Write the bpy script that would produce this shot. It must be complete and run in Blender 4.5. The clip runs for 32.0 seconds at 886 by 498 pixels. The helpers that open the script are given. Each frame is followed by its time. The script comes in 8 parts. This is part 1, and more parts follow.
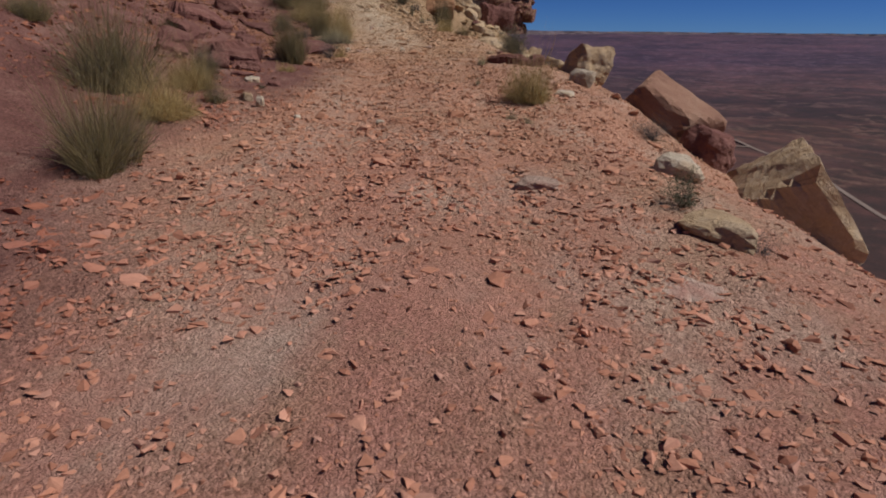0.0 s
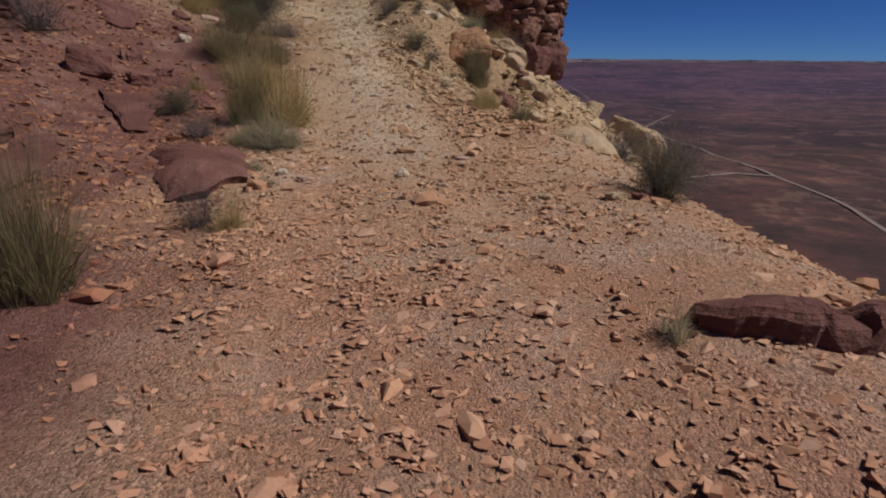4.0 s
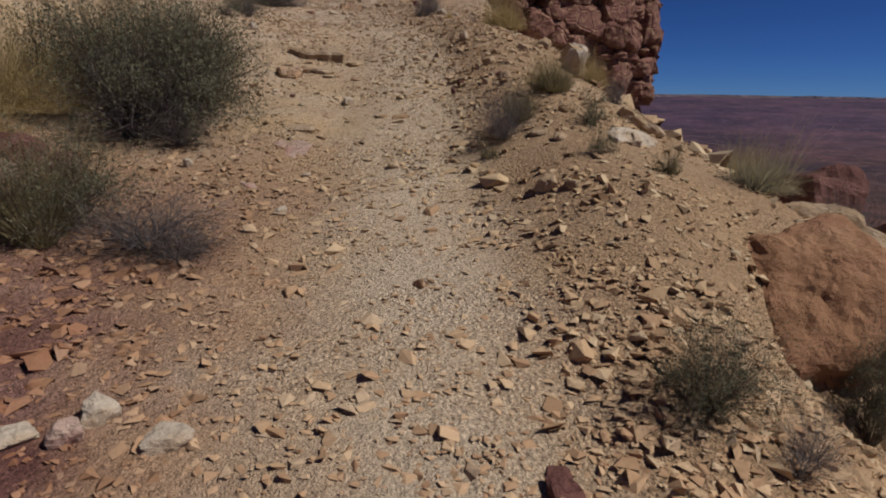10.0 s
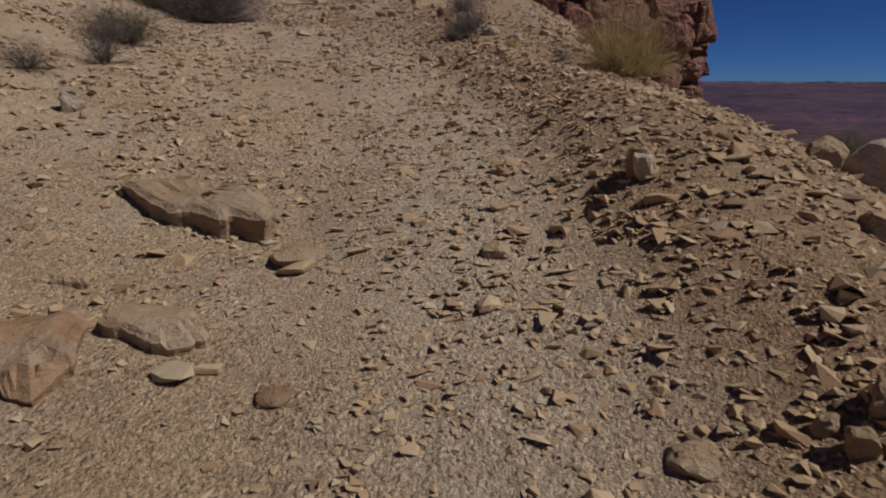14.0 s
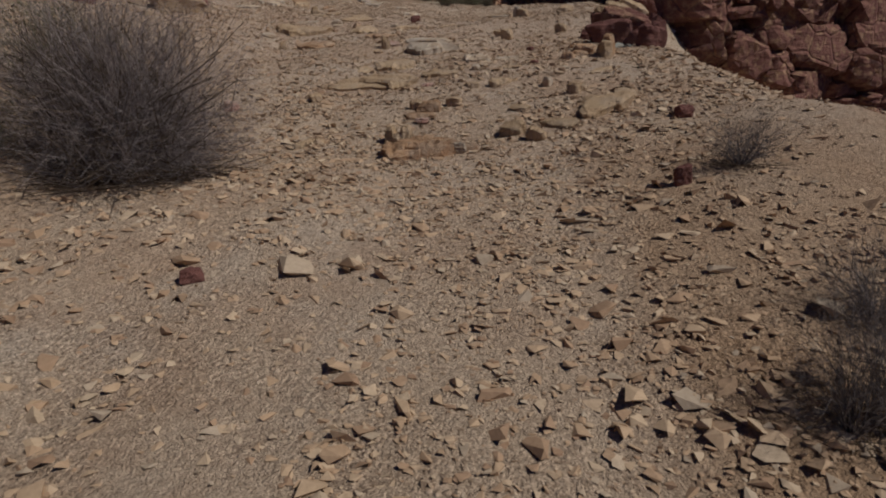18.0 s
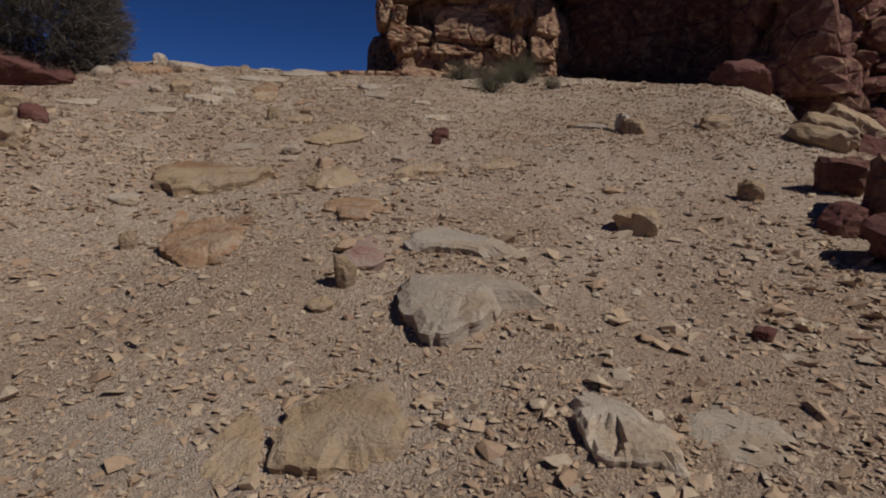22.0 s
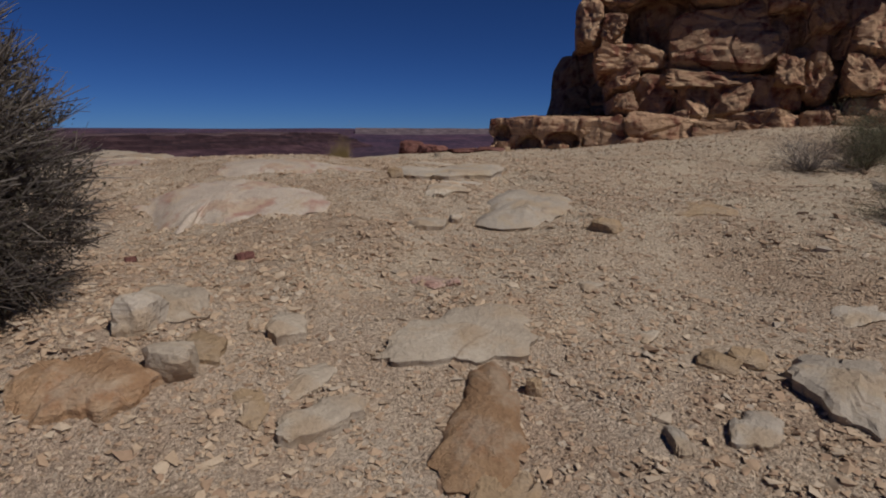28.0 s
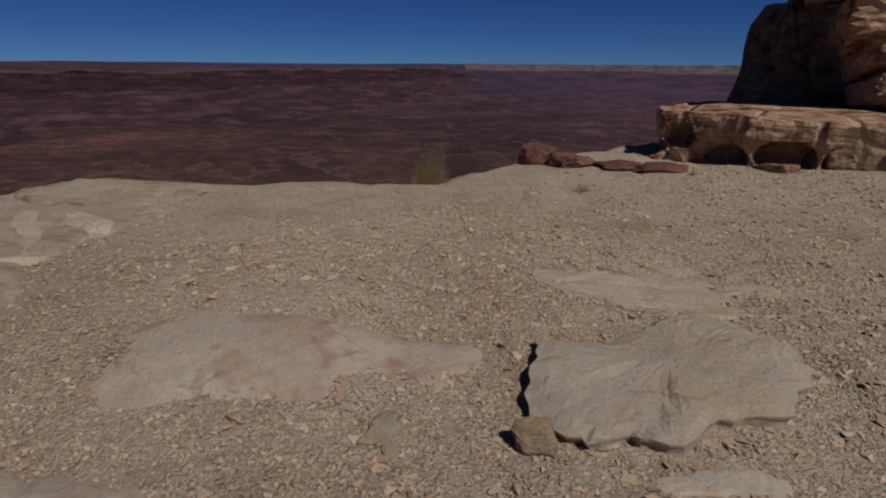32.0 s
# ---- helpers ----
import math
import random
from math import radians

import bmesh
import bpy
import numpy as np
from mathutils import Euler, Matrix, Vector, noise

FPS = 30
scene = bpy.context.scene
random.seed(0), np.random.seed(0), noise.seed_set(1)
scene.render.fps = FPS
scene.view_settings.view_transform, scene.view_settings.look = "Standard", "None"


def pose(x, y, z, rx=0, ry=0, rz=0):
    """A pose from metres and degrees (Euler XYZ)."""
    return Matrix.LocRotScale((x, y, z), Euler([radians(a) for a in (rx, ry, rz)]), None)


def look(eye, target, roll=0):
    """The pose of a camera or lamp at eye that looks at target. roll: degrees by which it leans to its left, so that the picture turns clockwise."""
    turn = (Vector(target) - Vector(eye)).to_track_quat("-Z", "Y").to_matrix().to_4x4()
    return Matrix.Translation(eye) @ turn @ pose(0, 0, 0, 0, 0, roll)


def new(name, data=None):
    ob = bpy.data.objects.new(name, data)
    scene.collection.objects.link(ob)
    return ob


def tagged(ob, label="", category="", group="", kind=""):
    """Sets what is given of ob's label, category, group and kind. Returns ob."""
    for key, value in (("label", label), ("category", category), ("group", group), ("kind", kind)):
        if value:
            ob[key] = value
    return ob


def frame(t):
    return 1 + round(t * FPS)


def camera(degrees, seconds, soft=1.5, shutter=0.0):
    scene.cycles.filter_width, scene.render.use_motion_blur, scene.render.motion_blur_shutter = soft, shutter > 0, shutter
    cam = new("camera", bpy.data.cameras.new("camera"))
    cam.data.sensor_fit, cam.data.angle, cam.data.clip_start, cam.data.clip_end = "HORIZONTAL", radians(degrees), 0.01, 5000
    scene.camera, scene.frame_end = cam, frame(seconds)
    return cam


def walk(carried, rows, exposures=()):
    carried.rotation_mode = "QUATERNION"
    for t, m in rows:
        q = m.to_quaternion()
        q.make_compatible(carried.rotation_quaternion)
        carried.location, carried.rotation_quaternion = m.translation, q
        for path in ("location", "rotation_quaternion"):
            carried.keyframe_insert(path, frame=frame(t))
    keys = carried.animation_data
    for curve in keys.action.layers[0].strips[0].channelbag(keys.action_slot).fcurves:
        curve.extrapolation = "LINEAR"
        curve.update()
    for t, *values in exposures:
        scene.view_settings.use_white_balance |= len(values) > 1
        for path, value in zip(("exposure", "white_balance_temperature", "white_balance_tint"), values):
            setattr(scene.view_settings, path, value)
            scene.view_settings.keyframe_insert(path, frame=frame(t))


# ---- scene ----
# camera: a light drone carried up an old mining track, then out onto the rim
cam = camera(74.5, 32.0, soft=2.0)
# seconds, x, y, z, yaw to the left, pitch, roll
PATH = [
    (0.0, 0.000, 0.000, 1.699, 0.00, -20.53, 0.59),
    (0.5, -0.047, 0.951, 1.833, -0.55, -20.21, 0.83),
    (1.0, -0.081, 1.816, 1.900, -0.42, -19.82, 0.90),
    (1.5, -0.213, 2.836, 2.030, -0.07, -19.03, 1.02),
    (2.0, -0.296, 3.748, 2.073, 0.68, -17.86, 0.59),
    (2.5, -0.364, 4.731, 2.156, 0.73, -17.93, 0.37),
    (4.5, -0.358, 8.806, 2.464, 2.19, -18.11, 0.48),
    (5.0, -0.408, 9.799, 2.597, 2.46, -17.61, 0.38),
    (5.5, -0.387, 10.718, 2.725, 2.40, -17.41, 0.36),
    (6.0, -0.494, 11.742, 2.895, 2.66, -17.16, 0.37),
    (6.5, -0.645, 12.576, 3.010, 2.96, -16.33, 0.56),
    (7.0, -0.921, 13.632, 3.119, 3.33, -16.25, 0.55),
    (7.5, -1.217, 14.479, 3.287, 4.41, -15.70, 0.77),
    (8.0, -1.414, 15.473, 3.381, 4.56, -15.82, 0.56),
    (8.5, -1.699, 16.362, 3.562, 5.59, -15.33, 0.74),
    (9.0, -1.752, 17.186, 3.682, 5.77, -15.15, 0.66),
    (9.5, -2.073, 18.124, 3.829, 6.40, -14.97, 0.83),
    (10.0, -2.386, 18.961, 3.947, 6.62, -15.15, 0.92),
    (10.5, -2.782, 20.004, 4.179, 7.03, -15.12, 0.94),
    (11.0, -2.937, 20.814, 4.322, 7.82, -14.89, 0.87),
    (11.5, -2.971, 21.804, 4.460, 7.82, -15.10, 0.61),
    (12.0, -3.176, 22.660, 4.664, 7.83, -15.72, 0.64),
    (12.5, -3.371, 23.655, 4.813, 7.72, -16.30, 0.48),
    (13.0, -3.730, 24.617, 4.981, 7.84, -16.03, 0.58),
    (13.5, -3.768, 25.584, 5.156, 7.91, -16.17, -0.06),
    (14.0, -4.039, 26.661, 5.369, 7.59, -16.05, 0.13),
    (14.5, -4.086, 27.594, 5.571, 7.76, -16.36, -0.14),
    (16.5, -4.883, 31.794, 6.650, 9.32, -13.53, 0.31),
    (17.0, -5.273, 32.744, 6.856, 11.11, -13.43, 0.84),
    (17.5, -5.787, 33.567, 7.005, 15.74, -13.53, 0.66),
    (18.0, -6.131, 34.337, 7.221, 17.19, -14.98, 0.53),
    (18.5, -6.732, 35.107, 7.462, 17.72, -14.90, 0.89),
    (19.0, -7.009, 35.863, 7.563, 17.85, -15.66, 1.06),
    (19.5, -7.397, 37.007, 7.835, 17.79, -15.16, 1.03),
    (20.0, -7.530, 37.867, 8.099, 17.96, -13.66, 1.11),
    (20.5, -7.490, 38.931, 8.386, 16.32, -13.85, 0.61),
    (21.0, -7.786, 39.987, 8.635, 14.89, -12.72, 0.69),
    (21.5, -7.952, 40.797, 8.850, 15.42, -11.95, 0.72),
    (22.0, -8.441, 41.253, 9.035, 20.69, -11.17, 1.14),
    (22.5, -9.181, 41.436, 9.182, 30.62, -10.41, 2.18),
    (23.0, -9.822, 41.791, 9.235, 35.24, -11.17, 2.35),
    (23.5, -10.387, 42.279, 9.572, 38.66, -11.61, 2.30),
    (24.0, -10.880, 42.697, 9.794, 39.51, -11.15, 2.30),
    (24.5, -11.251, 43.320, 9.831, 38.71, -12.08, 2.13),
    (26.5, -13.747, 46.010, 10.852, 37.76, -12.97, 0.82),
    (27.0, -13.964, 46.778, 11.023, 37.29, -12.89, 0.44),
    (27.5, -14.200, 47.641, 11.208, 35.41, -12.31, 0.31),
    (28.0, -14.342, 48.365, 11.330, 33.69, -11.73, 0.20),
    (28.5, -14.584, 49.159, 11.501, 32.57, -11.83, 0.13),
    (29.0, -15.171, 49.854, 11.660, 32.69, -12.14, 0.34),
    (29.5, -15.678, 50.388, 11.812, 34.69, -12.27, 0.37),
    (30.0, -16.173, 50.775, 11.879, 36.92, -14.06, 0.35),
    (30.5, -16.604, 50.990, 12.193, 39.37, -17.14, 0.48),
    (31.0, -17.091, 51.589, 12.215, 41.41, -17.47, 0.47),
    (31.5, -17.555, 52.170, 12.335, 43.09, -17.82, 0.08),
    (32.0, -18.064, 52.726, 12.487, 44.07, -17.71, 0.44),
]
walk(cam, [(r[0], pose(r[1], r[2], r[3], 90 + r[5], 0, r[4]) @ pose(0, 0, 0, 0, 0, r[6])) for r in PATH],
     exposures=[(0.0, -0.29), (2.5, -0.32), (6.0, -0.37), (9.0, -0.37), (11.0, -0.37), (12.5, -0.53), (14.0, -0.74), (18.0, -0.82), (20.0, -0.81), (21.0, -0.73), (24.0, -0.93), (26.5, -0.69), (28.0, -0.71), (29.0, -0.97), (30.0, -1.13), (31.0, -1.12), (32.0, -0.97)])

# ---- sky and sun ----
SUN_EL, SUN_BEARING = 50.0, 98.0          # degrees; bearing from +y towards +x
sky_world = bpy.data.worlds.new("clear_desert_sky")
scene.world = sky_world
sky_world.use_nodes = True
wn = sky_world.node_tree
sky = wn.nodes.new("ShaderNodeTexSky")
sky.sky_type = "NISHITA"
sky.sun_disc = False
sky.sun_elevation = radians(SUN_EL)
sky.sun_rotation = radians(SUN_BEARING)
sky.altitude = 2600
sky.air_density, sky.dust_density, sky.ozone_density = 0.6, 0.0, 10.0
clear = wn.nodes.new("ShaderNodeMix")          # thin, dry air: a deeper blue
clear.data_type, clear.blend_type = "RGBA", "MULTIPLY"
clear.inputs[0].default_value = 1.0
clear.inputs[7].default_value = (0.54, 0.79, 1.18, 1)
wn.links.new(sky.outputs[0], clear.inputs[6])
wn.links.new(clear.outputs[2], wn.nodes["Background"].inputs[0])
wn.nodes["Background"].inputs[1].default_value = 0.05
sun_data = bpy.data.lights.new("sun", "SUN")
sun_data.energy, sun_data.angle, sun_data.color = 5.0, radians(0.53), (1.0, 0.965, 0.91)
sun = new("sun", sun_data)
_b, _e = radians(SUN_BEARING), radians(SUN_EL)
sun.matrix_world = look((60 * math.sin(_b) * math.cos(_e), 60 * math.cos(_b) * math.cos(_e), 60 * math.sin(_e) + 10), (0, 0, 10))


# ---- the lie of the land ----
def lattice(ix, iy, seed):
    n = (ix.astype(np.int64) * 374761393 + iy.astype(np.int64) * 668265263 + seed * 974711) & 0xFFFFFFFF
    n = ((n ^ (n >> 13)) * 1274126177) & 0xFFFFFFFF
    return ((n ^ (n >> 16)) & 0xFFFF) / 65535.0


def value_noise(x, y, seed):
    """Smooth noise from -1 to 1."""
    fx, fy = np.floor(x), np.floor(y)
    u, v = x - fx, y - fy
    u, v = u * u * (3 - 2 * u), v * v * (3 - 2 * v)
    a, b = lattice(fx, fy, seed), lattice(fx + 1, fy, seed)
    c, d = lattice(fx, fy + 1, seed), lattice(fx + 1, fy + 1, seed)
    return 2 * ((a * (1 - u) + b * u) * (1 - v) + (c * (1 - u) + d * u) * v) - 1


def fractal(x, y, seed, octaves=4, gain=0.5):
    out, amp = 0.0, 1.0
    for k in range(octaves):
        out = out + amp * value_noise(x * 2.03 ** k + 17.3 * k, y * 2.03 ** k - 9.1 * k, seed + k)
        amp *= gain
    return out


def ramp(x, a, b):
    t = np.clip((x - a) / (b - a), 0, 1)
    return t * t * (3 - 2 * t)


TRACK_Y = [-30, 0, 10, 14.5, 19, 23.7, 27.6, 31.8, 36, 40, 46, 90]
TRACK_X = [0.6, 0.0, -0.35, -1.2, -2.4, -3.4, -4.1, -4.9, -6.6, -7.6, -8.6, -9.0]
RISE_Y = [-30, 0, 4.5, 6.5, 10, 14, 16.7, 18.8, 21, 23.9, 27.3, 30, 33.6, 36.7, 39.5, 41.3, 44.7, 47.4, 50, 53, 57, 62, 66, 90]
RISE_Z = [-3.0, 0.05, 0.5, 0.75, 1.05, 1.37, 1.68, 2.12, 2.5, 3.0, 3.8, 4.45, 5.25, 6.0, 6.5, 7.0, 8.0, 8.65, 9.35, 9.85, 10.3, 10.6, 11.0, 12.0]
PLAIN_Z = -110.0
# low mounds and hollows: centre, spread, height
MOUNDS = [(2.9, 6.8, 1.2, -0.33), (1.2, 10.2, 1.4, 0.13), (-0.4, 20.6, 1.2, -0.36), (-1.7, 26.0, 1.3, 0.16), (-3.2, 31.0, 1.6, 0.22), (-8.2, 32.2, 2.0, 0.29),
          (-5.2, 36.0, 0.9, -0.08), (-5.2, 39.0, 1.4, 0.23), (-8.9, 38.0, 1.2, 0.17), (-6.8, 47.0, 2.2, -0.26), (-10.3, 51.0, 2.6, -0.30), (-16.0, 46.3, 1.3, 0.24),
          (-17.9, 50.3, 1.6, 0.45), (-16.2, 52.0, 1.5, 0.30), (-18.6, 53.6, 1.9, 0.26), (-21.8, 54.5, 2.4, 0.19), (-5.2, 20.4, 1.5, 0.23), (1.7, 15.9, 0.9, 0.28), (-0.2, 23.8, 1.2, 0.22), (0.15, 22.35, 0.85, -0.7), (-3.8, 40.4, 1.6, 0.35), (-15.2, 66.0, 4.2, 0.68)]


def smooth_curve(y, ys, zs):
    return (np.interp(y - 0.8, ys, zs) + np.interp(y - 0.4, ys, zs) + np.interp(y, ys, zs) + np.interp(y + 0.4, ys, zs) + np.interp(y + 0.8, ys, zs)) / 5


def land(x, y, fine=True):
    """The ground's height."""
    x, y = np.asarray(x, float), np.asarray(y, float)
    d = x - smooth_curve(y, TRACK_Y, TRACK_X)
    up = smooth_curve(np.clip(y, -30, 90), RISE_Y, RISE_Z)
    # bank and hillside on the uphill side, up to the plateau's level
    left = np.maximum(0, -d - 1.9)
    wide = ramp(y, 36, 46)
    bank = (1 - wide) * (0.16 * left + 0.30 * np.maximum(0, left - 1.6) + 0.12 * np.maximum(0, left - 6)) + wide * (1 - 0.55 * ramp(y, 47, 52)) * (0.03 * left + 0.13 * np.maximum(0, left - 2.2))
    hill = up + bank + 0.25 * fractal(x * 0.25, y * 0.25, 5, 3) * ramp(left, 0.5, 4)
    top = 10.65 + 1.0 * ramp(-y, -51, -44) * ramp(left, 5, 11) + 0.12 * fractal(x * 0.1, y * 0.1, 9, 3) + 3.0 * ramp(-y, -34, 10) * ramp(left, 4, 20)
    over = np.maximum(0, hill - top)
    hill = hill - over * ramp(left, 0.5, 4)
    # shoulder and drop on the open side
    edge = np.interp(y, [-30, 0, 7, 11, 14, 17, 20, 24, 30, 32.5, 36, 40, 44, 48, 52.6, 57, 62, 66], [2.2, 2.0, 1.9, 2.0, 2.05, 1.6, 1.2, 2.4, 2.5, 3.1, 3.3, 3.6, 2.9, 1.9, 1.2, 1.0, 2.0, 3.0])
    out = np.maximum(0, d - edge)
    berm = 0.3 * np.exp(-((d - 1.7) / 0.8) ** 2) * ramp(y, 21, 24) * (1 - ramp(y, 33, 38))
    drop = 0.22 * out + 0.40 * np.maximum(0, out - 1.0) + 0.35 * np.maximum(0, out - 5) + 0.5 * np.maximum(0, out - 16)
    drop = drop * (1 + 0.55 * ramp(y, 10, 13) * (1 - ramp(y, 19, 22)))
    drop = drop * (1 + 0.6 * ramp(y, 27, 32) + 0.35 * ramp(y, 34, 37))
    z = hill + berm - drop
    for mx_, my_, wide_, high in MOUNDS:
        z = z + high * np.exp(-((x - mx_) ** 2 + (y - my_) ** 2) / wide_ ** 2)
    # the rim beyond the plateau, and the far side of the ridge
    rim = np.interp(y, [30, 44, 49, 54, 55.8, 58, 59.6, 62, 66, 75], [-60, -40, -31, -28.1, -28.8, -26.2, -25.1, -25.4, -24.5, -22]) - x + 0.3 * fractal(x * 0.8, y * 0.8, 31, 3)
    z = z - 1.1 * np.maximum(0, rim) - 1.5 * np.maximum(0, rim - 0.6)
    z = z - 1.3 * np.maximum(0, y - 92) - 1.1 * np.maximum(0, -45 - x)
    r = np.hypot(x, y - 40)
    far = PLAIN_Z + 5 * fractal(x * 0.004, y * 0.004, 3, 4) + 112 * ramp(r, 900, 5200) ** 1.5
    w = 6.0
    z = np.maximum(z, far) + w * 0.25 * np.exp(-np.abs(z - far) / w)
    if fine:
        near = 1 - ramp(r, 40, 120)
        z = z + near * (0.035 * fractal(x * 1.3, y * 1.3, 21, 3) + 0.012 * fractal(x * 6.0, y * 6.0, 23, 2))
        # wheel ruts worn into the track
        z = z - 0.035 * near * (np.exp(-((d + 0.75) / 0.3) ** 2) + np.exp(-((d - 0.7) / 0.3) ** 2)) * (1 - ramp(y, 36, 42))
    return z


# ---- materials ----
def material(name, rough=0.9):
    m = bpy.data.materials.new(name)
    m.use_nodes = True
    nt = m.node_tree
    b = nt.nodes["Principled BSDF"]
    b.inputs["Roughness"].default_value = rough
    b.inputs["Specular IOR Level"].default_value = 0.2
    return m, nt, b


def node(nt, kind, **sockets):
    n = nt.nodes.new(kind)
    for k, v in sockets.items():
        n.inputs[k.replace("_", " ")].default_value = v
    return n


def coords(nt, scale=(1, 1, 1), world=False):
    mp = nt.nodes.new("ShaderNodeMapping")
    mp.inputs["Scale"].default_value = scale
    if world:
        src = nt.nodes.new("ShaderNodeNewGeometry").outputs["Position"]
    else:
        src = nt.nodes.new("ShaderNodeTexCoord").outputs["Object"]
    nt.links.new(src, mp.inputs["Vector"])
    return mp.outputs["Vector"]


def noise_out(nt, vec, scale, detail=6.0, rough=0.6):
    n = node(nt, "ShaderNodeTexNoise", Scale=scale, Detail=detail, Roughness=rough)
    nt.links.new(vec, n.inputs["Vector"])
    return n.outputs["Fac"]


def noise_col(nt, vec, scale):
    n = node(nt, "ShaderNodeTexNoise", Scale=scale, Detail=3.0)
    nt.links.new(vec, n.inputs["Vector"])
    return n.outputs["Color"]


def stops(nt, fac, *pairs):
    r = nt.nodes.new("ShaderNodeValToRGB")
    e = r.color_ramp.elements
    while len(e) < len(pairs):
        e.new(0.5)
    for el, (p, c) in zip(e, pairs):
        el.position, el.color = p, (*c, 1) if len(c) == 3 else c
    nt.links.new(fac, r.inputs["Fac"])
    return r.outputs["Color"]


def mix(nt, fac, a, b, blend="MIX"):
    n = nt.nodes.new("ShaderNodeMix")
    n.data_type, n.blend_type = "RGBA", blend
    for s, v in ((n.inputs[0], fac), (n.inputs[6], a), (n.inputs[7], b)):
        if hasattr(v, "is_linked"):
            nt.links.new(v, s)
        else:
            s.default_value = v if not isinstance(v, tuple) else ((*v, 1) if len(v) == 3 else v)
    return n.outputs[2]


def math_out(nt, op, a, b=None):
    n = nt.nodes.new("ShaderNodeMath")
    n.operation = op
    for s, v in zip(n.inputs, (a, b)):
        if v is None:
            continue
        if hasattr(v, "is_linked"):
            nt.links.new(v, s)
        else:
            s.default_value = v
    return n.outputs[0]


def bump(nt, b, height, strength=0.5, distance=0.02):
    n = nt.nodes.new("ShaderNodeBump")
    n.inputs["Strength"].default_value, n.inputs["Distance"].default_value = strength, distance
    nt.links.new(height, n.inputs["Height"])
    nt.links.new(n.outputs["Normal"], b.inputs["Normal"])


def rock_material(name, dark, mid, light, strata=0.0, stain=None, grain=9.0, world=False, relief=0.03, dust=False):
    """Weathered sandstone: bedding, blotches, fine grain."""
    m, nt, b = material(name, 0.88)
    v = coords(nt, world=world)
    big, fine = noise_out(nt, v, 1.6, 5), noise_out(nt, v, grain * 4, 8, 0.7)
    bed = noise_out(nt, coords(nt, (0.6, 0.6, 9.0 if not world else 4.0), world), 2.2, 6, 0.65)
    f = math_out(nt, "ADD", math_out(nt, "MULTIPLY", big, 1 - strata), math_out(nt, "MULTIPLY", bed, strata))
    col = stops(nt, f, (0.28, dark), (0.5, mid), (0.72, light))
    if stain:
        col = mix(nt, stops(nt, noise_out(nt, v, 2.7, 4), (0.50, (0, 0, 0)), (0.64, (1, 1, 1))), col, stain)
    if dust:
        line = node(nt, "ShaderNodeTexVoronoi", Scale=1.25, Randomness=1.0)
        line.feature = "DISTANCE_TO_EDGE"
        nt.links.new(mix(nt, 0.16, v, noise_col(nt, v, 2.1)), line.inputs["Vector"])
        col = mix(nt, stops(nt, line.outputs["Distance"], (0.003, (0.6, 0.6, 0.6)), (0.010, (0, 0, 0))), col, mix(nt, stops(nt, noise_out(nt, v, 1.9, 3), (0.48, (0, 0, 0)), (0.58, (1, 1, 1))), col, (0.17, 0.115, 0.08)))
        streak = noise_out(nt, coords(nt, (1.2, 5.0, 5.0)), 1.6, 5, 0.65)
        col = mix(nt, stops(nt, streak, (0.42, (0, 0, 0)), (0.66, (0.32, 0.32, 0.32))), col, dark)
        col = mix(nt, stops(nt, noise_out(nt, v, 3.3, 7, 0.7), (0.47, (0, 0, 0)), (0.62, (0.8, 0.8, 0.8))), col, (0.47, 0.36, 0.26))
    col = mix(nt, 0.45, col, stops(nt, fine, (0.3, (0.5, 0.5, 0.5)), (0.7, (1.0, 1.0, 1.0))), "MULTIPLY")
    rnd = nt.nodes.new("ShaderNodeObjectInfo").outputs["Random"]
    col = mix(nt, 1.0, col, stops(nt, rnd, (0.0, (0.82, 0.8, 0.78)), (1.0, (1.12, 1.1, 1.08))), "MULTIPLY")
    nt.links.new(col, b.inputs["Base Color"])
    mid_ = noise_out(nt, v, grain * 0.8, 5, 0.65)
    h = math_out(nt, "ADD", math_out(nt, "ADD", math_out(nt, "MULTIPLY", bed, 1.3), math_out(nt, "MULTIPLY", mid_, 2.2)), math_out(nt, "ADD", fine, math_out(nt, "MULTIPLY", big, 1.5)))
    if world:
        crack = node(nt, "ShaderNodeTexVoronoi", Scale=0.9, Randomness=1.0)
        crack.feature = "DISTANCE_TO_EDGE"
        nt.links.new(mix(nt, 0.12, v, noise_col(nt, v, 1.3)), crack.inputs["Vector"])
        h = math_out(nt, "ADD", h, math_out(nt, "MULTIPLY", math_out(nt, "MINIMUM", crack.outputs["Distance"], 0.07), 22.0))
    bump(nt, b, h, 0.8, relief)
    return m


TAN = rock_material("tan_sandstone", (0.33, 0.225, 0.14), (0.48, 0.345, 0.215), (0.55, 0.42, 0.28), 0.35, dust=True)
ORANGE = rock_material("orange_sandstone", (0.27, 0.15, 0.085), (0.42, 0.265, 0.155), (0.50, 0.355, 0.23), 0.4, (0.36, 0.19, 0.105), dust=True)
FACE = rock_material("rust_orange_sandstone", (0.20, 0.095, 0.052), (0.31, 0.165, 0.09), (0.39, 0.235, 0.14), 0.3, (0.29, 0.145, 0.085), relief=0.02)
RUST = rock_material("rust_sandstone", (0.24, 0.12, 0.085), (0.36, 0.20, 0.14), (0.45, 0.29, 0.21), 0.3)
RED = rock_material("red_mudstone", (0.11, 0.045, 0.04), (0.19, 0.083, 0.07), (0.29, 0.155, 0.128), 0.35)
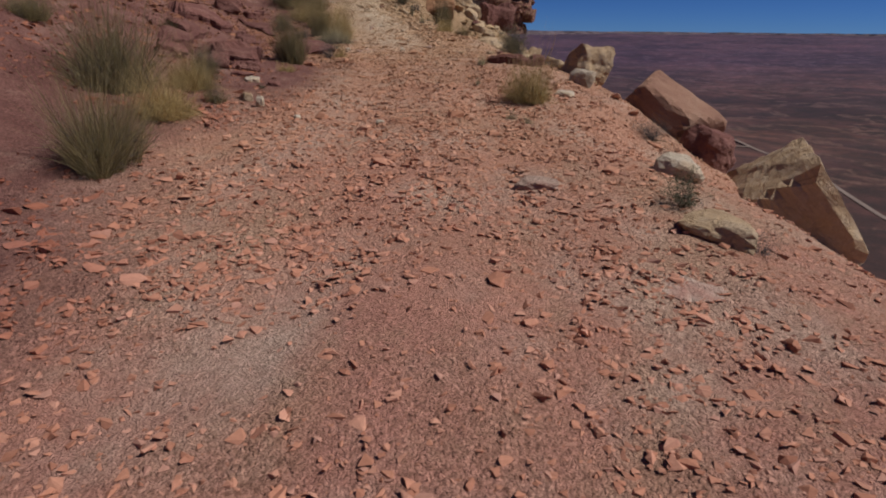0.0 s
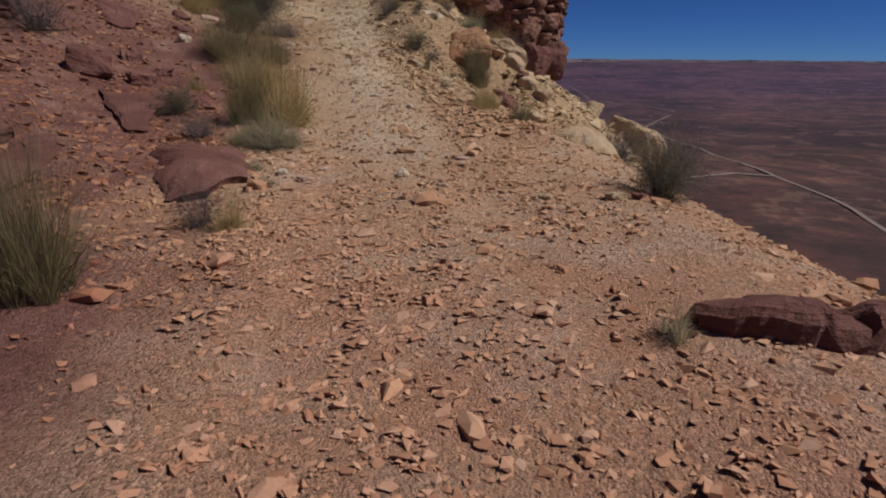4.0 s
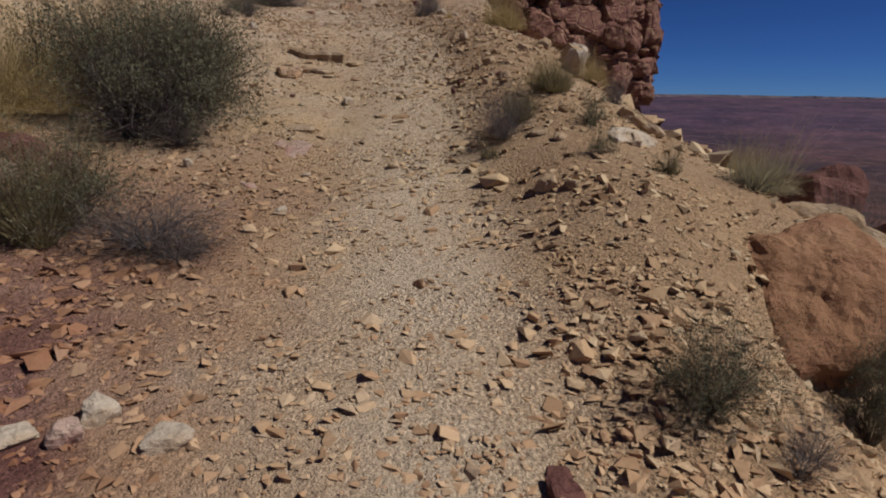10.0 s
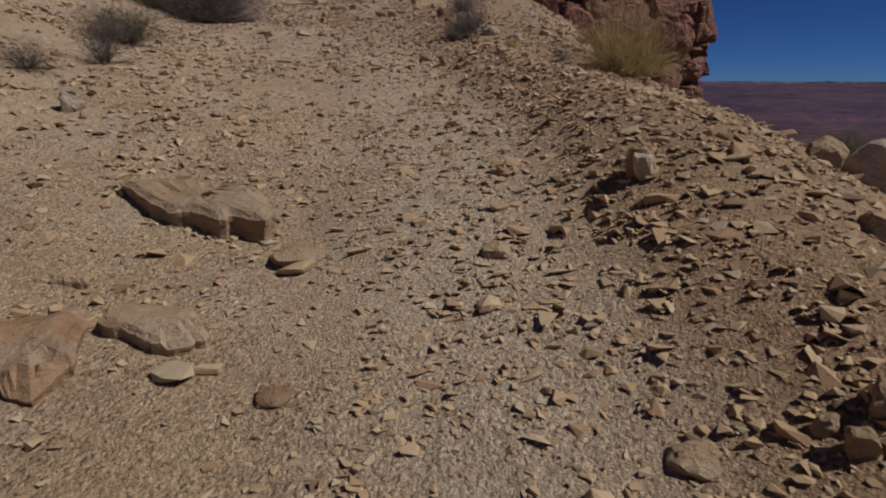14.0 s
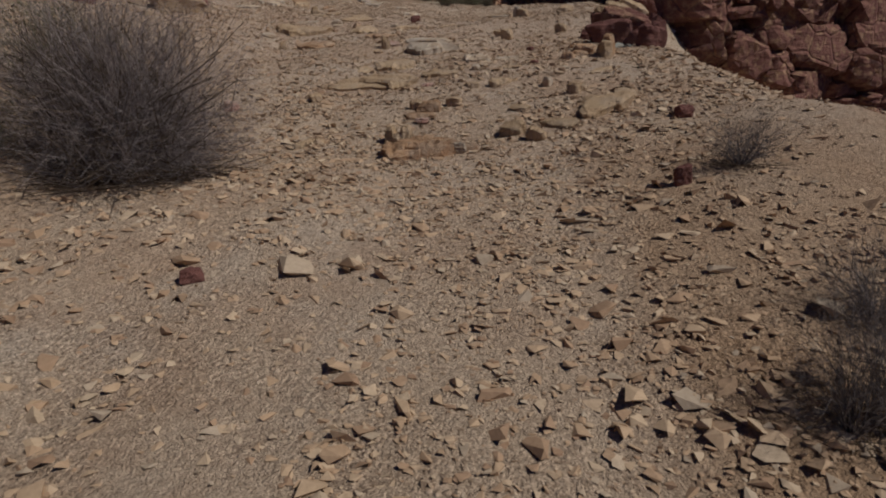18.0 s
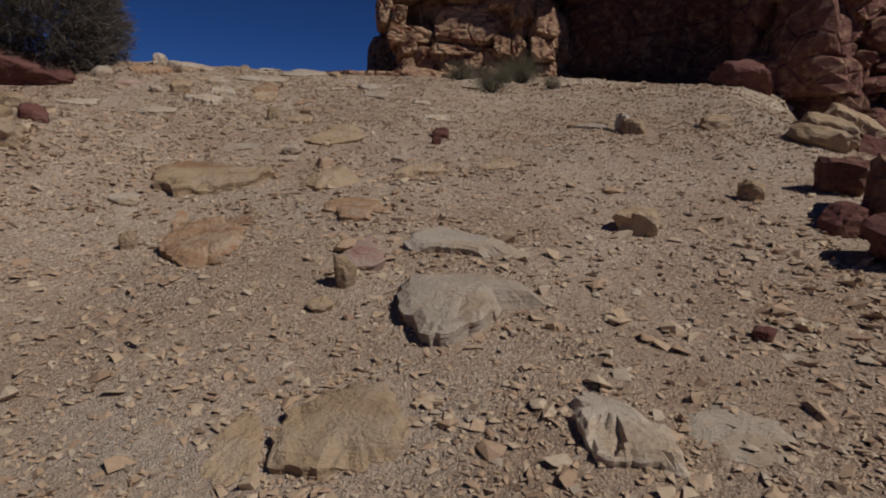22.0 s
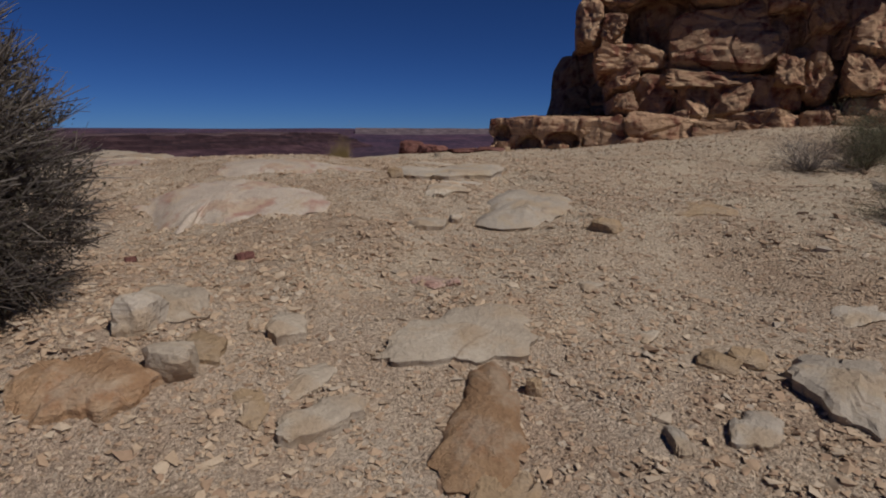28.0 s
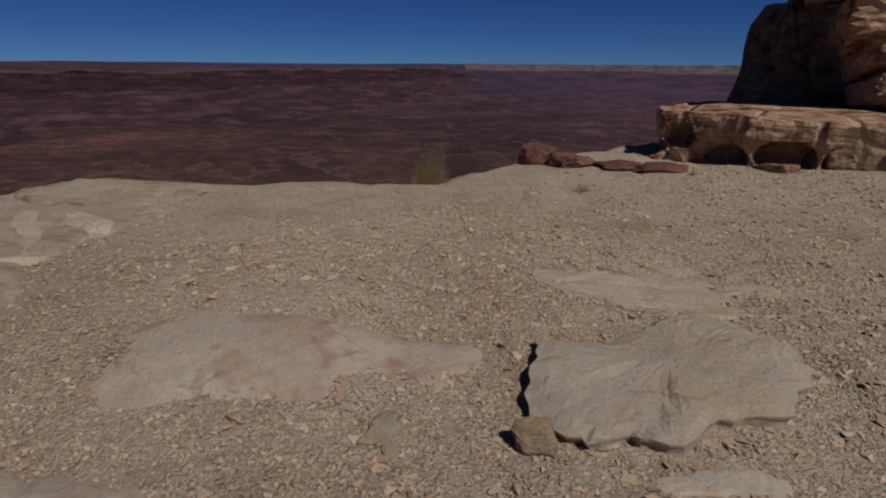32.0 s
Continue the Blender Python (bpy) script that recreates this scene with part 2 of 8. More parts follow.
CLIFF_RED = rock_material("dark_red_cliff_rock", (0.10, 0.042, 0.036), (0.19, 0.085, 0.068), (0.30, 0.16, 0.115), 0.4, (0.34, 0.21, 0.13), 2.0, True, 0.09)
PALE = rock_material("pale_sandstone", (0.39, 0.315, 0.245), (0.53, 0.45, 0.36), (0.62, 0.54, 0.45), 0.2, (0.45, 0.34, 0.23), relief=0.018, dust=True)
GREY = rock_material("grey_sandstone", (0.37, 0.315, 0.26), (0.49, 0.425, 0.355), (0.58, 0.51, 0.43), 0.25, (0.50, 0.40, 0.28), relief=0.016, dust=True)
PINK = rock_material("pink_sandstone", (0.40, 0.27, 0.22), (0.50, 0.36, 0.295), (0.58, 0.45, 0.375), 0.2, (0.43, 0.24, 0.195))
CLAY = rock_material("blue_green_clay_stone", (0.24, 0.27, 0.25), (0.32, 0.36, 0.33), (0.42, 0.44, 0.39), 0.2, (0.44, 0.38, 0.30))
BEDROCK = rock_material("stained_bedrock", (0.36, 0.29, 0.24), (0.50, 0.42, 0.35), (0.60, 0.53, 0.45), 0.15, (0.36, 0.20, 0.16), relief=0.014, dust=True)
CLIFF = rock_material("cliff_sandstone", (0.25, 0.14, 0.09), (0.47, 0.30, 0.19), (0.59, 0.42, 0.275), 0.5, (0.22, 0.09, 0.06), 2.0, True, 0.09)


def red_soil_mask(nt, pos, v):
    """Where red mudstone soil lies: on the uphill bank low on the track, and on the hill beside the summit."""
    wob = math_out(nt, "MULTIPLY", math_out(nt, "SUBTRACT", noise_out(nt, v, 0.5, 4), 0.5), 3.5)
    off = math_out(nt, "ADD", math_out(nt, "ADD", pos.outputs["X"], math_out(nt, "MAXIMUM", math_out(nt, "MULTIPLY", pos.outputs["Y"], 0.16), 1.75)), wob)
    lo = stops(nt, math_out(nt, "MULTIPLY", off, -0.1), (0.0, (0, 0, 0)), (0.11, (1, 1, 1)))
    along = math_out(nt, "DIVIDE", pos.outputs["Y"], 60.0)
    early = stops(nt, along, (0.35, (1, 1, 1)), (0.44, (0, 0, 0)), (0.66, (0, 0, 0)), (0.74, (0.8, 0.8, 0.8)), (0.8, (0.7, 0.7, 0.7)), (0.86, (0, 0, 0)))
    far_left = stops(nt, math_out(nt, "MULTIPLY", math_out(nt, "ADD", off, 7.6), -0.1), (0.2, (0, 0, 0)), (0.45, (1, 1, 1)))
    bank = mix(nt, stops(nt, along, (0.45, (0, 0, 0)), (0.6, (1, 1, 1))), lo, far_left)
    return mix(nt, 1.0, bank, early, "MULTIPLY")


def gravel_material(single=False):
    m, nt, b = material("single_stone" if single else "loose_stones", 0.9)
    rnd = nt.nodes.new("ShaderNodeObjectInfo").outputs["Random"] if single else nt.nodes.new("ShaderNodeNewGeometry").outputs["Random Per Island"]
    col = stops(nt, rnd, (0.0, (0.30, 0.195, 0.15)), (0.25, (0.42, 0.30, 0.225)), (0.6, (0.51, 0.395, 0.31)), (0.85, (0.60, 0.51, 0.43)), (1.0, (0.42, 0.39, 0.37)))
    pos = nt.nodes.new("ShaderNodeSeparateXYZ")
    nt.links.new(nt.nodes.new("ShaderNodeNewGeometry").outputs["Position"], pos.inputs[0])
    wob = math_out(nt, "MULTIPLY", math_out(nt, "SUBTRACT", noise_out(nt, coords(nt, world=True), 0.25, 4), 0.5), 14.0)
    along = math_out(nt, "DIVIDE", math_out(nt, "ADD", pos.outputs["Y"], wob), 60.0)
    tint = stops(nt, along, (0.06, (1.0, 0.61, 0.53)), (0.20, (1.0, 0.74, 0.58)), (0.40, (1.0, 0.91, 0.69)), (0.6, (0.98, 0.90, 0.76)), (0.95, (1.02, 0.98, 0.90)))
    col = mix(nt, 1.0, col, tint, "MULTIPLY")
    v = coords(nt, world=True)
    col = mix(nt, 0.36, col, mix(nt, 1.0, (0.47, 0.36, 0.27), tint, "MULTIPLY"))
    col = mix(nt, mix(nt, 1.0, red_soil_mask(nt, pos, v), (0.8, 0.8, 0.8), "MULTIPLY"), col, mix(nt, 1.0, col, (0.56, 0.36, 0.34), "MULTIPLY"))
    col = mix(nt, 0.5, col, stops(nt, noise_out(nt, v, 40, 5), (0.3, (0.6, 0.58, 0.55)), (0.7, (1.0, 1.0, 1.0))), "MULTIPLY")
    nt.links.new(col, b.inputs["Base Color"])
    bump(nt, b, noise_out(nt, v, 90, 4), 0.4, 0.006)
    return m


STONES = gravel_material()
STONE_SINGLE = gravel_material(True)


def bare_fac(nt, v):
    """Where the ground is dusty (0) or gritty (1)."""
    return stops(nt, noise_out(nt, v, 0.75, 5, 0.6), (0.40, (0, 0, 0)), (0.56, (1, 1, 1)))


def ground_material():
    """Dusty track and talus: soils that change along the way, purple-red plain far below."""
    m, nt, b = material("desert_ground", 0.95)
    v = coords(nt, world=True)
    pos = nt.nodes.new("ShaderNodeSeparateXYZ")
    nt.links.new(nt.nodes.new("ShaderNodeNewGeometry").outputs["Position"], pos.inputs[0])
    wob = math_out(nt, "MULTIPLY", math_out(nt, "SUBTRACT", noise_out(nt, v, 0.22, 5), 0.5), 16.0)
    along = math_out(nt, "DIVIDE", math_out(nt, "ADD", pos.outputs["Y"], wob), 60.0)
    soil = stops(nt, along, (0.02, (0.42, 0.205, 0.16)), (0.20, (0.455, 0.252, 0.158)), (0.40, (0.51, 0.36, 0.208)), (0.62, (0.505, 0.39, 0.285)), (0.80, (0.495, 0.38, 0.293)), (0.95, (0.525, 0.435, 0.33)))
    col = soil
    patch = noise_out(nt, v, 1.1, 5)
    col = mix(nt, stops(nt, patch, (0.45, (0, 0, 0)), (0.72, (0.6, 0.6, 0.6))), col, (0.51, 0.43, 0.35))
    col = mix(nt, stops(nt, noise_out(nt, v, 0.7, 7, 0.65), (0.47, (0, 0, 0)), (0.68, (0.6, 0.6, 0.6))), col, (0.38, 0.25, 0.165))
    col = mix(nt, stops(nt, noise_out(nt, v, 2.6, 7, 0.7), (0.52, (0, 0, 0)), (0.66, (0.4, 0.4, 0.4))), col, (0.36, 0.24, 0.165))
    dust = noise_out(nt, coords(nt, (1.0, 0.35, 1.0), True), 1.4, 4)
    col = mix(nt, stops(nt, dust, (0.5, (0, 0, 0)), (0.7, (0.4, 0.4, 0.4))), col, mix(nt, 1.0, soil, (1.08, 1.06, 1.04), "MULTIPLY"))
    worn = nt.nodes.new("ShaderNodeAttribute")
    worn.attribute_name = "worn"
    col = mix(nt, math_out(nt, "MULTIPLY", worn.outputs["Fac"], math_out(nt, "ADD", noise_out(nt, v, 1.3, 4), 0.15)), col, (0.55, 0.44, 0.325))
    col = mix(nt, red_soil_mask(nt, pos, v), col, stops(nt, noise_out(nt, v, 1.7, 6), (0.35, (0.145, 0.062, 0.053)), (0.55, (0.205, 0.098, 0.082)), (0.72, (0.31, 0.185, 0.15))))
    edge = nt.nodes.new("ShaderNodeAttribute")
    edge.attribute_name = "shoulder"
    col = mix(nt, math_out(nt, "MULTIPLY", edge.outputs["Fac"], math_out(nt, "ADD", noise_out(nt, v, 0.9, 5), 0.25)), col, (0.36, 0.235, 0.14))
    grit = noise_out(nt, v, 38, 8, 0.75)
    vor = node(nt, "ShaderNodeTexVoronoi", Scale=42.0, Randomness=1.0)
    nt.links.new(v, vor.inputs["Vector"])
    col = mix(nt, mix(nt, bare_fac(nt, v), (0.30, 0.30, 0.30), (0.58, 0.58, 0.58)), col, stops(nt, grit, (0.34, (0.50, 0.48, 0.46)), (0.60, (1.16, 1.14, 1.12))), "MULTIPLY")
    col = mix(nt, 0.5, col, stops(nt, vor.outputs["Color"], (0.1, (0.68, 0.66, 0.64)), (0.9, (1.2, 1.18, 1.16))), "MULTIPLY")
    peb = node(nt, "ShaderNodeTexVoronoi", Scale=30.0, Randomness=1.0)
    nt.links.new(v, peb.inputs["Vector"])
    fine_peb = node(nt, "ShaderNodeTexVoronoi", Scale=75.0, Randomness=1.0)
    nt.links.new(v, fine_peb.inputs["Vector"])
    grain = stops(nt, fine_peb.outputs["Distance"], (0.2, (1, 1, 1)), (0.62, (0, 0, 0)))
    col = mix(nt, mix(nt, bare_fac(nt, v), (0.5, 0.5, 0.5), (0.95, 0.95, 0.95)), col, mix(nt, 1.0, col, stops(nt, fine_peb.outputs["Color"], (0.1, (0.62, 0.58, 0.55)), (0.5, (1.0, 1.0, 1.0)), (0.9, (1.3, 1.3, 1.3))), "MULTIPLY"))
    dome = stops(nt, peb.outputs["Distance"], (0.15, (1, 1, 1)), (0.5, (0, 0, 0)))
    dome = mix(nt, 1.0, dome, stops(nt, noise_out(nt, v, 5.0, 3), (0.36, (0, 0, 0)), (0.52, (1, 1, 1))), "MULTIPLY")
    bare = stops(nt, noise_out(nt, v, 0.75, 5, 0.6), (0.40, (0.15, 0.15, 0.15)), (0.56, (1, 1, 1)))
    dome = mix(nt, 1.0, dome, bare, "MULTIPLY")
    col = mix(nt, mix(nt, 1.0, dome, (0.8, 0.8, 0.8), "MULTIPLY"), col, mix(nt, 1.0, col, stops(nt, peb.outputs["Color"], (0.1, (0.7, 0.66, 0.64)), (0.5, (1.0, 1.0, 1.0)), (0.9, (1.35, 1.36, 1.38))), "MULTIPLY"))
    # the plain: scrub-dotted purple-red flats with pale washes
    pv = coords(nt, (0.004, 0.004, 0.004), True)
    flats = stops(nt, noise_out(nt, pv, 1.6, 8, 0.62), (0.28, (0.036, 0.026, 0.033)), (0.45, (0.066, 0.041, 0.045)), (0.60, (0.098, 0.057, 0.054)), (0.80, (0.16, 0.105, 0.105)))
    flats = mix(nt, stops(nt, noise_out(nt, coords(nt, (0.03, 0.03, 0.03), True), 1.0, 8, 0.75), (0.40, (0.85, 0.85, 0.85)), (0.58, (0, 0, 0))), flats, (0.030, 0.027, 0.028))
    wash = stops(nt, noise_out(nt, coords(nt, (0.0035, 0.0035, 0.004), True), 1.3, 8, 0.68), (0.55, (0, 0, 0)), (0.70, (0.25, 0.25, 0.25)))
    flats = mix(nt, wash, flats, (0.17, 0.125, 0.135))
    bands = stops(nt, noise_out(nt, coords(nt, (0.0045, 0.0045, 0.004), True), 1.0, 9, 0.72), (0.36, (0.82, 0.82, 0.86)), (0.5, (1.0, 0.98, 1.0)), (0.66, (1.18, 1.12, 1.08)))
    flats = mix(nt, 1.0, flats, bands, "MULTIPLY")
    broad = stops(nt, noise_out(nt, coords(nt, (0.0016, 0.0016, 0.001), True), 1.0, 5, 0.6), (0.38, (0.68, 0.72, 0.78)), (0.62, (1.3, 1.2, 1.12)))
    flats = mix(nt, 1.0, flats, broad, "MULTIPLY")
    drain = math_out(nt, "ABSOLUTE", math_out(nt, "SUBTRACT", noise_out(nt, coords(nt, (0.007, 0.007, 0.007), True), 1.0, 7, 0.6), 0.5))
    flats = mix(nt, stops(nt, drain, (0.004, (0.40, 0.40, 0.40)), (0.02, (0, 0, 0))), flats, (0.19, 0.135, 0.12))
    shade = math_out(nt, "ABSOLUTE", math_out(nt, "SUBTRACT", noise_out(nt, coords(nt, (0.013, 0.013, 0.013), True), 1.0, 7, 0.62), 0.53))
    flats = mix(nt, stops(nt, shade, (0.008, (0.5, 0.5, 0.5)), (0.05, (0, 0, 0))), flats, (0.035, 0.026, 0.028))
    flats = mix(nt, 1.0, flats, (1.08, 0.85, 0.74), "MULTIPLY")
    far_haze = stops(nt, math_out(nt, "ADD", math_out(nt, "MULTIPLY", pos.outputs["Y"], 0.0002), math_out(nt, "MULTIPLY", noise_out(nt, coords(nt, (0.001, 0.001, 0.001), True), 1.0, 6), 0.2)), (0.24, (0, 0, 0)), (0.55, (1, 1, 1)))
    flats = mix(nt, far_haze, flats, mix(nt, 1.0, flats, (0.98, 1.08, 2.0), "MULTIPLY"))      # distance haze put into the colour: bluer towards the far end of the flats
    deep = stops(nt, math_out(nt, "MULTIPLY", pos.outputs["Z"], -0.01), (0.10, (0, 0, 0)), (0.55, (1, 1, 1)))
    away = math_out(nt, "GREATER_THAN", math_out(nt, "MAXIMUM", math_out(nt, "ABSOLUTE", pos.outputs["X"]), math_out(nt, "ABSOLUTE", pos.outputs["Y"])), 400.0)
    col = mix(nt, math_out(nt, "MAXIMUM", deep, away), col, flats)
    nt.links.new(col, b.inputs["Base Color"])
    h = math_out(nt, "ADD", math_out(nt, "ADD", math_out(nt, "MULTIPLY", grit, 1.2), math_out(nt, "ADD", math_out(nt, "MULTIPLY", dome, 0.7), math_out(nt, "MULTIPLY", grain, 0.35))), math_out(nt, "MULTIPLY", noise_out(nt, v, 9, 6, 0.6), 1.8))
    bump(nt, b, h, 1.0, 0.018)
    return m


GROUND = ground_material()


def leaf_material(name, a, b_, c):
    m, nt, b = material(name, 0.8)
    rnd = nt.nodes.new("ShaderNodeNewGeometry").outputs["Random Per Island"]
    col = stops(nt, rnd, (0.0, a), (0.5, b_), (1.0, c))
    ob = nt.nodes.new("ShaderNodeObjectInfo").outputs["Random"]
    col = mix(nt, 1.0, col, stops(nt, ob, (0.0, (0.8, 0.8, 0.8)), (1.0, (1.15, 1.12, 1.05))), "MULTIPLY")
    nt.links.new(col, b.inputs["Base Color"])
    thin = nt.nodes.new("ShaderNodeBsdfTranslucent")
    nt.links.new(col, thin.inputs["Color"])
    both = nt.nodes.new("ShaderNodeMixShader")
    both.inputs[0].default_value = 0.45
    nt.links.new(b.outputs[0], both.inputs[1])
    nt.links.new(thin.outputs[0], both.inputs[2])
    nt.links.new(both.outputs[0], nt.nodes["Material Output"].inputs["Surface"])
    return m


GREEN_BLADES = leaf_material("olive_blades", (0.13, 0.11, 0.055), (0.24, 0.20, 0.105), (0.37, 0.31, 0.18))
GOLD_BLADES = leaf_material("golden_blades", (0.26, 0.19, 0.085), (0.44, 0.335, 0.16), (0.62, 0.50, 0.28))
DRY_TWIGS = leaf_material("dry_grey_twigs", (0.075, 0.062, 0.063), (0.155, 0.133, 0.133), (0.28, 0.25, 0.245))
SAGE_LEAVES = leaf_material("sage_leaves", (0.10, 0.105, 0.065), (0.175, 0.175, 0.115), (0.27, 0.26, 0.185))
PALE_BLADES = leaf_material("bleached_blades", (0.24, 0.21, 0.125), (0.38, 0.34, 0.22), (0.54, 0.49, 0.35))
BROWN_TWIGS = leaf_material("brown_twigs", (0.06, 0.042, 0.03), (0.11, 0.08, 0.06), (0.17, 0.13, 0.10))
JUNIPER_LEAVES = leaf_material("juniper_sprigs", (0.045, 0.040, 0.030), (0.085, 0.074, 0.056), (0.16, 0.137, 0.105))
SHRUB_TWIGS = leaf_material("pale_shrub_twigs", (0.12, 0.10, 0.107), (0.255, 0.22, 0.227), (0.48, 0.43, 0.425))
BARK = rock_material("shredded_bark", (0.06, 0.045, 0.035), (0.13, 0.10, 0.08), (0.22, 0.18, 0.15), 0.2)


# ---- builders ----
def mesh_from(name, verts, faces, mat, smooth=False):
    me = bpy.data.meshes.new(name)
    me.from_pydata(np.asarray(verts).tolist(), [], np.asarray(faces).tolist() if not isinstance(faces, list) else faces)
    me.materials.append(mat)
    if smooth:
        me.polygons.foreach_set("use_smooth", [True] * len(me.polygons))
    me.update()
    return me


def big_mesh(name, verts, loops, size, mat, smooth=False):
    """Fast: all faces have `size` corners."""
    verts, loops = np.asarray(verts, np.float32), np.asarray(loops, np.int32)
    me = bpy.data.meshes.new(name)
    me.vertices.add(len(verts))
    me.vertices.foreach_set("co", verts.ravel())
    me.loops.add(loops.size)
    me.loops.foreach_set("vertex_index", loops.ravel())
    n = loops.size // size
    me.polygons.add(n)
    me.polygons.foreach_set("loop_start", np.arange(0, loops.size, size, dtype=np.int32))
    me.polygons.foreach_set("loop_total", np.full(n, size, np.int32))
    me.polygons.foreach_set("use_smooth", np.full(n, smooth))
    me.materials.append(mat)
    me.update(calc_edges=True)
    me.validate()
    return me


def part(name, me, parent, label=""):
    ob = new(name, me)
    ob.parent = parent
    return tagged(ob, label)


def ico(level):
    bm = bmesh.new()
    bmesh.ops.create_icosphere(bm, subdivisions=level, radius=1.0)
    v = np.array([x.co[:] for x in bm.verts])
    f = np.array([[x.index for x in p.verts] for p in bm.faces])
    bm.free()
    return v / np.linalg.norm(v, axis=1)[:, None], f


ICO = {k: ico(k) for k in (1, 2, 3, 4, 5)}


def hewn(seed, level, planes=14, round_=0.055, boxy=0.6, rough=0.03, beds=0.0, cut=(0.70, 1.05)):
    """A unit stone cut by random planes, with softened arrises and bedding grooves."""
    g = np.random.default_rng(seed)
    v, f = ICO[level]
    n = g.normal(size=(planes, 3))
    n /= np.linalg.norm(n, axis=1)[:, None]
    axes = np.concatenate([np.eye(3), -np.eye(3)])
    axes = axes + g.normal(size=axes.shape) * 0.16
    axes /= np.linalg.norm(axes, axis=1)[:, None]
    n = np.concatenate([n, axes])
    h = np.concatenate([g.uniform(*cut, planes), g.uniform(boxy, boxy + 0.3, 6)])
    c = np.maximum(v @ n.T, 1e-3) / h
    p = 1 / max(round_, 0.02) * 2.2
    r = (c ** p).sum(1) ** (-1 / p)
    q = v * r[:, None]
    s = seed * 1.7
    r2 = 1 + rough * (fractal(q[:, 0] * 2.2 + s, q[:, 1] * 2.2 + q[:, 2] * 1.9, seed % 97, 5, 0.6) - 0.9 * np.abs(value_noise(q[:, 0] * 3.1 + q[:, 2] + s, q[:, 1] * 3.1 - q[:, 2], seed % 83)))
    if beds:
        band = value_noise(q[:, 2] * 7 + 0.7 * q[:, 0] + s, q[:, 2] * 0 + s, seed % 89)
        r2 = r2 * (1 - beds * np.maximum(0, band) ** 2)
    q = q * r2[:, None]
    lo, hi = q.min(0), q.max(0)
    return (q - (lo + hi) / 2) / (hi - lo), f      # unit box about its centre


def shard(seed, n=9):
    """A sharp broken stone: the hull of a few random points, in a unit box."""
    g = np.random.default_rng(seed)
    bm = bmesh.new()
    p = g.normal(size=(n, 3))
    p /= np.abs(p).max(1)[:, None] ** 0.75 * np.linalg.norm(p, axis=1)[:, None] ** 0.25
    vs = [bm.verts.new(q) for q in p * g.uniform(0.75, 1.0, (n, 1))]
    bmesh.ops.convex_hull(bm, input=vs)
    bmesh.ops.delete(bm, geom=[q for q in bm.verts if not q.link_faces], context="VERTS")
    bm.verts.index_update()
    v = np.array([q.co[:] for q in bm.verts])
    f = np.array([[q.index for q in t.verts] for t in bm.faces])
    bm.free()
    lo, hi = v.min(0), v.max(0)
    return (v - (lo + hi) / 2) / (hi - lo), f


def rock(name, x, y, w, l, h, rz, mat, label, seed, sink=0.3, tilt=(0, 0), level=4, boxy=0.6, beds=0.07, rough=0.085, group="", lift=0.0, wedge=0.0):
    q, f = hewn(seed, level if max(w, l) > 0.7 else 3, boxy=boxy, beds=beds, rough=rough)
    q[:, 2] = (q[:, 2] + 0.5) * (1 - wedge * (q[:, 0] + 0.5)) - 0.5
    me = mesh_from(name, q * (w, l, h), f, mat)
    ob = new(name, me)
    z = float(land(x, y))
    e = 0.3
    sx, sy = float(land(x + e, y, False) - land(x - e, y, False)) / (2 * e), float(land(x, y + e, False) - land(x, y - e, False)) / (2 * e)
    slope = Euler((math.atan(sy) * 0.8, -math.atan(sx) * 0.8, 0)).to_matrix().to_4x4()
    ob.matrix_world = Matrix.Translation((x, y, z + h * (0.5 - sink) + lift)) @ slope @ pose(0, 0, 0, tilt[0], tilt[1], rz)
    return tagged(ob, label, "rock", group)


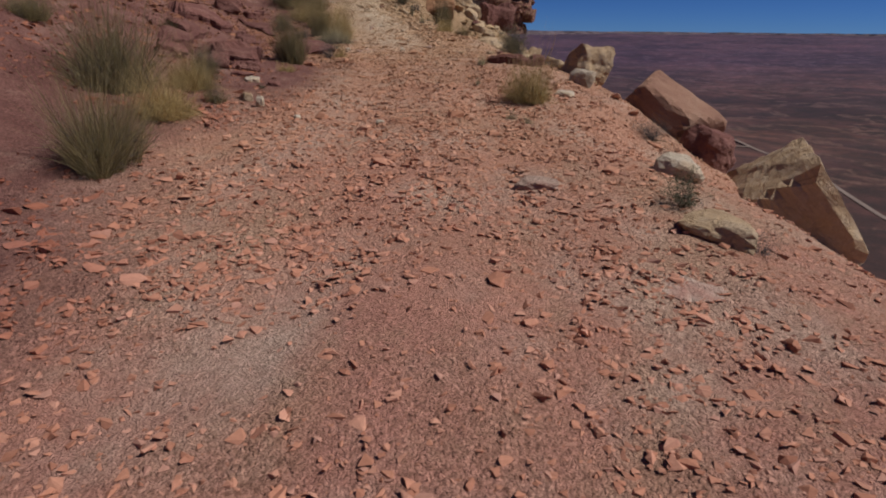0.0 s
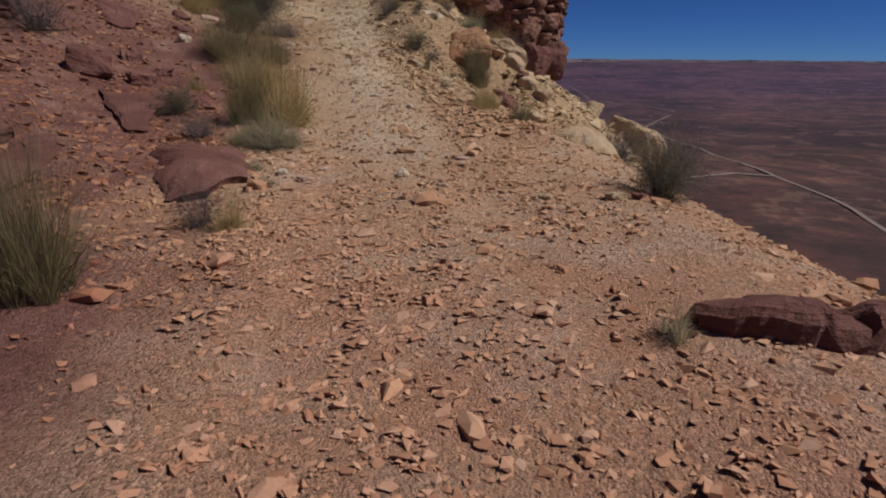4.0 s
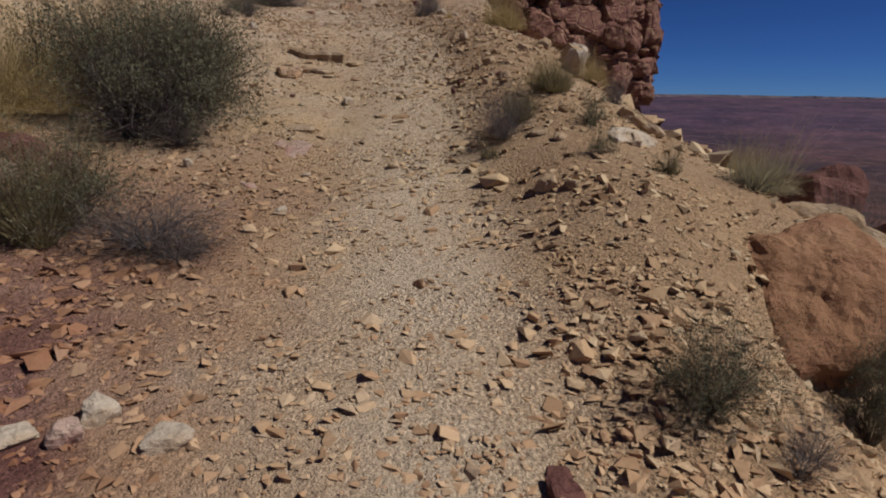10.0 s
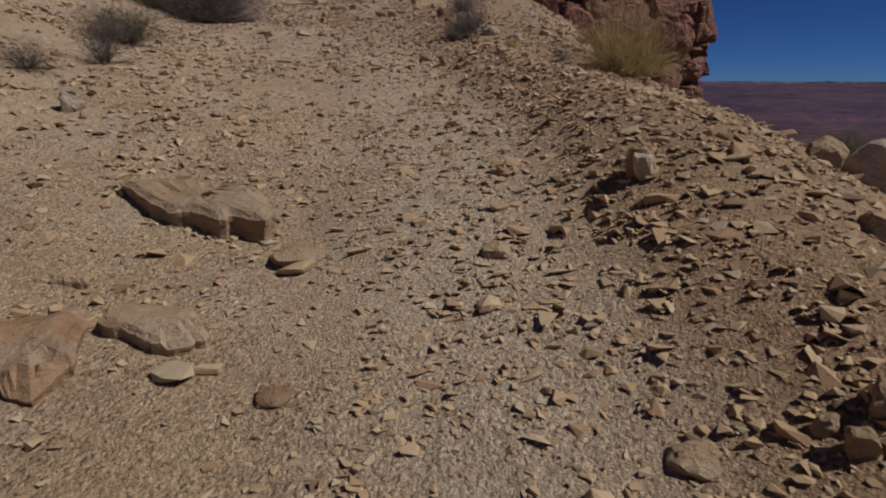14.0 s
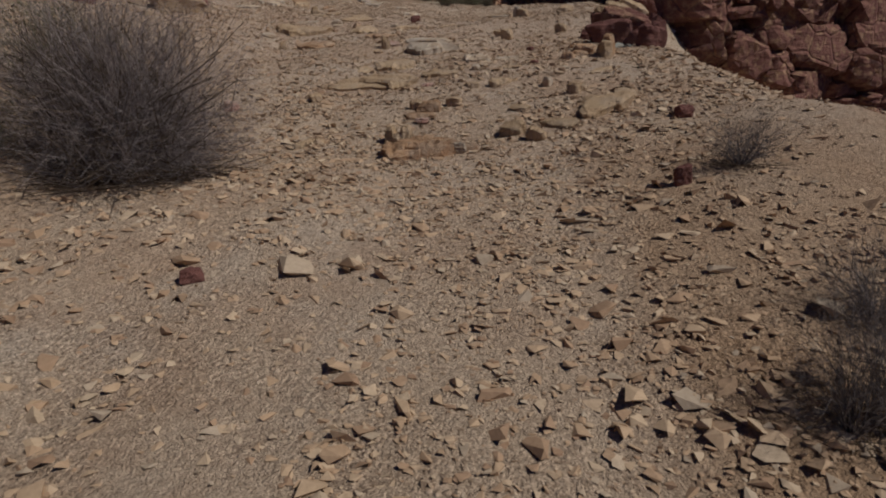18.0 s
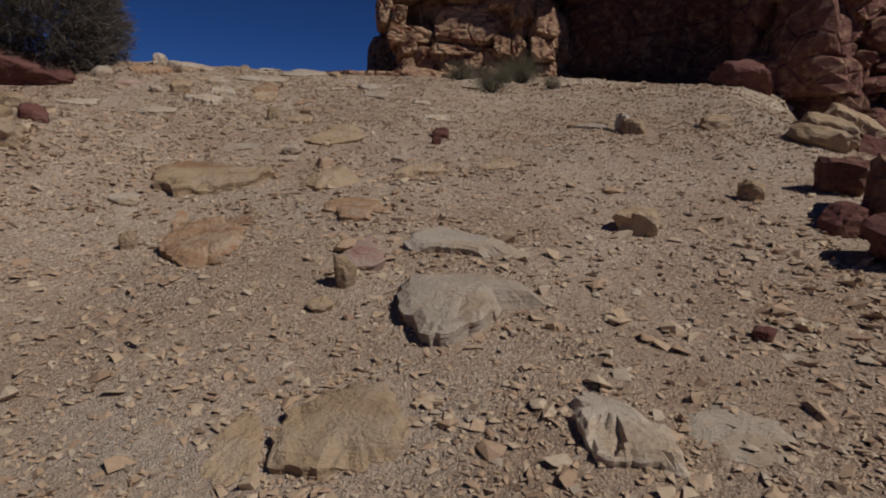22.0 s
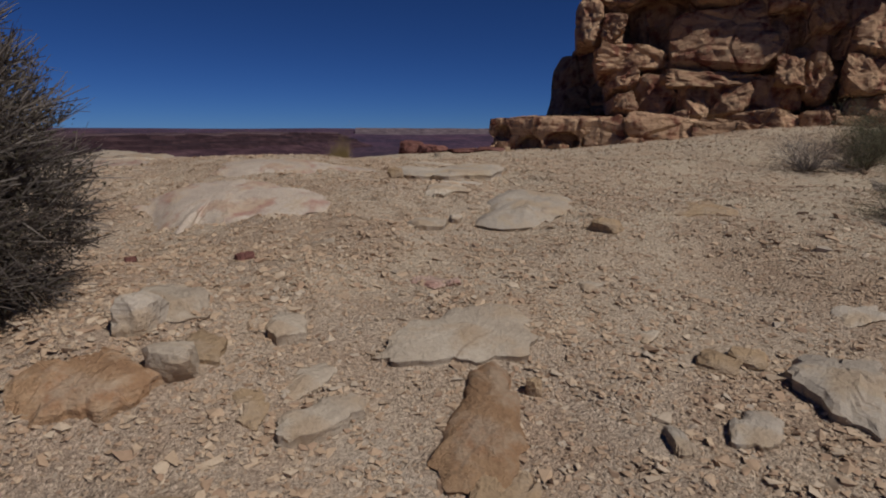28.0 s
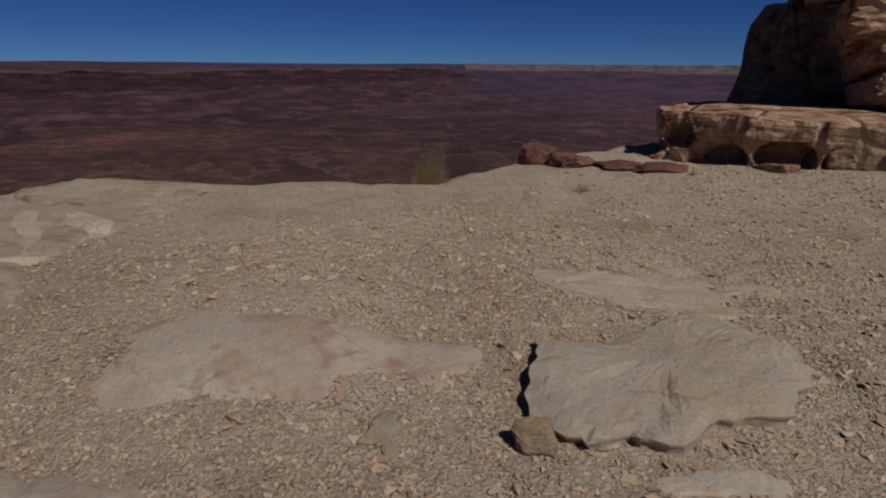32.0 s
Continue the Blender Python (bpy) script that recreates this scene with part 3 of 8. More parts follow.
def slab(name, x, y, w, l, h, rz, mat, label, seed, rise=0.05, tilt=(0, 0), beds=3, lobes=0.22, group=""):
    """A flat, broken bed of sandstone that breaks through the ground: a ragged outline, stepped edge, worn top."""
    g = np.random.default_rng(seed)
    rings, around = 7, 56
    a = np.linspace(0, 2 * np.pi, around, endpoint=False)
    k = g.integers(5, 8)
    n = np.sort(g.uniform(0, 2 * np.pi, k))
    hh = g.uniform(0.72, 1.0, k)
    c = np.maximum(np.cos(a[:, None] - n[None]), 1e-3) / hh
    r = np.minimum((c ** 12).sum(1) ** (-1 / 12), 1.15)
    r = r * (1 + lobes * fractal(np.cos(a) * 1.7 + seed, np.sin(a) * 1.7, seed % 71, 2, 0.4))
    verts, faces = [], []
    for i in range(rings):
        t = ((i + 1) / rings) ** 0.75
        verts.append(np.stack([np.cos(a) * r * t, np.sin(a) * r * t, 0 * a], 1))
    top = np.concatenate([[[0, 0, 0]], *verts])
    top[:, 2] = 0.10 * fractal(top[:, 0] * 1.6 + seed, top[:, 1] * 1.6, seed % 61, 4)
    step = value_noise(top[:, 0] * 1.2 + seed, top[:, 1] * 1.2, seed % 53)
    top[:, 2] += 0.09 * np.where(step > 0.15, 0.0, -1.0)
    # the uphill margin dives under the soil, the downhill one breaks off
    rr = np.hypot(top[:, 0], top[:, 1])
    dive = ramp(rr, 0.45, 1.0) * (0.35 + 0.9 * value_noise(top[:, 0] * 1.9 + 3, top[:, 1] * 1.9 + seed, seed % 47) + 0.7 * top[:, 1])
    top[:, 2] -= np.maximum(0, dive) * (rise / h) * 1.5
    cols, side = [top], top[1 + (rings - 1) * around:]
    for j in range(1, beds + 1):
        s = side.copy()
        jut = 1 + 0.035 * j + 0.02 * g.normal() + 0.02 * value_noise(a * 4 + j * 3.1, a * 0 + seed, 7 + j)
        s[:, :2] *= jut[:, None] if np.ndim(jut) else jut
        s[:, 2] = side[:, 2] - j / beds
        if j < beds:
            s0 = s.copy()
            s0[:, 2] += 0.04
            cols += [s0]
        cols += [s]
    v = np.concatenate(cols)
    f = [[0, 1 + j, 1 + (j + 1) % around] for j in range(around)]
    for i in range((len(v) - 1) // around - 1):
        b0 = 1 + i * around
        f += [[b0 + j, b0 + around + j, b0 + around + (j + 1) % around, b0 + (j + 1) % around] for j in range(around)]
    v = v * (w / 2, l / 2, h)
    v[-around:, 2] -= 0.25
    c_, s_ = math.cos(math.radians(rz)), math.sin(math.radians(rz))
    wx, wy = v[:, 0] * c_ - v[:, 1] * s_, v[:, 0] * s_ + v[:, 1] * c_
    wz = v[:, 2] + v[:, 1] * math.tan(math.radians(tilt[0])) - v[:, 0] * math.tan(math.radians(tilt[1]))
    z0 = float(land(x, y, False))
    wz = wz + rise + land(x + wx, y + wy, False) - z0
    ob = new(name, mesh_from(name, np.stack([wx, wy, wz], 1), f, mat))
    ob.matrix_world = pose(x, y, z0)
    return tagged(ob, label, "rock slab", group)


RIMS = []           # outlines of the slabs, for the broken stone that lies along them


def face_boulder(x, y, z, w, l, h, rx, ry, rz, mat, label, seed):
    """A great block with one broad smooth face, its edges rounded and chipped."""
    d, f = ICO[5]
    d = np.array(d)
    v = d / (np.abs(d) ** 7).sum(1)[:, None] ** (1 / 7)
    v = v + 0.10 * np.stack([fractal(v[:, 1] * 0.9 + seed, v[:, 2] * 0.9 + v[:, 0], seed % 31 + k, 3, 0.5) for k in range(3)], 1)
    v[:, 0] *= 1 - 0.16 * v[:, 1] + 0.10 * v[:, 2]
    v[:, 1] += 0.18 * v[:, 0]
    v += d * (0.07 * fractal(v[:, 0] * 2.5, v[:, 1] * 2.5 + v[:, 2] * 2.5, seed % 29, 6, 0.6))[:, None]
    ob = new("boulder", mesh_from("boulder", v * np.array([w, l, h]) / 2, f, mat))
    ob.matrix_world = pose(x, y, z, rx, ry, rz)
    return tagged(ob, label, "boulder")


def outcrop(x, y, corners, rise, mat, label, seed, dome=False):
    """A bed of rock that breaks through the soil: level on top, so that its downhill side stands out, undercut and broken."""
    c = np.array(corners)
    area = 0.5 * np.sum(c[:, 0] * np.roll(c[:, 1], -1) - np.roll(c[:, 0], -1) * c[:, 1])
    c = c if area > 0 else c[::-1]
    nxt = np.roll(c, -1, 0)
    seg = np.linalg.norm(nxt - c, axis=1)
    cum = np.concatenate([[0], np.cumsum(seg)])
    around = 72
    s = np.linspace(0, cum[-1], around, endpoint=False)
    k = np.clip(np.searchsorted(cum, s, "right") - 1, 0, len(c) - 1)
    t = ((s - cum[k]) / np.maximum(seg[k], 1e-6))[:, None]
    p = c[k] * (1 - t) + nxt[k] * t
    p = (np.roll(p, 1, 0) + 6 * p + np.roll(p, -1, 0)) / 8
    mid = p.mean(0)
    size = float(np.hypot(*(p - mid).T).mean())
    chunk = lattice(np.floor(s / (0.16 + 0.14 * size)), np.full(around, seed), seed % 37)
    rag = 1 + 0.10 * fractal(p[:, 0] * 3 / size + seed, p[:, 1] * 3 / size, seed % 71, 4, 0.6) - 0.05 * np.where(chunk > 0.62, chunk, 0)
    p = mid + (p - mid) * rag[:, None]
    e = 0.45
    gx_, gy_ = float(land(x + e, y, False) - land(x - e, y, False)), float(land(x, y + e, False) - land(x, y - e, False))
    n = math.hypot(gx_, gy_) + 1e-6
    down = np.array([-gx_ / n, -gy_ / n])
    rings = (0.0, 0.22, 0.42, 0.6, 0.75, 0.87, 0.95, 1.0)
    top = []
    for r in rings[1:]:
        q = mid + (p - mid) * r
        out = ((q - mid) @ down) / size
        lift = 0.8 * rise * (0.12 + 0.88 * ramp(out, -1.05, 0.35))
        if dome:
            lift = (rise + 0.02) * (1.15 - 1.0 * r ** 2.2) - 0.012 + 0.5 * rise * np.maximum(0, out) * r
        lift = lift - (0.22 * rise + 0.004) * ramp(np.full(around, r), 0.84, 1.0)
        rough = min(0.022, 0.10 * rise + 0.005)
        lift = lift + rough * fractal(q[:, 0] * 2.4 + seed, q[:, 1] * 2.4, seed % 61, 4, 0.55)
        broken = value_noise(q[:, 0] * 1.7 / size + seed, q[:, 1] * 1.7 / size, seed % 53)
        bury = value_noise(q[:, 0] * 1.5 / size + seed * 1.3, q[:, 1] * 1.5 / size, seed % 41) + 0.25 - 0.75 * out
        lift = lift - (rise + 0.03) * 1.1 * ramp(bury, 0.0, 0.7) * ramp(np.full(around, r), 0.5, 1.0)
        lift = lift - 0.08 * rise * (chunk - 0.5) * ramp(np.full(around, r), 0.7, 1.0)
        lift = lift - 0.32 * rise * ramp(broken, 0.22, 0.30) * (1 if rise > 0.07 else 0)
        base = land(x + q[:, 0], y + q[:, 1], rise < 0.04) + (0.0 if rise < 0.04 else 0.012)
        top.append(np.column_stack([q, base + lift]))
    hub = np.array([[mid[0], mid[1], top[0][:, 2].mean()]])
    lip = top[-1]
    drop_ = np.maximum(lip[:, 2] - land(x + lip[:, 0], y + lip[:, 1], False), 0)[:, None]
    cut = 0.06 * min(1.0, rise / 0.12) * (0.7 + 0.5 * value_noise(p[:, 0] * 4 / size, p[:, 1] * 4 / size + seed, seed % 43))[:, None]
    sides = [lip.copy()]
    for fall, inset in ((0.30, 0.15), (0.36, 0.55), (0.75, 0.8), (0.80, 1.0)):
        q = lip.copy()
        q[:, :2] = mid + (lip[:, :2] - mid) * (1 - cut * inset)
        q[:, 2] = lip[:, 2] - drop_[:, 0] * fall
        sides.append(q)
    foot = sides[-1].copy()
    foot[:, 2] -= drop_[:, 0] * 0.2 + 0.16
    sides.append(foot)
    v = np.concatenate([hub] + top + sides)
    f = [[0, 1 + j, 1 + (j + 1) % around] for j in range(around)]
    for i in range(len(top) + len(sides) - 1):
        if i == len(top) - 1:
            continue                    # a crisp arris between top and side
        b0 = 1 + i * around
        f += [[b0 + j, b0 + around + j, b0 + around + (j + 1) % around, b0 + (j + 1) % around] for j in range(around)]
    z0 = float(land(x, y, False))
    v[:, 2] -= z0
    if size > 0.16:
        RIMS.append(np.array([x, y]) + p[::2])
    ob = new("rock_slab", mesh_from("rock_slab", v, f, mat, dome or rise < 0.06))
    ob.matrix_world = pose(x, y, z0)
    return tagged(ob, label, "rock slab")


def blades(seed, n, width, spread=0.95, droop=0.3, short=0.3):
    """A wispy tuft of thin arching blades of very uneven length. Returns verts and quads of strips that narrow to their tips."""
    g = np.random.default_rng(seed)
    az = g.uniform(0, 2 * np.pi, n)
    th = spread * g.uniform(0, 1, n) ** 0.65
    lump = 1 + 0.22 * fractal(np.cos(az) * th * 1.6 + seed, np.sin(az) * th * 1.6, seed % 91, 3)
    ln = (short + (1 - short) * g.uniform(0, 1, n) ** 1.1) * lump
    ra = az + g.normal(0, 0.7, n)
    rr = 0.2 * np.sqrt(g.uniform(0, 1, n))
    root = np.stack([np.cos(ra) * rr, np.sin(ra) * rr, np.full(n, -0.02)], 1)
    out = np.stack([np.cos(az), np.sin(az), 0 * az], 1)
    way = out * np.sin(th)[:, None] + np.stack([0 * az, 0 * az, np.cos(th)], 1) + g.normal(0, 0.05, (n, 3))
    bend = out * g.uniform(0.05, 0.3, (n, 1)) + np.array([0.10, -0.04, 0]) - np.array([0, 0, 1.0]) * (droop * g.uniform(0.2, 1.4, n) * np.sin(th + 0.25))[:, None]
    side = np.cross(way, g.normal(size=way.shape))
    side /= np.linalg.norm(side, axis=1)[:, None] + 1e-9
    w = width * g.uniform(0.6, 1.3, (n, 1))
    rows = []
    for t, k in ((0.0, 1.0), (0.4, 0.9), (0.72, 0.6), (1.0, 0.12)):
        q = root + (way * t + bend * t * t) * ln[:, None]
        q[:, 2] = np.maximum(q[:, 2], -0.02)
        rows += [q - side * w * k, q + side * w * k]
    v = np.stack(rows, 1).reshape(-1, 3)
    i = np.arange(n)[:, None] * 8
    return v, np.concatenate([i + (0, 1, 3, 2), i + (2, 3, 5, 4), i + (4, 5, 7, 6)])


def clump(seed, n, width, lobes=7, **shape):
    """Several leaning mounds of blades grown together."""
    g = np.random.default_rng(seed + 5)
    vs, qs, at = [], [], 0
    for k in range(lobes):
        v, q = blades(seed + 19 * k, n // lobes, width, **shape)
        r, a = 0.42 * math.sqrt((k + 0.3) / lobes), k * 2.4 + g.uniform(-0.4, 0.4)
        wide, tall = g.uniform(0.42, 0.68), g.uniform(0.5, 1.0) * (1.05 - 0.5 * r)
        lean = g.normal(0, 0.16, 2) + np.array([math.cos(a), math.sin(a)]) * 0.22
        v = v * (wide, wide, tall)
        v[:, :2] += v[:, 2:] ** 1.3 * lean if (v[:, 2] >= 0).all() else np.maximum(v[:, 2:], 0) ** 1.3 * lean
        v[:, :2] += (math.cos(a) * r, math.sin(a) * r)
        vs.append(v)
        qs.append(q + at)
        at += len(v)
    v = np.concatenate(vs)
    r, h = np.percentile(np.hypot(v[:, 0], v[:, 1]), 97), np.percentile(v[:, 2], 98.5)
    return v * (0.75 / r, 0.75 / r, 1 / h), np.concatenate(qs)


def twigs(seed, n, h, r, width, forks=4, low=0.1, wild=1.0):
    """Woody shrub: curved stems from the root that fork again and again. Returns verts and quads of three-sided shoots, thin as strips."""
    g = np.random.default_rng(seed)
    segs = []
    for _ in range(n):
        az, el = g.uniform(0, 2 * np.pi), g.uniform(low, 1.0)
        d = np.array([np.cos(az) * (1 - el * 0.55) * r / h, np.sin(az) * (1 - el * 0.55) * r / h, 0.35 + 0.65 * el])
        p = np.array([0.07 * r * np.cos(az), 0.07 * r * np.sin(az), -0.03])
        tips = [(p, d * h * 0.5, width)]
        for level in range(forks):
            nxt = []
            for (o, dd, wd) in tips:
                e = o + dd * g.uniform(0.75, 1.1)
                segs.append((o, e, wd, wd * 0.6))
                for _k in range(2 if level < forks - 1 else 3):
                    nd = dd * 0.62 + np.linalg.norm(dd) * g.normal(size=3) * (0.38 * wild, 0.38 * wild, 0.28 * wild)
                    nxt.append((e, nd, wd * 0.6))
            tips = nxt
        for (o, dd, wd) in tips:
            segs.append((o, o + dd * 0.8, wd, wd * 0.3))
    o, e = np.array([s[0] for s in segs]), np.array([s[1] for s in segs])
    both = np.concatenate([o, e])
    rad, top = np.percentile(np.hypot(both[:, 0], both[:, 1]), 96), np.percentile(both[:, 2], 98)
    fit_ = np.array([r / rad, r / rad, h / top])
    o, e = o * fit_, e * fit_
    inside = (np.hypot(e[:, 0], e[:, 1]) < r * 1.12) & (e[:, 2] < h * 1.1) & (e[:, 2] > 0.0)
    o, e, segs = o[inside], e[inside], [sg for sg, k in zip(segs, inside) if k]
    w0, w1 = np.array([s[2] for s in segs])[:, None], np.array([s[3] for s in segs])[:, None]
    ax = e - o
    s1 = np.cross(ax, g.normal(size=ax.shape))
    s1 /= np.linalg.norm(s1, axis=1)[:, None] + 1e-9
    v = np.stack([o - s1 * w0, o + s1 * w0, e + s1 * w1, e - s1 * w1], 1).reshape(-1, 3)
    q = np.arange(len(v)).reshape(-1, 4)
    return v, q, e


def sprigs(seed, at, per, size, spread):
    """Small leaves gathered round given points."""
    g = np.random.default_rng(seed)
    c = np.repeat(at, per, 0) + g.normal(size=(len(at) * per, 3)) * spread
    a, b = g.normal(size=c.shape), g.normal(size=c.shape)
    a /= np.linalg.norm(a, axis=1)[:, None]
    b = np.cross(a, b)
    b /= np.linalg.norm(b, axis=1)[:, None] + 1e-9
    s = size * g.uniform(0.6, 1.4, len(c))[:, None]
    v = np.stack([c - a * s, c + b * s * 0.35, c + a * s, c - b * s * 0.35], 1).reshape(-1, 3)
    return v, np.arange(len(v)).reshape(-1, 4)


# ---- the ground: one sheet from the track to the horizon ----
def spaced(lo, hi, step, far_lo, far_hi, grow=1.13):
    mid = list(np.arange(lo, hi + step / 2, step))
    a, s = lo, step
    left = []
    while a > far_lo:
        s *= grow
        a -= s
        left.append(a)
    b, s = hi, step
    right = []
    while b < far_hi:
        s *= grow
        b += s
        right.append(b)
    return np.array(left[::-1] + mid + right)


gx, gy = spaced(-27.0, 7.0, 0.19, -4900, 4900), spaced(-1.0, 66.0, 0.19, -4900, 4900)
mx, my = np.meshgrid(gx, gy)
mz = land(mx, my)
nx, ny = len(gx), len(gy)
ix = np.arange(nx * ny).reshape(ny, nx)
quads = np.stack([ix[:-1, :-1], ix[:-1, 1:], ix[1:, 1:], ix[1:, :-1]], -1).reshape(-1, 4)
ground = tagged(new("ground", big_mesh("ground", np.stack([mx, my, mz], -1).reshape(-1, 3), quads, 4, GROUND, True)),
                "dusty stony track, talus slopes and dark red desert plain", "ground", kind="structure")


off_mid = mx - smooth_curve(my, TRACK_Y, TRACK_X)
worn = 1.3 * np.exp(-((off_mid - 0.2) / 0.75) ** 2) * ramp(my, 10, 18) * (1 - ramp(my, 33, 40))
shoulder = ramp(off_mid, 0.75, 1.25) * (1 - ramp(off_mid, 5, 8)) * ramp(my, 17, 23) * (1 - ramp(my, 36, 44))
ground.data.attributes.new("shoulder", "FLOAT", "POINT").data.foreach_set("value", shoulder.ravel().astype(np.float32))
ground.data.attributes.new("worn", "FLOAT", "POINT").data.foreach_set("value", worn.ravel().astype(np.float32))


# ---- loose stones on the track and slopes ----
def scatter(seed, n, lo, hi, size, where, bare=-0.45, squash=(0.35, 0.75), at=None):
    """Small broken stones bedded in the ground, joined."""
    g = np.random.default_rng(seed)
    kinds = []
    k = 0
    while len(kinds) < 16:
        v, f = shard(seed * 31 + k, 7)
        k += 1
        if len(v) == 7:
            v, f = np.array(v), np.array(f)
            mid = v[f].mean(1)[:, 2]
            kinds.append((v, f[np.argsort(-mid)][:7 if size > 0.026 else 5]))      # the undersides lie in the soil
    y = g.uniform(lo, hi, n)
    d = where(g, n, y)
    x = smooth_curve(y, TRACK_Y, TRACK_X) + d
    if at is not None:
        x, y = at
    s = size * np.minimum(np.exp(g.normal(0, 0.48, n)), 2.3)
    keep = value_noise(x * 0.9, y * 0.9, 41) + 0.7 * value_noise(x * 0.3, y * 0.3, 43) + g.normal(0, 0.45, n) > bare
    x, y, s = x[keep], y[keep], s[keep]
    z = land(x, y)
    n = len(x)
    k = g.integers(0, 16, n)
    shape, f = np.array([q[0] for q in kinds])[k], np.array([q[1] for q in kinds])[k]
    sx, sy, sz = s * g.uniform(0.9, 1.35, n), s * g.uniform(0.75, 1.1, n), s * g.uniform(*squash, n)
    a = g.uniform(0, 2 * np.pi, n)
    v = shape * np.stack([sx, sy, sz], 1)[:, None]
    tx = g.normal(0, 0.10, n)[:, None]
    v = np.stack([v[..., 0], v[..., 1], v[..., 2] + v[..., 0] * tx], -1)
    c, si = np.cos(a)[:, None], np.sin(a)[:, None]
    v = np.stack([v[..., 0] * c - v[..., 1] * si + x[:, None], v[..., 0] * si + v[..., 1] * c + y[:, None], v[..., 2] + (z + sz * 0.06)[:, None]], -1)
    m = shape.shape[1]
    faces = (f + (np.arange(n) * m)[:, None, None]).reshape(-1, 3)
    return v.reshape(-1, 3), faces


def beside(sd, off=0.0):
    return lambda g, n, y: g.normal(off, sd, n)


def flat_over(a, b):
    return lambda g, n, y: g.uniform(a, b, n)


for nm, args in (("gravel_on_track", (101, 64000, 0.8, 44, 0.025, beside(1.5))),
                 ("gravel_on_lower_track", (102, 21000, 0.8, 17, 0.032, beside(1.8))),
                 ("gravel_on_shoulder", (103, 36000, 6, 46, 0.030, flat_over(0.8, 5.5))),
                 ("gravel_on_bank", (104, 30000, 1, 48, 0.034, flat_over(-8.0, -1.2))),
                 ("gravel_on_summit_slope", (105, 60000, 37.5, 52, 0.022, flat_over(-10.0, 3.8), -0.8)),
                 ("gravel_on_rim", (106, 140000, 48.5, 59, 0.0165, flat_over(-15.0, -4.0), -1.0)),
                 ("flakes_on_summit_slope", (115, 9000, 36, 50, 0.042, flat_over(-9.0, 3.2), -0.7, (0.18, 0.4))),
                 ("flakes_on_rim", (121, 17000, 46.5, 61, 0.029, flat_over(-16.0, -3.0), -1.0, (0.25, 0.5))),
                 ("flakes_on_track", (116, 6500, 3, 37, 0.038, beside(1.4), -0.5, (0.2, 0.45))),
                 ("gravel_below_butte", (112, 42000, 54, 67, 0.030, flat_over(-15.0, 6.0), -0.9)),
                 ("rubble_below_butte", (113, 1800, 54, 69, 0.11, flat_over(-6.0, 8.0))),
                 ("rubble_on_shoulder", (107, 8600, 17, 47, 0.056, flat_over(0.5, 4.5))),
                 ("rubble_on_edge", (111, 12000, 15, 22.5, 0.052, flat_over(1.0, 6.0), -0.6)),
                 ("rubble_below_edge", (117, 16000, 15, 36, 0.085, flat_over(4.0, 15.0), -0.8)),
                 ("blocks_below_edge", (118, 420, 21.5, 31, 0.16, flat_over(3.4, 8.5), -1.5, (0.5, 0.9))),
                 ("gravel_on_red_hill", (119, 24000, 42, 53, 0.034, flat_over(-16.0, -5.0), -0.8)),
                 ("gravel_on_saddle", (120, 30000, 49, 58, 0.028, flat_over(-5.0, 4.0), -0.9)),
                 ("rubble_on_slope", (108, 6500, 19, 47, 0.050, beside(2.2, -0.6))),
                 ("rubble_on_bank", (109, 13000, 3, 42, 0.055, flat_over(-8.0, -1.6))),
                 ("rubble_by_shrub", (114, 3600, 34.2, 41, 0.042, flat_over(-5.5, -0.3), -2.0)),
                 ("rubble_on_hillside", (110, 5000, 40, 49, 0.050, flat_over(-15.0, -4.0)))):
    v, f = scatter(*args)
    tagged(new(nm, big_mesh(nm, v, f, 3, STONES)), "angular broken sandstone %s strewn over the ground" % ("gravel" if "gravel" in nm else "rubble"), "gravel" if "gravel" in nm else "rubble", kind="stuff")


# single larger stones that lie on and beside the track
STONE_SHAPES = [mesh_from("stone", *shard(900 + 17 * k, 15), STONE_SINGLE) for k in range(12)]
gs = np.random.default_rng(55)
for k in range(290):
    sy_ = gs.uniform(2.5, 49)
    sx_ = float(smooth_curve(sy_, TRACK_Y, TRACK_X)) + gs.normal(0, 1.7) - 8.0 * float(ramp(sy_, 42, 54))
    ss = 0.085 * math.exp(gs.normal(0, 0.35))
    st = part("stone", STONE_SHAPES[k % 12], ground)
    st.matrix_world = pose(sx_, sy_, float(land(sx_, sy_)) + ss * 0.1, gs.normal(0, 10), gs.normal(0, 10), gs.uniform(0, 360)) @ Matrix.Diagonal((ss * gs.uniform(1.0, 1.7), ss * gs.uniform(0.8, 1.2), ss * gs.uniform(0.4, 0.75), 1))


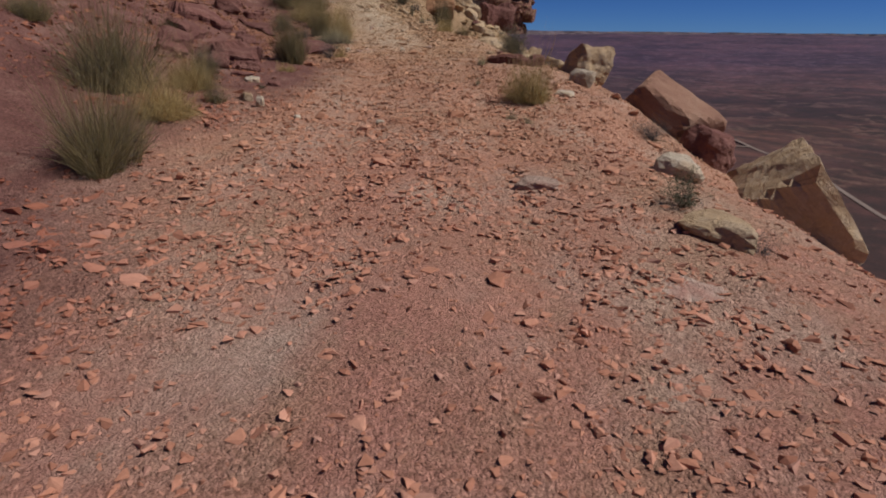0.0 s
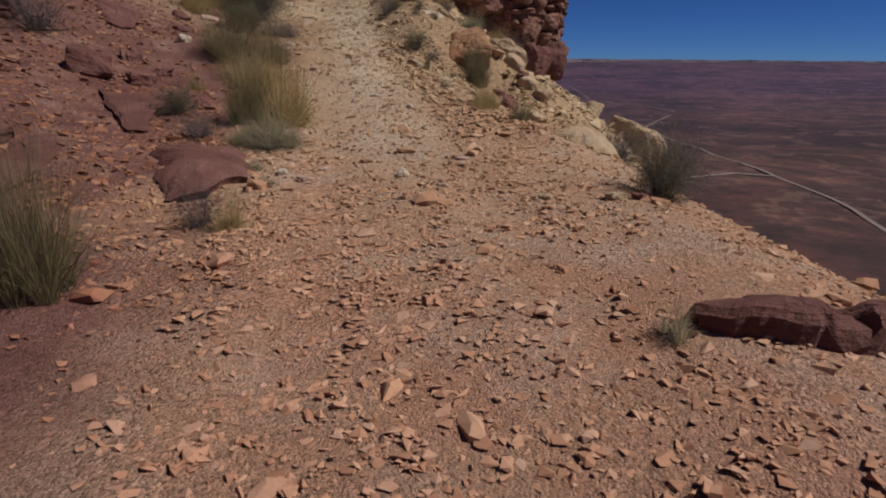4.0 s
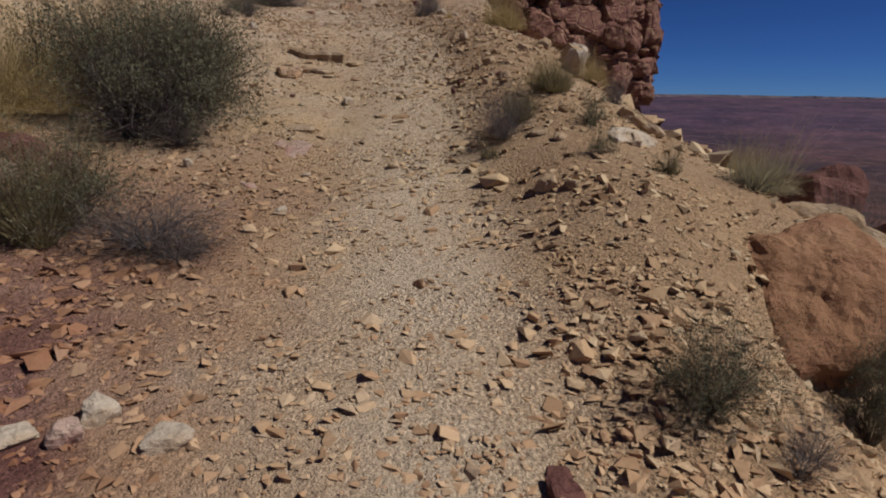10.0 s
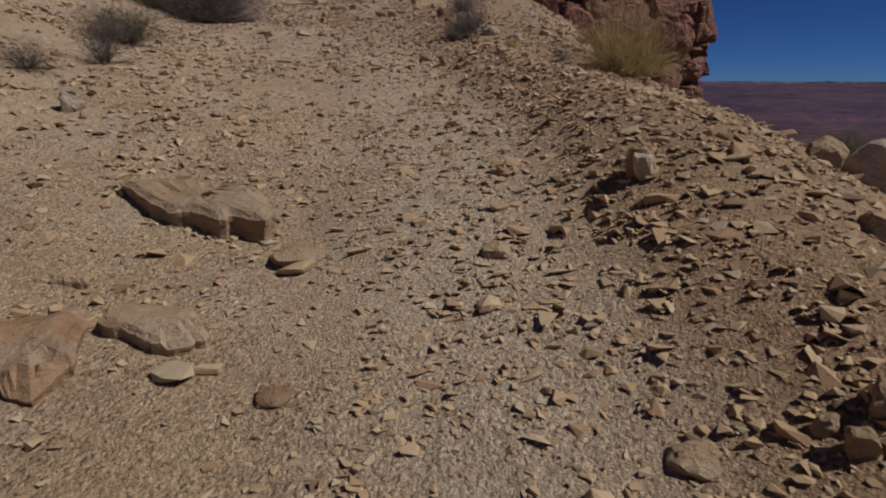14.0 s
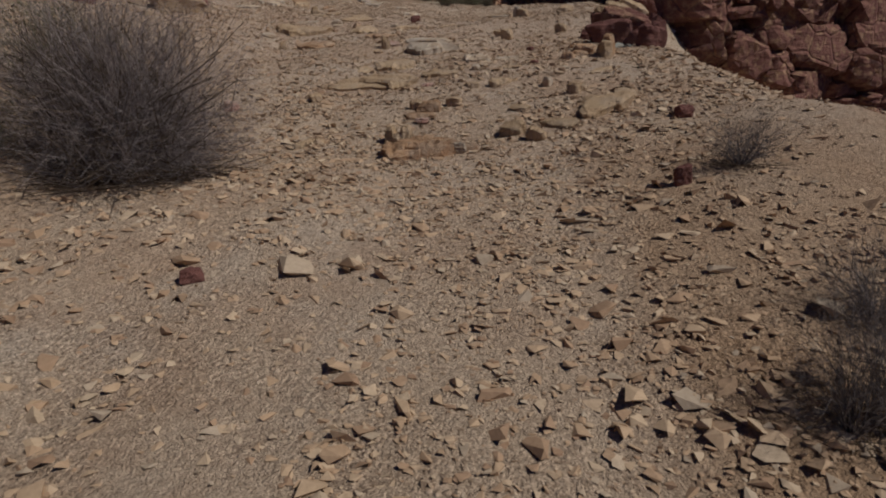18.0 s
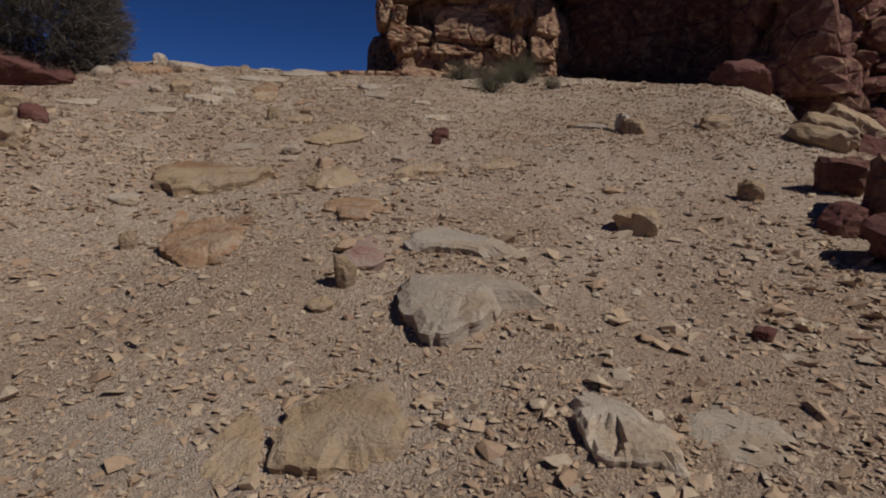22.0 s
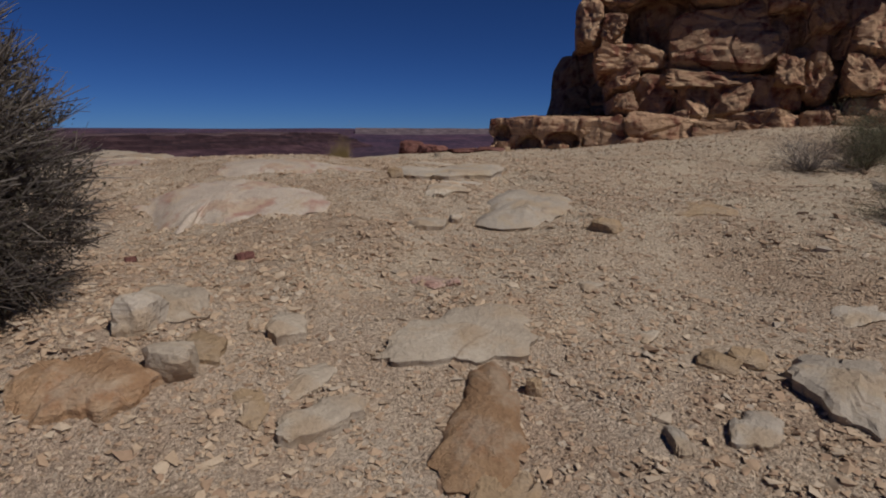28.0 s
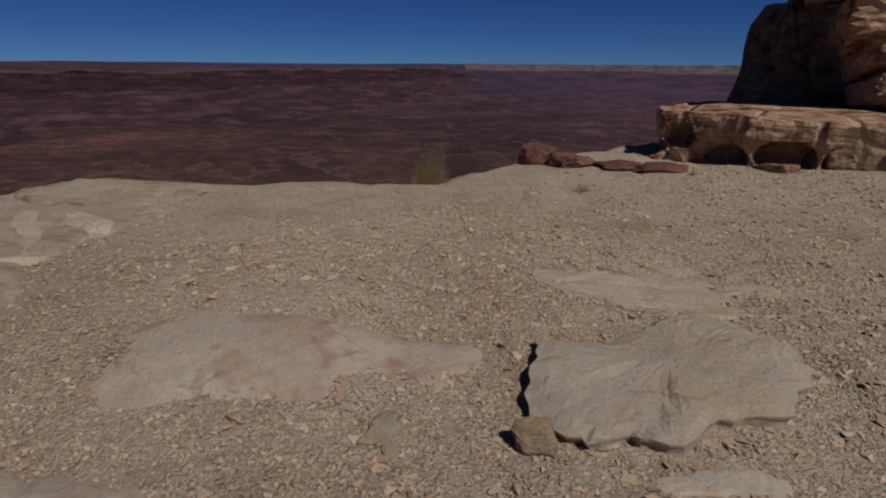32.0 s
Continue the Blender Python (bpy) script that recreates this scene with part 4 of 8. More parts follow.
# ---- the butte ----
def cliff_mesh(name, foot, base_z, height, seed, mat, lean=0.0, blocks=1.0, step=0.28, crown=1.0):
    """A sandstone cliff round a footprint: beds of uneven thickness, joints, blocks, overhangs and a rough top."""
    foot = np.array(foot, float)
    nxt = np.roll(foot, -1, 0)
    seg = np.linalg.norm(nxt - foot, axis=1)
    total = seg.sum()
    n = int(total / step)
    s = np.linspace(0, total, n, endpoint=False)
    cum = np.concatenate([[0], np.cumsum(seg)])
    k = np.searchsorted(cum, s, "right") - 1
    t = (s - cum[k]) / seg[k]
    xy = foot[k] * (1 - t)[:, None] + nxt[k] * t[:, None]
    for _ in range(4):
        xy = (np.roll(xy, 1, 0) + 2 * xy + np.roll(xy, -1, 0)) / 4
    tan = np.roll(xy, -1, 0) - np.roll(xy, 1, 0)
    nor = np.stack([tan[:, 1], -tan[:, 0]], 1)
    nor /= np.linalg.norm(nor, axis=1)[:, None]
    rows = int(height / step)
    zz = np.linspace(0, height, rows)
    S, Z = np.meshgrid(s, zz)
    # beds and joints make blocks; each block stands forward or back
    bed_h = min(1.5, height * 0.4)
    warp = 0.8 * fractal(S * 0.12, Z * 0.25, seed + 3, 3)
    b = (Z + warp) / bed_h + 0.6 * value_noise(Z * 0.3, Z * 0 + seed, seed)
    bi, bf = np.floor(b), b - np.floor(b)
    jw = bed_h * (1.15 + 0.8 * lattice(bi, bi * 0, seed + 5))
    j = (S + 3.1 * lattice(bi, bi * 0 + 2, seed) + 0.5 * fractal(S * 0.5, Z * 0.5, seed + 8, 2)) / jw
    ji, jf = np.floor(j), j - np.floor(j)
    blk = lattice(ji, bi, seed + 11) - 0.5
    big = fractal(S * 0.16, Z * 0.11, seed + 21, 3)
    rounding = (np.minimum(np.minimum(bf, 1 - bf) * bed_h, np.minimum(jf, 1 - jf) * jw) / 0.34).clip(0, 1)
    out = blocks * (0.9 * blk * (0.35 + 0.65 * rounding) - 0.38 * (1 - rounding) ** 2) + 1.1 * big * min(1, height / 12) + 0.22 * blocks * (lattice(np.floor(j * 2.6), np.floor(b * 2.3), seed + 61) - 0.5) + 0.10 * fractal(S * 2.1, Z * 2.6, seed + 31, 4)
    out = out - lean * Z
    X = xy[None, :, 0] + nor[None, :, 0] * out
    Y = xy[None, :, 1] + nor[None, :, 1] * out
    zb = base_z + Z + 0.15 * fractal(S * 0.8, Z * 0.8, seed + 41, 3)
    v = np.stack([X, Y, zb], -1).reshape(-1, 3)
    idx = np.arange(rows * n).reshape(rows, n)
    q = np.stack([idx[:-1], np.roll(idx[:-1], -1, 1), np.roll(idx[1:], -1, 1), idx[1:]], -1).reshape(-1, 4)
    cx, cy = xy.mean(0)
    v = np.concatenate([v, [[cx, cy, base_z + height + crown]]])
    cap = [[int(idx[-1, i]), int(idx[-1, (i + 1) % n]), len(v) - 1] for i in range(n)]
    return mesh_from(name, v, q.tolist() + cap, mat)



FRONT = [(-23.2, 73), (-22.9, 67.4), (-20.8, 65.7), (-13.2, 67.6), (-12.2, 70.2), (-6.4, 67.8), (-4.4, 66.2), (1.5, 68.8), (6.5, 72.5), (10.4, 79), (12.0, 87)]


def split_face(g, s0, s1, z0, z1, big, out):
    """Break a rock face by joints into blocks of very uneven size."""
    w, h = s1 - s0, z1 - z0
    if (w < 1.2 and h < 0.9) or h < 0.55 or (w < big and h < big * 0.7 and g.uniform() < 0.42):
        out.append((s0, s1, z0, z1))
    elif w / h > g.uniform(0.8, 1.9):
        c = s0 + w * g.uniform(0.27, 0.73)
        split_face(g, s0, c, z0, z1, big, out)
        split_face(g, c, s1, z0, z1, big, out)
    else:
        c = z0 + h * g.uniform(0.3, 0.7)
        split_face(g, s0, s1, z0, c, big, out)
        split_face(g, s0, s1, c, z1, big, out)


def blocks_along(parent, line, low, high, seed, mats, out=0.0, big=3.0, back=0.05, name="block"):
    """Weathered blocks piled along a line, each a part of its own."""
    g = np.random.default_rng(seed)
    line = np.array(line, float)
    seg = np.concatenate([[0], np.cumsum(np.linalg.norm(np.diff(line, axis=0), axis=1))])
    rects = []
    split_face(g, 0, seg[-1], low, high, big, rects)
    for s0, s1, z0, z1 in rects:
        w, h, c = s1 - s0, z1 - z0, (s0 + s1) / 2
        x, y = np.interp(c, seg, line[:, 0]), np.interp(c, seg, line[:, 1])
        k = min(max(np.searchsorted(seg, c) - 1, 0), len(line) - 2)
        a = math.atan2(line[k + 1, 1] - line[k, 1], line[k + 1, 0] - line[k, 0])
        inset = out + g.normal(0, 0.28) - back * (z0 - low) - 0.10 * w
        if w * h < 1.5 and g.uniform() < 0.2:
            continue
        ob = part(name, BLOCKS[(int(g.integers(0, 10)), mats(x))], parent)
        d = g.uniform(1.3, 2.0) + 0.35 * w
        ob.matrix_world = pose(x + math.sin(a) * inset, y - math.cos(a) * inset, (z0 + z1) / 2 + BASE(x)) @ pose(0, 0, 0, g.normal(-4, 5), g.normal(0, 6), math.degrees(a) + g.normal(8, 10)) @ Matrix.Diagonal((w * g.uniform(1.15, 1.4), d, h * g.uniform(1.15, 1.4), 1))


def BASE(x):
    """How high the cliff's foot stands along the face: it falls away on the valley side."""
    return float(np.interp(x, [-25, -14, -6, 1, 6, 12], [10.9, 10.9, 9.6, 8.2, 6.0, 3.5]))


BLOCKS = {(k, m.name): mesh_from("block", *hewn(400 + 13 * k, 4 if m is CLIFF else 3, planes=11, round_=0.018 + 0.004 * k, boxy=0.46 + 0.02 * (k % 5), beds=0.11, rough=0.085, cut=(0.72, 1.10)), m) for k in range(10) for m in (CLIFF, CLIFF_RED)}
cliff = tagged(new("sandstone_butte"), "towering red-brown sandstone butte of stacked weathered blocks", "cliff")
part("tower", cliff_mesh("tower", [(-22.4, 76), (-21.5, 68.6), (-20.1, 67.3), (-13.6, 68.5), (-12.6, 76)], 8.5, 33, 7, CLIFF, lean=0.05), cliff, "tan-brown jointed tower")
part("flank", cliff_mesh("flank", [(-25.6, 76), (-24.7, 69.0), (-22.9, 67.4), (-19.6, 68.2), (-18.5, 76)], 9.3, 4.6, 13, CLIFF, lean=0.34, blocks=0.25, crown=0.3), cliff, "smooth shaded flank sloping to the rim")
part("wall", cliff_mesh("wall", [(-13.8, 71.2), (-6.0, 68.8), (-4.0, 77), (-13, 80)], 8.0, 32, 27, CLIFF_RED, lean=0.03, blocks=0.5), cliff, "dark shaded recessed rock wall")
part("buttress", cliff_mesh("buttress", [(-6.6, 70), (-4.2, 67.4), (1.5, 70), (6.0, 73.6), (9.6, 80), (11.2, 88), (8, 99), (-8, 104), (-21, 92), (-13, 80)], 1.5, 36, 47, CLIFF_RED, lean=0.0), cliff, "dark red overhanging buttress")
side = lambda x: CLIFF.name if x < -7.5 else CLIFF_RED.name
def block_at(x, y, z, w, h, roll, yaw):
    """One great block of the tower's front."""
    k = int(abs(x * 37 + z * 11)) % 10
    ob = part("block", BLOCKS[(k, CLIFF.name)], cliff)
    deep = 1.6 + 0.4 * w
    face = 0.08 * (z - 15.5) - 0.25 + 0.2 * math.sin(x * 9 + z * 5)
    ob.matrix_world = pose(x, y + face + deep / 2, z, -7 + roll, roll, yaw + 10) @ Matrix.Diagonal((w * 1.14, deep, h * 1.16, 1))


block_at(-21.28, 66.54, 14.39, 0.87, 1.22, -3, 8)
block_at(-20.59, 66.65, 14.30, 0.65, 0.70, 8, 16)
block_at(-20.58, 66.65, 13.75, 0.61, 0.35, -8, 10)
block_at(-20.04, 66.75, 13.26, 1.96, 0.82, -3, 11)
block_at(-20.24, 66.71, 12.65, 0.97, 0.61, -8, 12)
block_at(-20.17, 66.72, 12.05, 0.61, 0.61, 1, 24)
block_at(-19.30, 66.87, 12.22, 1.25, 1.15, 2, 14)
block_at(-18.22, 67.05, 12.09, 0.98, 1.17, -7, 30)
block_at(-17.32, 67.20, 11.97, 1.19, 0.91, -10, 20)
block_at(-17.70, 67.14, 13.72, 2.78, 1.93, -2, 2)
block_at(-16.46, 67.35, 13.73, 1.18, 1.55, -3, 4)
block_at(-17.62, 67.15, 12.67, 2.86, 0.62, 2, 9)
block_at(-16.35, 67.37, 12.18, 1.07, 1.12, 7, -7)
block_at(-15.73, 67.47, 12.81, 0.72, 0.77, -0, 2)
block_at(-15.64, 67.49, 12.15, 0.59, 0.87, 4, -9)
block_at(-15.24, 67.56, 12.47, 0.81, 1.35, -2, 11)
block_at(-14.99, 67.60, 11.55, 0.68, 0.54, -7, 18)
block_at(-14.15, 67.74, 13.62, 0.94, 0.94, 1, 19)
block_at(-13.97, 67.77, 11.80, 1.14, 1.01, 5, 1)
block_at(-14.05, 67.76, 12.62, 1.04, 0.95, -4, 8)
block_at(-16.27, 67.38, 11.58, 0.93, 0.37, 4, 17)
block_at(-17.12, 67.24, 11.39, 1.05, 0.38, -4, 4)
block_at(-18.37, 67.03, 11.40, 0.54, 0.54, -4, 4)
block_at(-18.91, 66.94, 11.32, 1.35, 0.70, -1, 8)
block_at(-15.46, 67.52, 11.43, 0.55, 0.50, 10, 5)
block_at(-20.87, 66.61, 15.35, 1.50, 1.10, -1, 14)
block_at(-17.65, 67.15, 15.12, 1.75, 1.15, -5, 6)
block_at(-16.05, 67.42, 14.85, 1.15, 1.06, 0, 17)
block_at(-15.25, 67.55, 14.42, 0.96, 1.49, -7, 22)
block_at(-19.37, 66.86, 15.73, 1.91, 1.34, -2, 11)
blocks_along(cliff, [(-21.4, 67.4), (-13.2, 67.9), (-12.4, 70.0)], 5.6, 14.0, 71, side, -0.35, 3.6)
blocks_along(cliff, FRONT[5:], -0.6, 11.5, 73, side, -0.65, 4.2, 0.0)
def ledge_bed(front, z0, z1, seed, hollows):
    """A thick flat bed of sandstone: a jutting cap, weathered hollows under it, broken stone at the foot."""
    front = np.array(front, float)
    seg = np.concatenate([[0], np.cumsum(np.linalg.norm(np.diff(front, axis=0), axis=1))])
    n, m = 260, 26
    s = np.linspace(0, seg[-1], n)
    p = np.stack([np.interp(s, seg, front[:, 0]), np.interp(s, seg, front[:, 1])], 1)
    for _ in range(12):
        p[1:-1] = (p[:-2] + 2 * p[1:-1] + p[2:]) / 4
    t = np.gradient(p, axis=0)
    nor = np.stack([t[:, 1], -t[:, 0]], 1) / np.linalg.norm(t, axis=1)[:, None]
    rows = []
    for u in np.linspace(0, 1, m):
        out = 0.10 * fractal(s * 1.2, s * 0 + u * 2.2, seed, 5, 0.55) + 0.07 * ramp(np.full(n, u), 0.70, 0.80)
        out = out + 0.28 * max(0.0, 0.45 - u) * (1 + 1.6 * fractal(s * 1.7, s * 0 + u * 3, seed + 5, 3))
        for hs, hu, ws, wu, deep in hollows:
            q = ((s - hs) / ws) ** 2 + ((u - hu) / wu) ** 2
            out = out - 1.25 * deep * np.clip(2.2 * (1.25 - q), 0, 1)
        joint = np.abs((s * 0.83 + 0.12 * np.sin(u * 5 + seed)) % 1.0 - 0.5)
        out = out - 0.09 * np.exp(-((joint - 0.02) / 0.025) ** 2)
        out = out - 0.05 * max(0.0, u - 0.95) * 20
        rows.append(np.column_stack([p + nor * out[:, None], np.full(n, z0 + (z1 - z0) * u) + 0.03 * fractal(s * 1.1, s * 0 + 7, seed + 8, 3)]))
    for inset, fall in ((0.14, -0.01), (0.4, 0.0), (0.9, 0.03), (1.6, 0.06)):
        q = p - nor * inset
        rows.append(np.column_stack([q, z1 + fall + 0.05 * fractal(q[:, 0] * 1.1, q[:, 1] * 1.1, seed + 11, 4)]))
    v = np.concatenate(rows)
    k = len(rows)
    f = [[i * n + j, i * n + j + 1, (i + 1) * n + j + 1, (i + 1) * n + j] for i in range(k - 1) for j in range(n - 1)]
    return mesh_from("bed", v, f + [list(range((k - 1) * n, k * n))], CLIFF)


ledge = tagged(new("sandstone_ledge"), "low tan ledge with weathered hollows under the butte", "rock ledge")
part("bed", ledge_bed([(-23.9, 68.0), (-23.7, 65.4), (-23.2, 64.2), (-21.5, 63.95), (-20.2, 64.2), (-19.3, 64.9), (-18.4, 66.0), (-18.2, 68.0)], 9.9, 11.62, 19,
    [(4.35, 0.74, 0.32, 0.12, 0.30), (5.3, 0.55, 0.40, 0.13, 0.34), (6.3, 0.62, 0.45, 0.16, 0.36), (3.6, 0.60, 0.5, 0.10, 0.25), (7.3, 0.6, 0.4, 0.2, 0.3)]), ledge, "flat-topped tan bed with hollows")
FOOT = [(-19.75, 64.35, 11.15, 1.15, 1.0, 8), (-18.42, 64.75, 11.28, 1.65, 0.85, 24), (-17.74, 64.9, 11.30, 0.5, 0.5, -20), (-17.30, 64.9, 11.34, 0.66, 0.38, 30), (-16.85, 65.2, 11.42, 1.1, 0.36, 6), (-16.1, 65.6, 11.55, 1.1, 0.5, -8),
        (-16.1, 65.2, 11.32, 0.95, 0.28, 12), (-15.5, 65.6, 11.45, 0.65, 0.55, 40), (-14.9, 65.7, 11.45, 0.66, 0.66, 10), (-19.05, 64.4, 11.25, 0.42, 0.4, 50), (-18.9, 64.05, 10.98, 0.62, 0.26, 15), (-17.95, 64.4, 11.05, 0.34, 0.2, 35), (-14.2, 65.6, 11.4, 0.8, 0.5, 20), (-20.9, 63.7, 10.75, 0.6, 0.3, -12)]
for n_, (x_, y_, z_, w_, h_, r_) in enumerate(FOOT):
    ob = part("block", BLOCKS[((n_ * 7 + 3) % 10, CLIFF.name)], ledge)
    ob.matrix_world = pose(x_, y_ + 0.2, z_ - 0.04, 4 * math.sin(n_), 7 * math.sin(n_ * 2.3), r_) @ Matrix.Diagonal((w_ * 1.15, max(0.7 * w_, 0.4), h_ * 1.2, 1))
blocks_along(ledge, [(-13.8, 66.1), (-7.5, 66.0)], -0.2, 0.5, 83, side, 0.1, 1.0)


# ---- shrubs and grasses ----
PLANT = {}


def plant_meshes(kind, variant):
    key = (kind, variant)
    if key in PLANT:
        return PLANT[key]
    s = 1000 * ("olive", "gold", "dry", "sage", "pale").index(kind) + 37 * variant + 11
    out = []
    small = variant >= 3
    if kind in ("olive", "gold", "pale"):
        m = {"olive": GREEN_BLADES, "gold": GOLD_BLADES, "pale": PALE_BLADES}[kind]
        wd = 0.0062 if small else 0.0031
        wide = {"olive": 1.1, "gold": 1.15, "pale": 1.35}[kind]
        v, q = clump(s, (420 if small else 2300) if kind == "olive" else 520 if small else 2500, wd, 4 if small else 9, spread=wide, droop=0.2 if kind == "olive" else 0.55)
        out.append(("tuft", big_mesh("tuft", v, q, 4, m), ""))
        if kind == "olive":
            v, q, tips = twigs(s + 1, 20 if small else 55, 0.7, 0.72, 0.009 if small else 0.0055)
            out.append(("branchwork", big_mesh("branchwork", v, q, 4, DRY_TWIGS), "grey woody stems among the blades"))
            # dark twigs at the foot, added for the shade there as well
            v, q, tips = twigs(s + 2, 20 if small else 60, 0.42, 0.66, 0.011 if small else 0.008, 3, -0.2)
            out.append(("dead_base", big_mesh("dead_base", v, q, 4, BROWN_TWIGS), "dark dead litter standing in for shade at the base"))
        else:
            v, q = clump(s + 1, 250 if small else 900, wd, 5, spread=1.35, droop=0.5)
            v[:, 2] *= 0.6
            out.append(("dead_tuft", big_mesh("dead_tuft", v, q, 4, GOLD_BLADES if kind == "gold" else DRY_TWIGS), "straw-coloured dead blades"))
            # low dark twigs stand in for the shade under the blades
            v, q, tips = twigs(s + 2, 14 if small else 46, 0.26, 0.42, 0.011 if small else 0.007, 3, -0.2)
            out.append(("dead_base", big_mesh("dead_base", v, q, 4, BROWN_TWIGS), "dark dead litter standing in for shade at the base"))
    else:
        v, q, tips = twigs(s, 40 if small else 110, 0.85, 0.85, 0.010 if small else 0.0068)
        out.append(("branchwork", big_mesh("branchwork", v, q, 4, BROWN_TWIGS if kind == "sage" else DRY_TWIGS), "bare woody stems"))
        if kind == "sage":
            v, q = sprigs(s + 2, tips[len(tips) // 2:], 3 if small else 7, 0.026 if small else 0.012, 0.035)
            out.append(("foliage", big_mesh("foliage", v, q, 4, SAGE_LEAVES), "small grey-green leaves"))
        else:
            # flat spread of dark twigs, also put in for the shrub's shadow
            v, q, low = twigs(s + 3, 30 if small else 80, 0.09, 0.8, 0.012 if small else 0.009, 3, -0.25, 1.5)
            out.append(("litter", big_mesh("litter", v, q, 4, BROWN_TWIGS), "dark fallen twigs that also stand in for shade round the base"))
            v, q = sprigs(s + 2, tips[len(tips) // 2:], 1, 0.009, 0.03)
            out.append(("dead_foliage", big_mesh("dead_foliage", v, q, 4, BROWN_TWIGS), "withered brown leaves"))
    PLANT[key] = out
    return out


LABELS = {"olive": "olive-green bunchgrass clump rooted in the stony soil", "gold": "golden dry bunchgrass clump on stony soil",
          "dry": "leafless grey desert shrub on the slope", "sage": "low grey-green sagebrush on the stony slope", "pale": "bleached pale dead grass tussock beside the track"}
NAMES = {"olive": "grass_clump", "gold": "dry_grass_clump", "dry": "dead_shrub", "sage": "sagebrush", "pale": "dead_grass_clump"}
COUNT = [0]


def plant(kind, x, y, w, h):
    """A plant about w wide and h high, rooted at x, y."""
    COUNT[0] += 1
    if kind in ("olive", "gold", "pale"):
        h = min(h, 1.25 * w)
    root = new(NAMES[kind])
    for nm, me, label in plant_meshes(kind, COUNT[0] % 3 + (0 if max(w, h) > 0.5 else 3)):
        part(nm, me, root, label)
    base = 1.5 if kind in ("olive", "gold", "pale") else 1.7
    root.matrix_world = pose(x, y, float(land(x, y)) - 0.01, 0, 0, (COUNT[0] * 67) % 360) @ Matrix.Diagonal((w / base, w / base, h / 1.0, 1))
    return tagged(root, LABELS[kind], {"olive": "grass", "gold": "grass", "pale": "grass"}.get(kind, "shrub"), "plants on the slope")


def great_shrub(x, y, w, h):
    """The dense, tangled dead shrub beside the upper track."""
    root = new("dead_shrub")
    for k in range(4):
        v, q, tips = twigs(501 + k, 250, (1.0, 0.94, 1.0, 0.6)[k], (0.9, 0.95, 0.9, 1.06)[k], 0.0042, 4, -0.25, 1.7)
        ob = part("branchwork", big_mesh("branchwork", v, q, 4, SHRUB_TWIGS), root)
        ob.matrix_local = pose(0.12 * (k % 3 - 1), 0.1 * (k % 2), 0, 0, 0, 120 * k)
    v, q, tips = twigs(509, 320, 0.8, 0.8, 0.009, 3, -0.2, 1.5)
    part("core", big_mesh("core", v, q, 4, BROWN_TWIGS), root, "dark woody core")
    # dark twigs on the ground, also added as the shadow beneath
    v, q, tips = twigs(517, 240, 0.10, 0.86, 0.010, 3, -0.25, 1.5)
    part("litter", big_mesh("litter", v, q, 4, BROWN_TWIGS), root, "dark fallen twigs that also stand in for shade round the base")
    root.matrix_world = pose(x, y, float(land(x, y)) - 0.03) @ Matrix.Diagonal((w / 2, w / 2, h, 1))
    return tagged(root, "large dense leafless grey shrub beside the steep slope", "shrub", "plants on the slope")


# ---- the juniper on the saddle ----
TREE_TWIGS = leaf_material("juniper_twigs", (0.08, 0.067, 0.06), (0.165, 0.14, 0.128), (0.32, 0.28, 0.255))


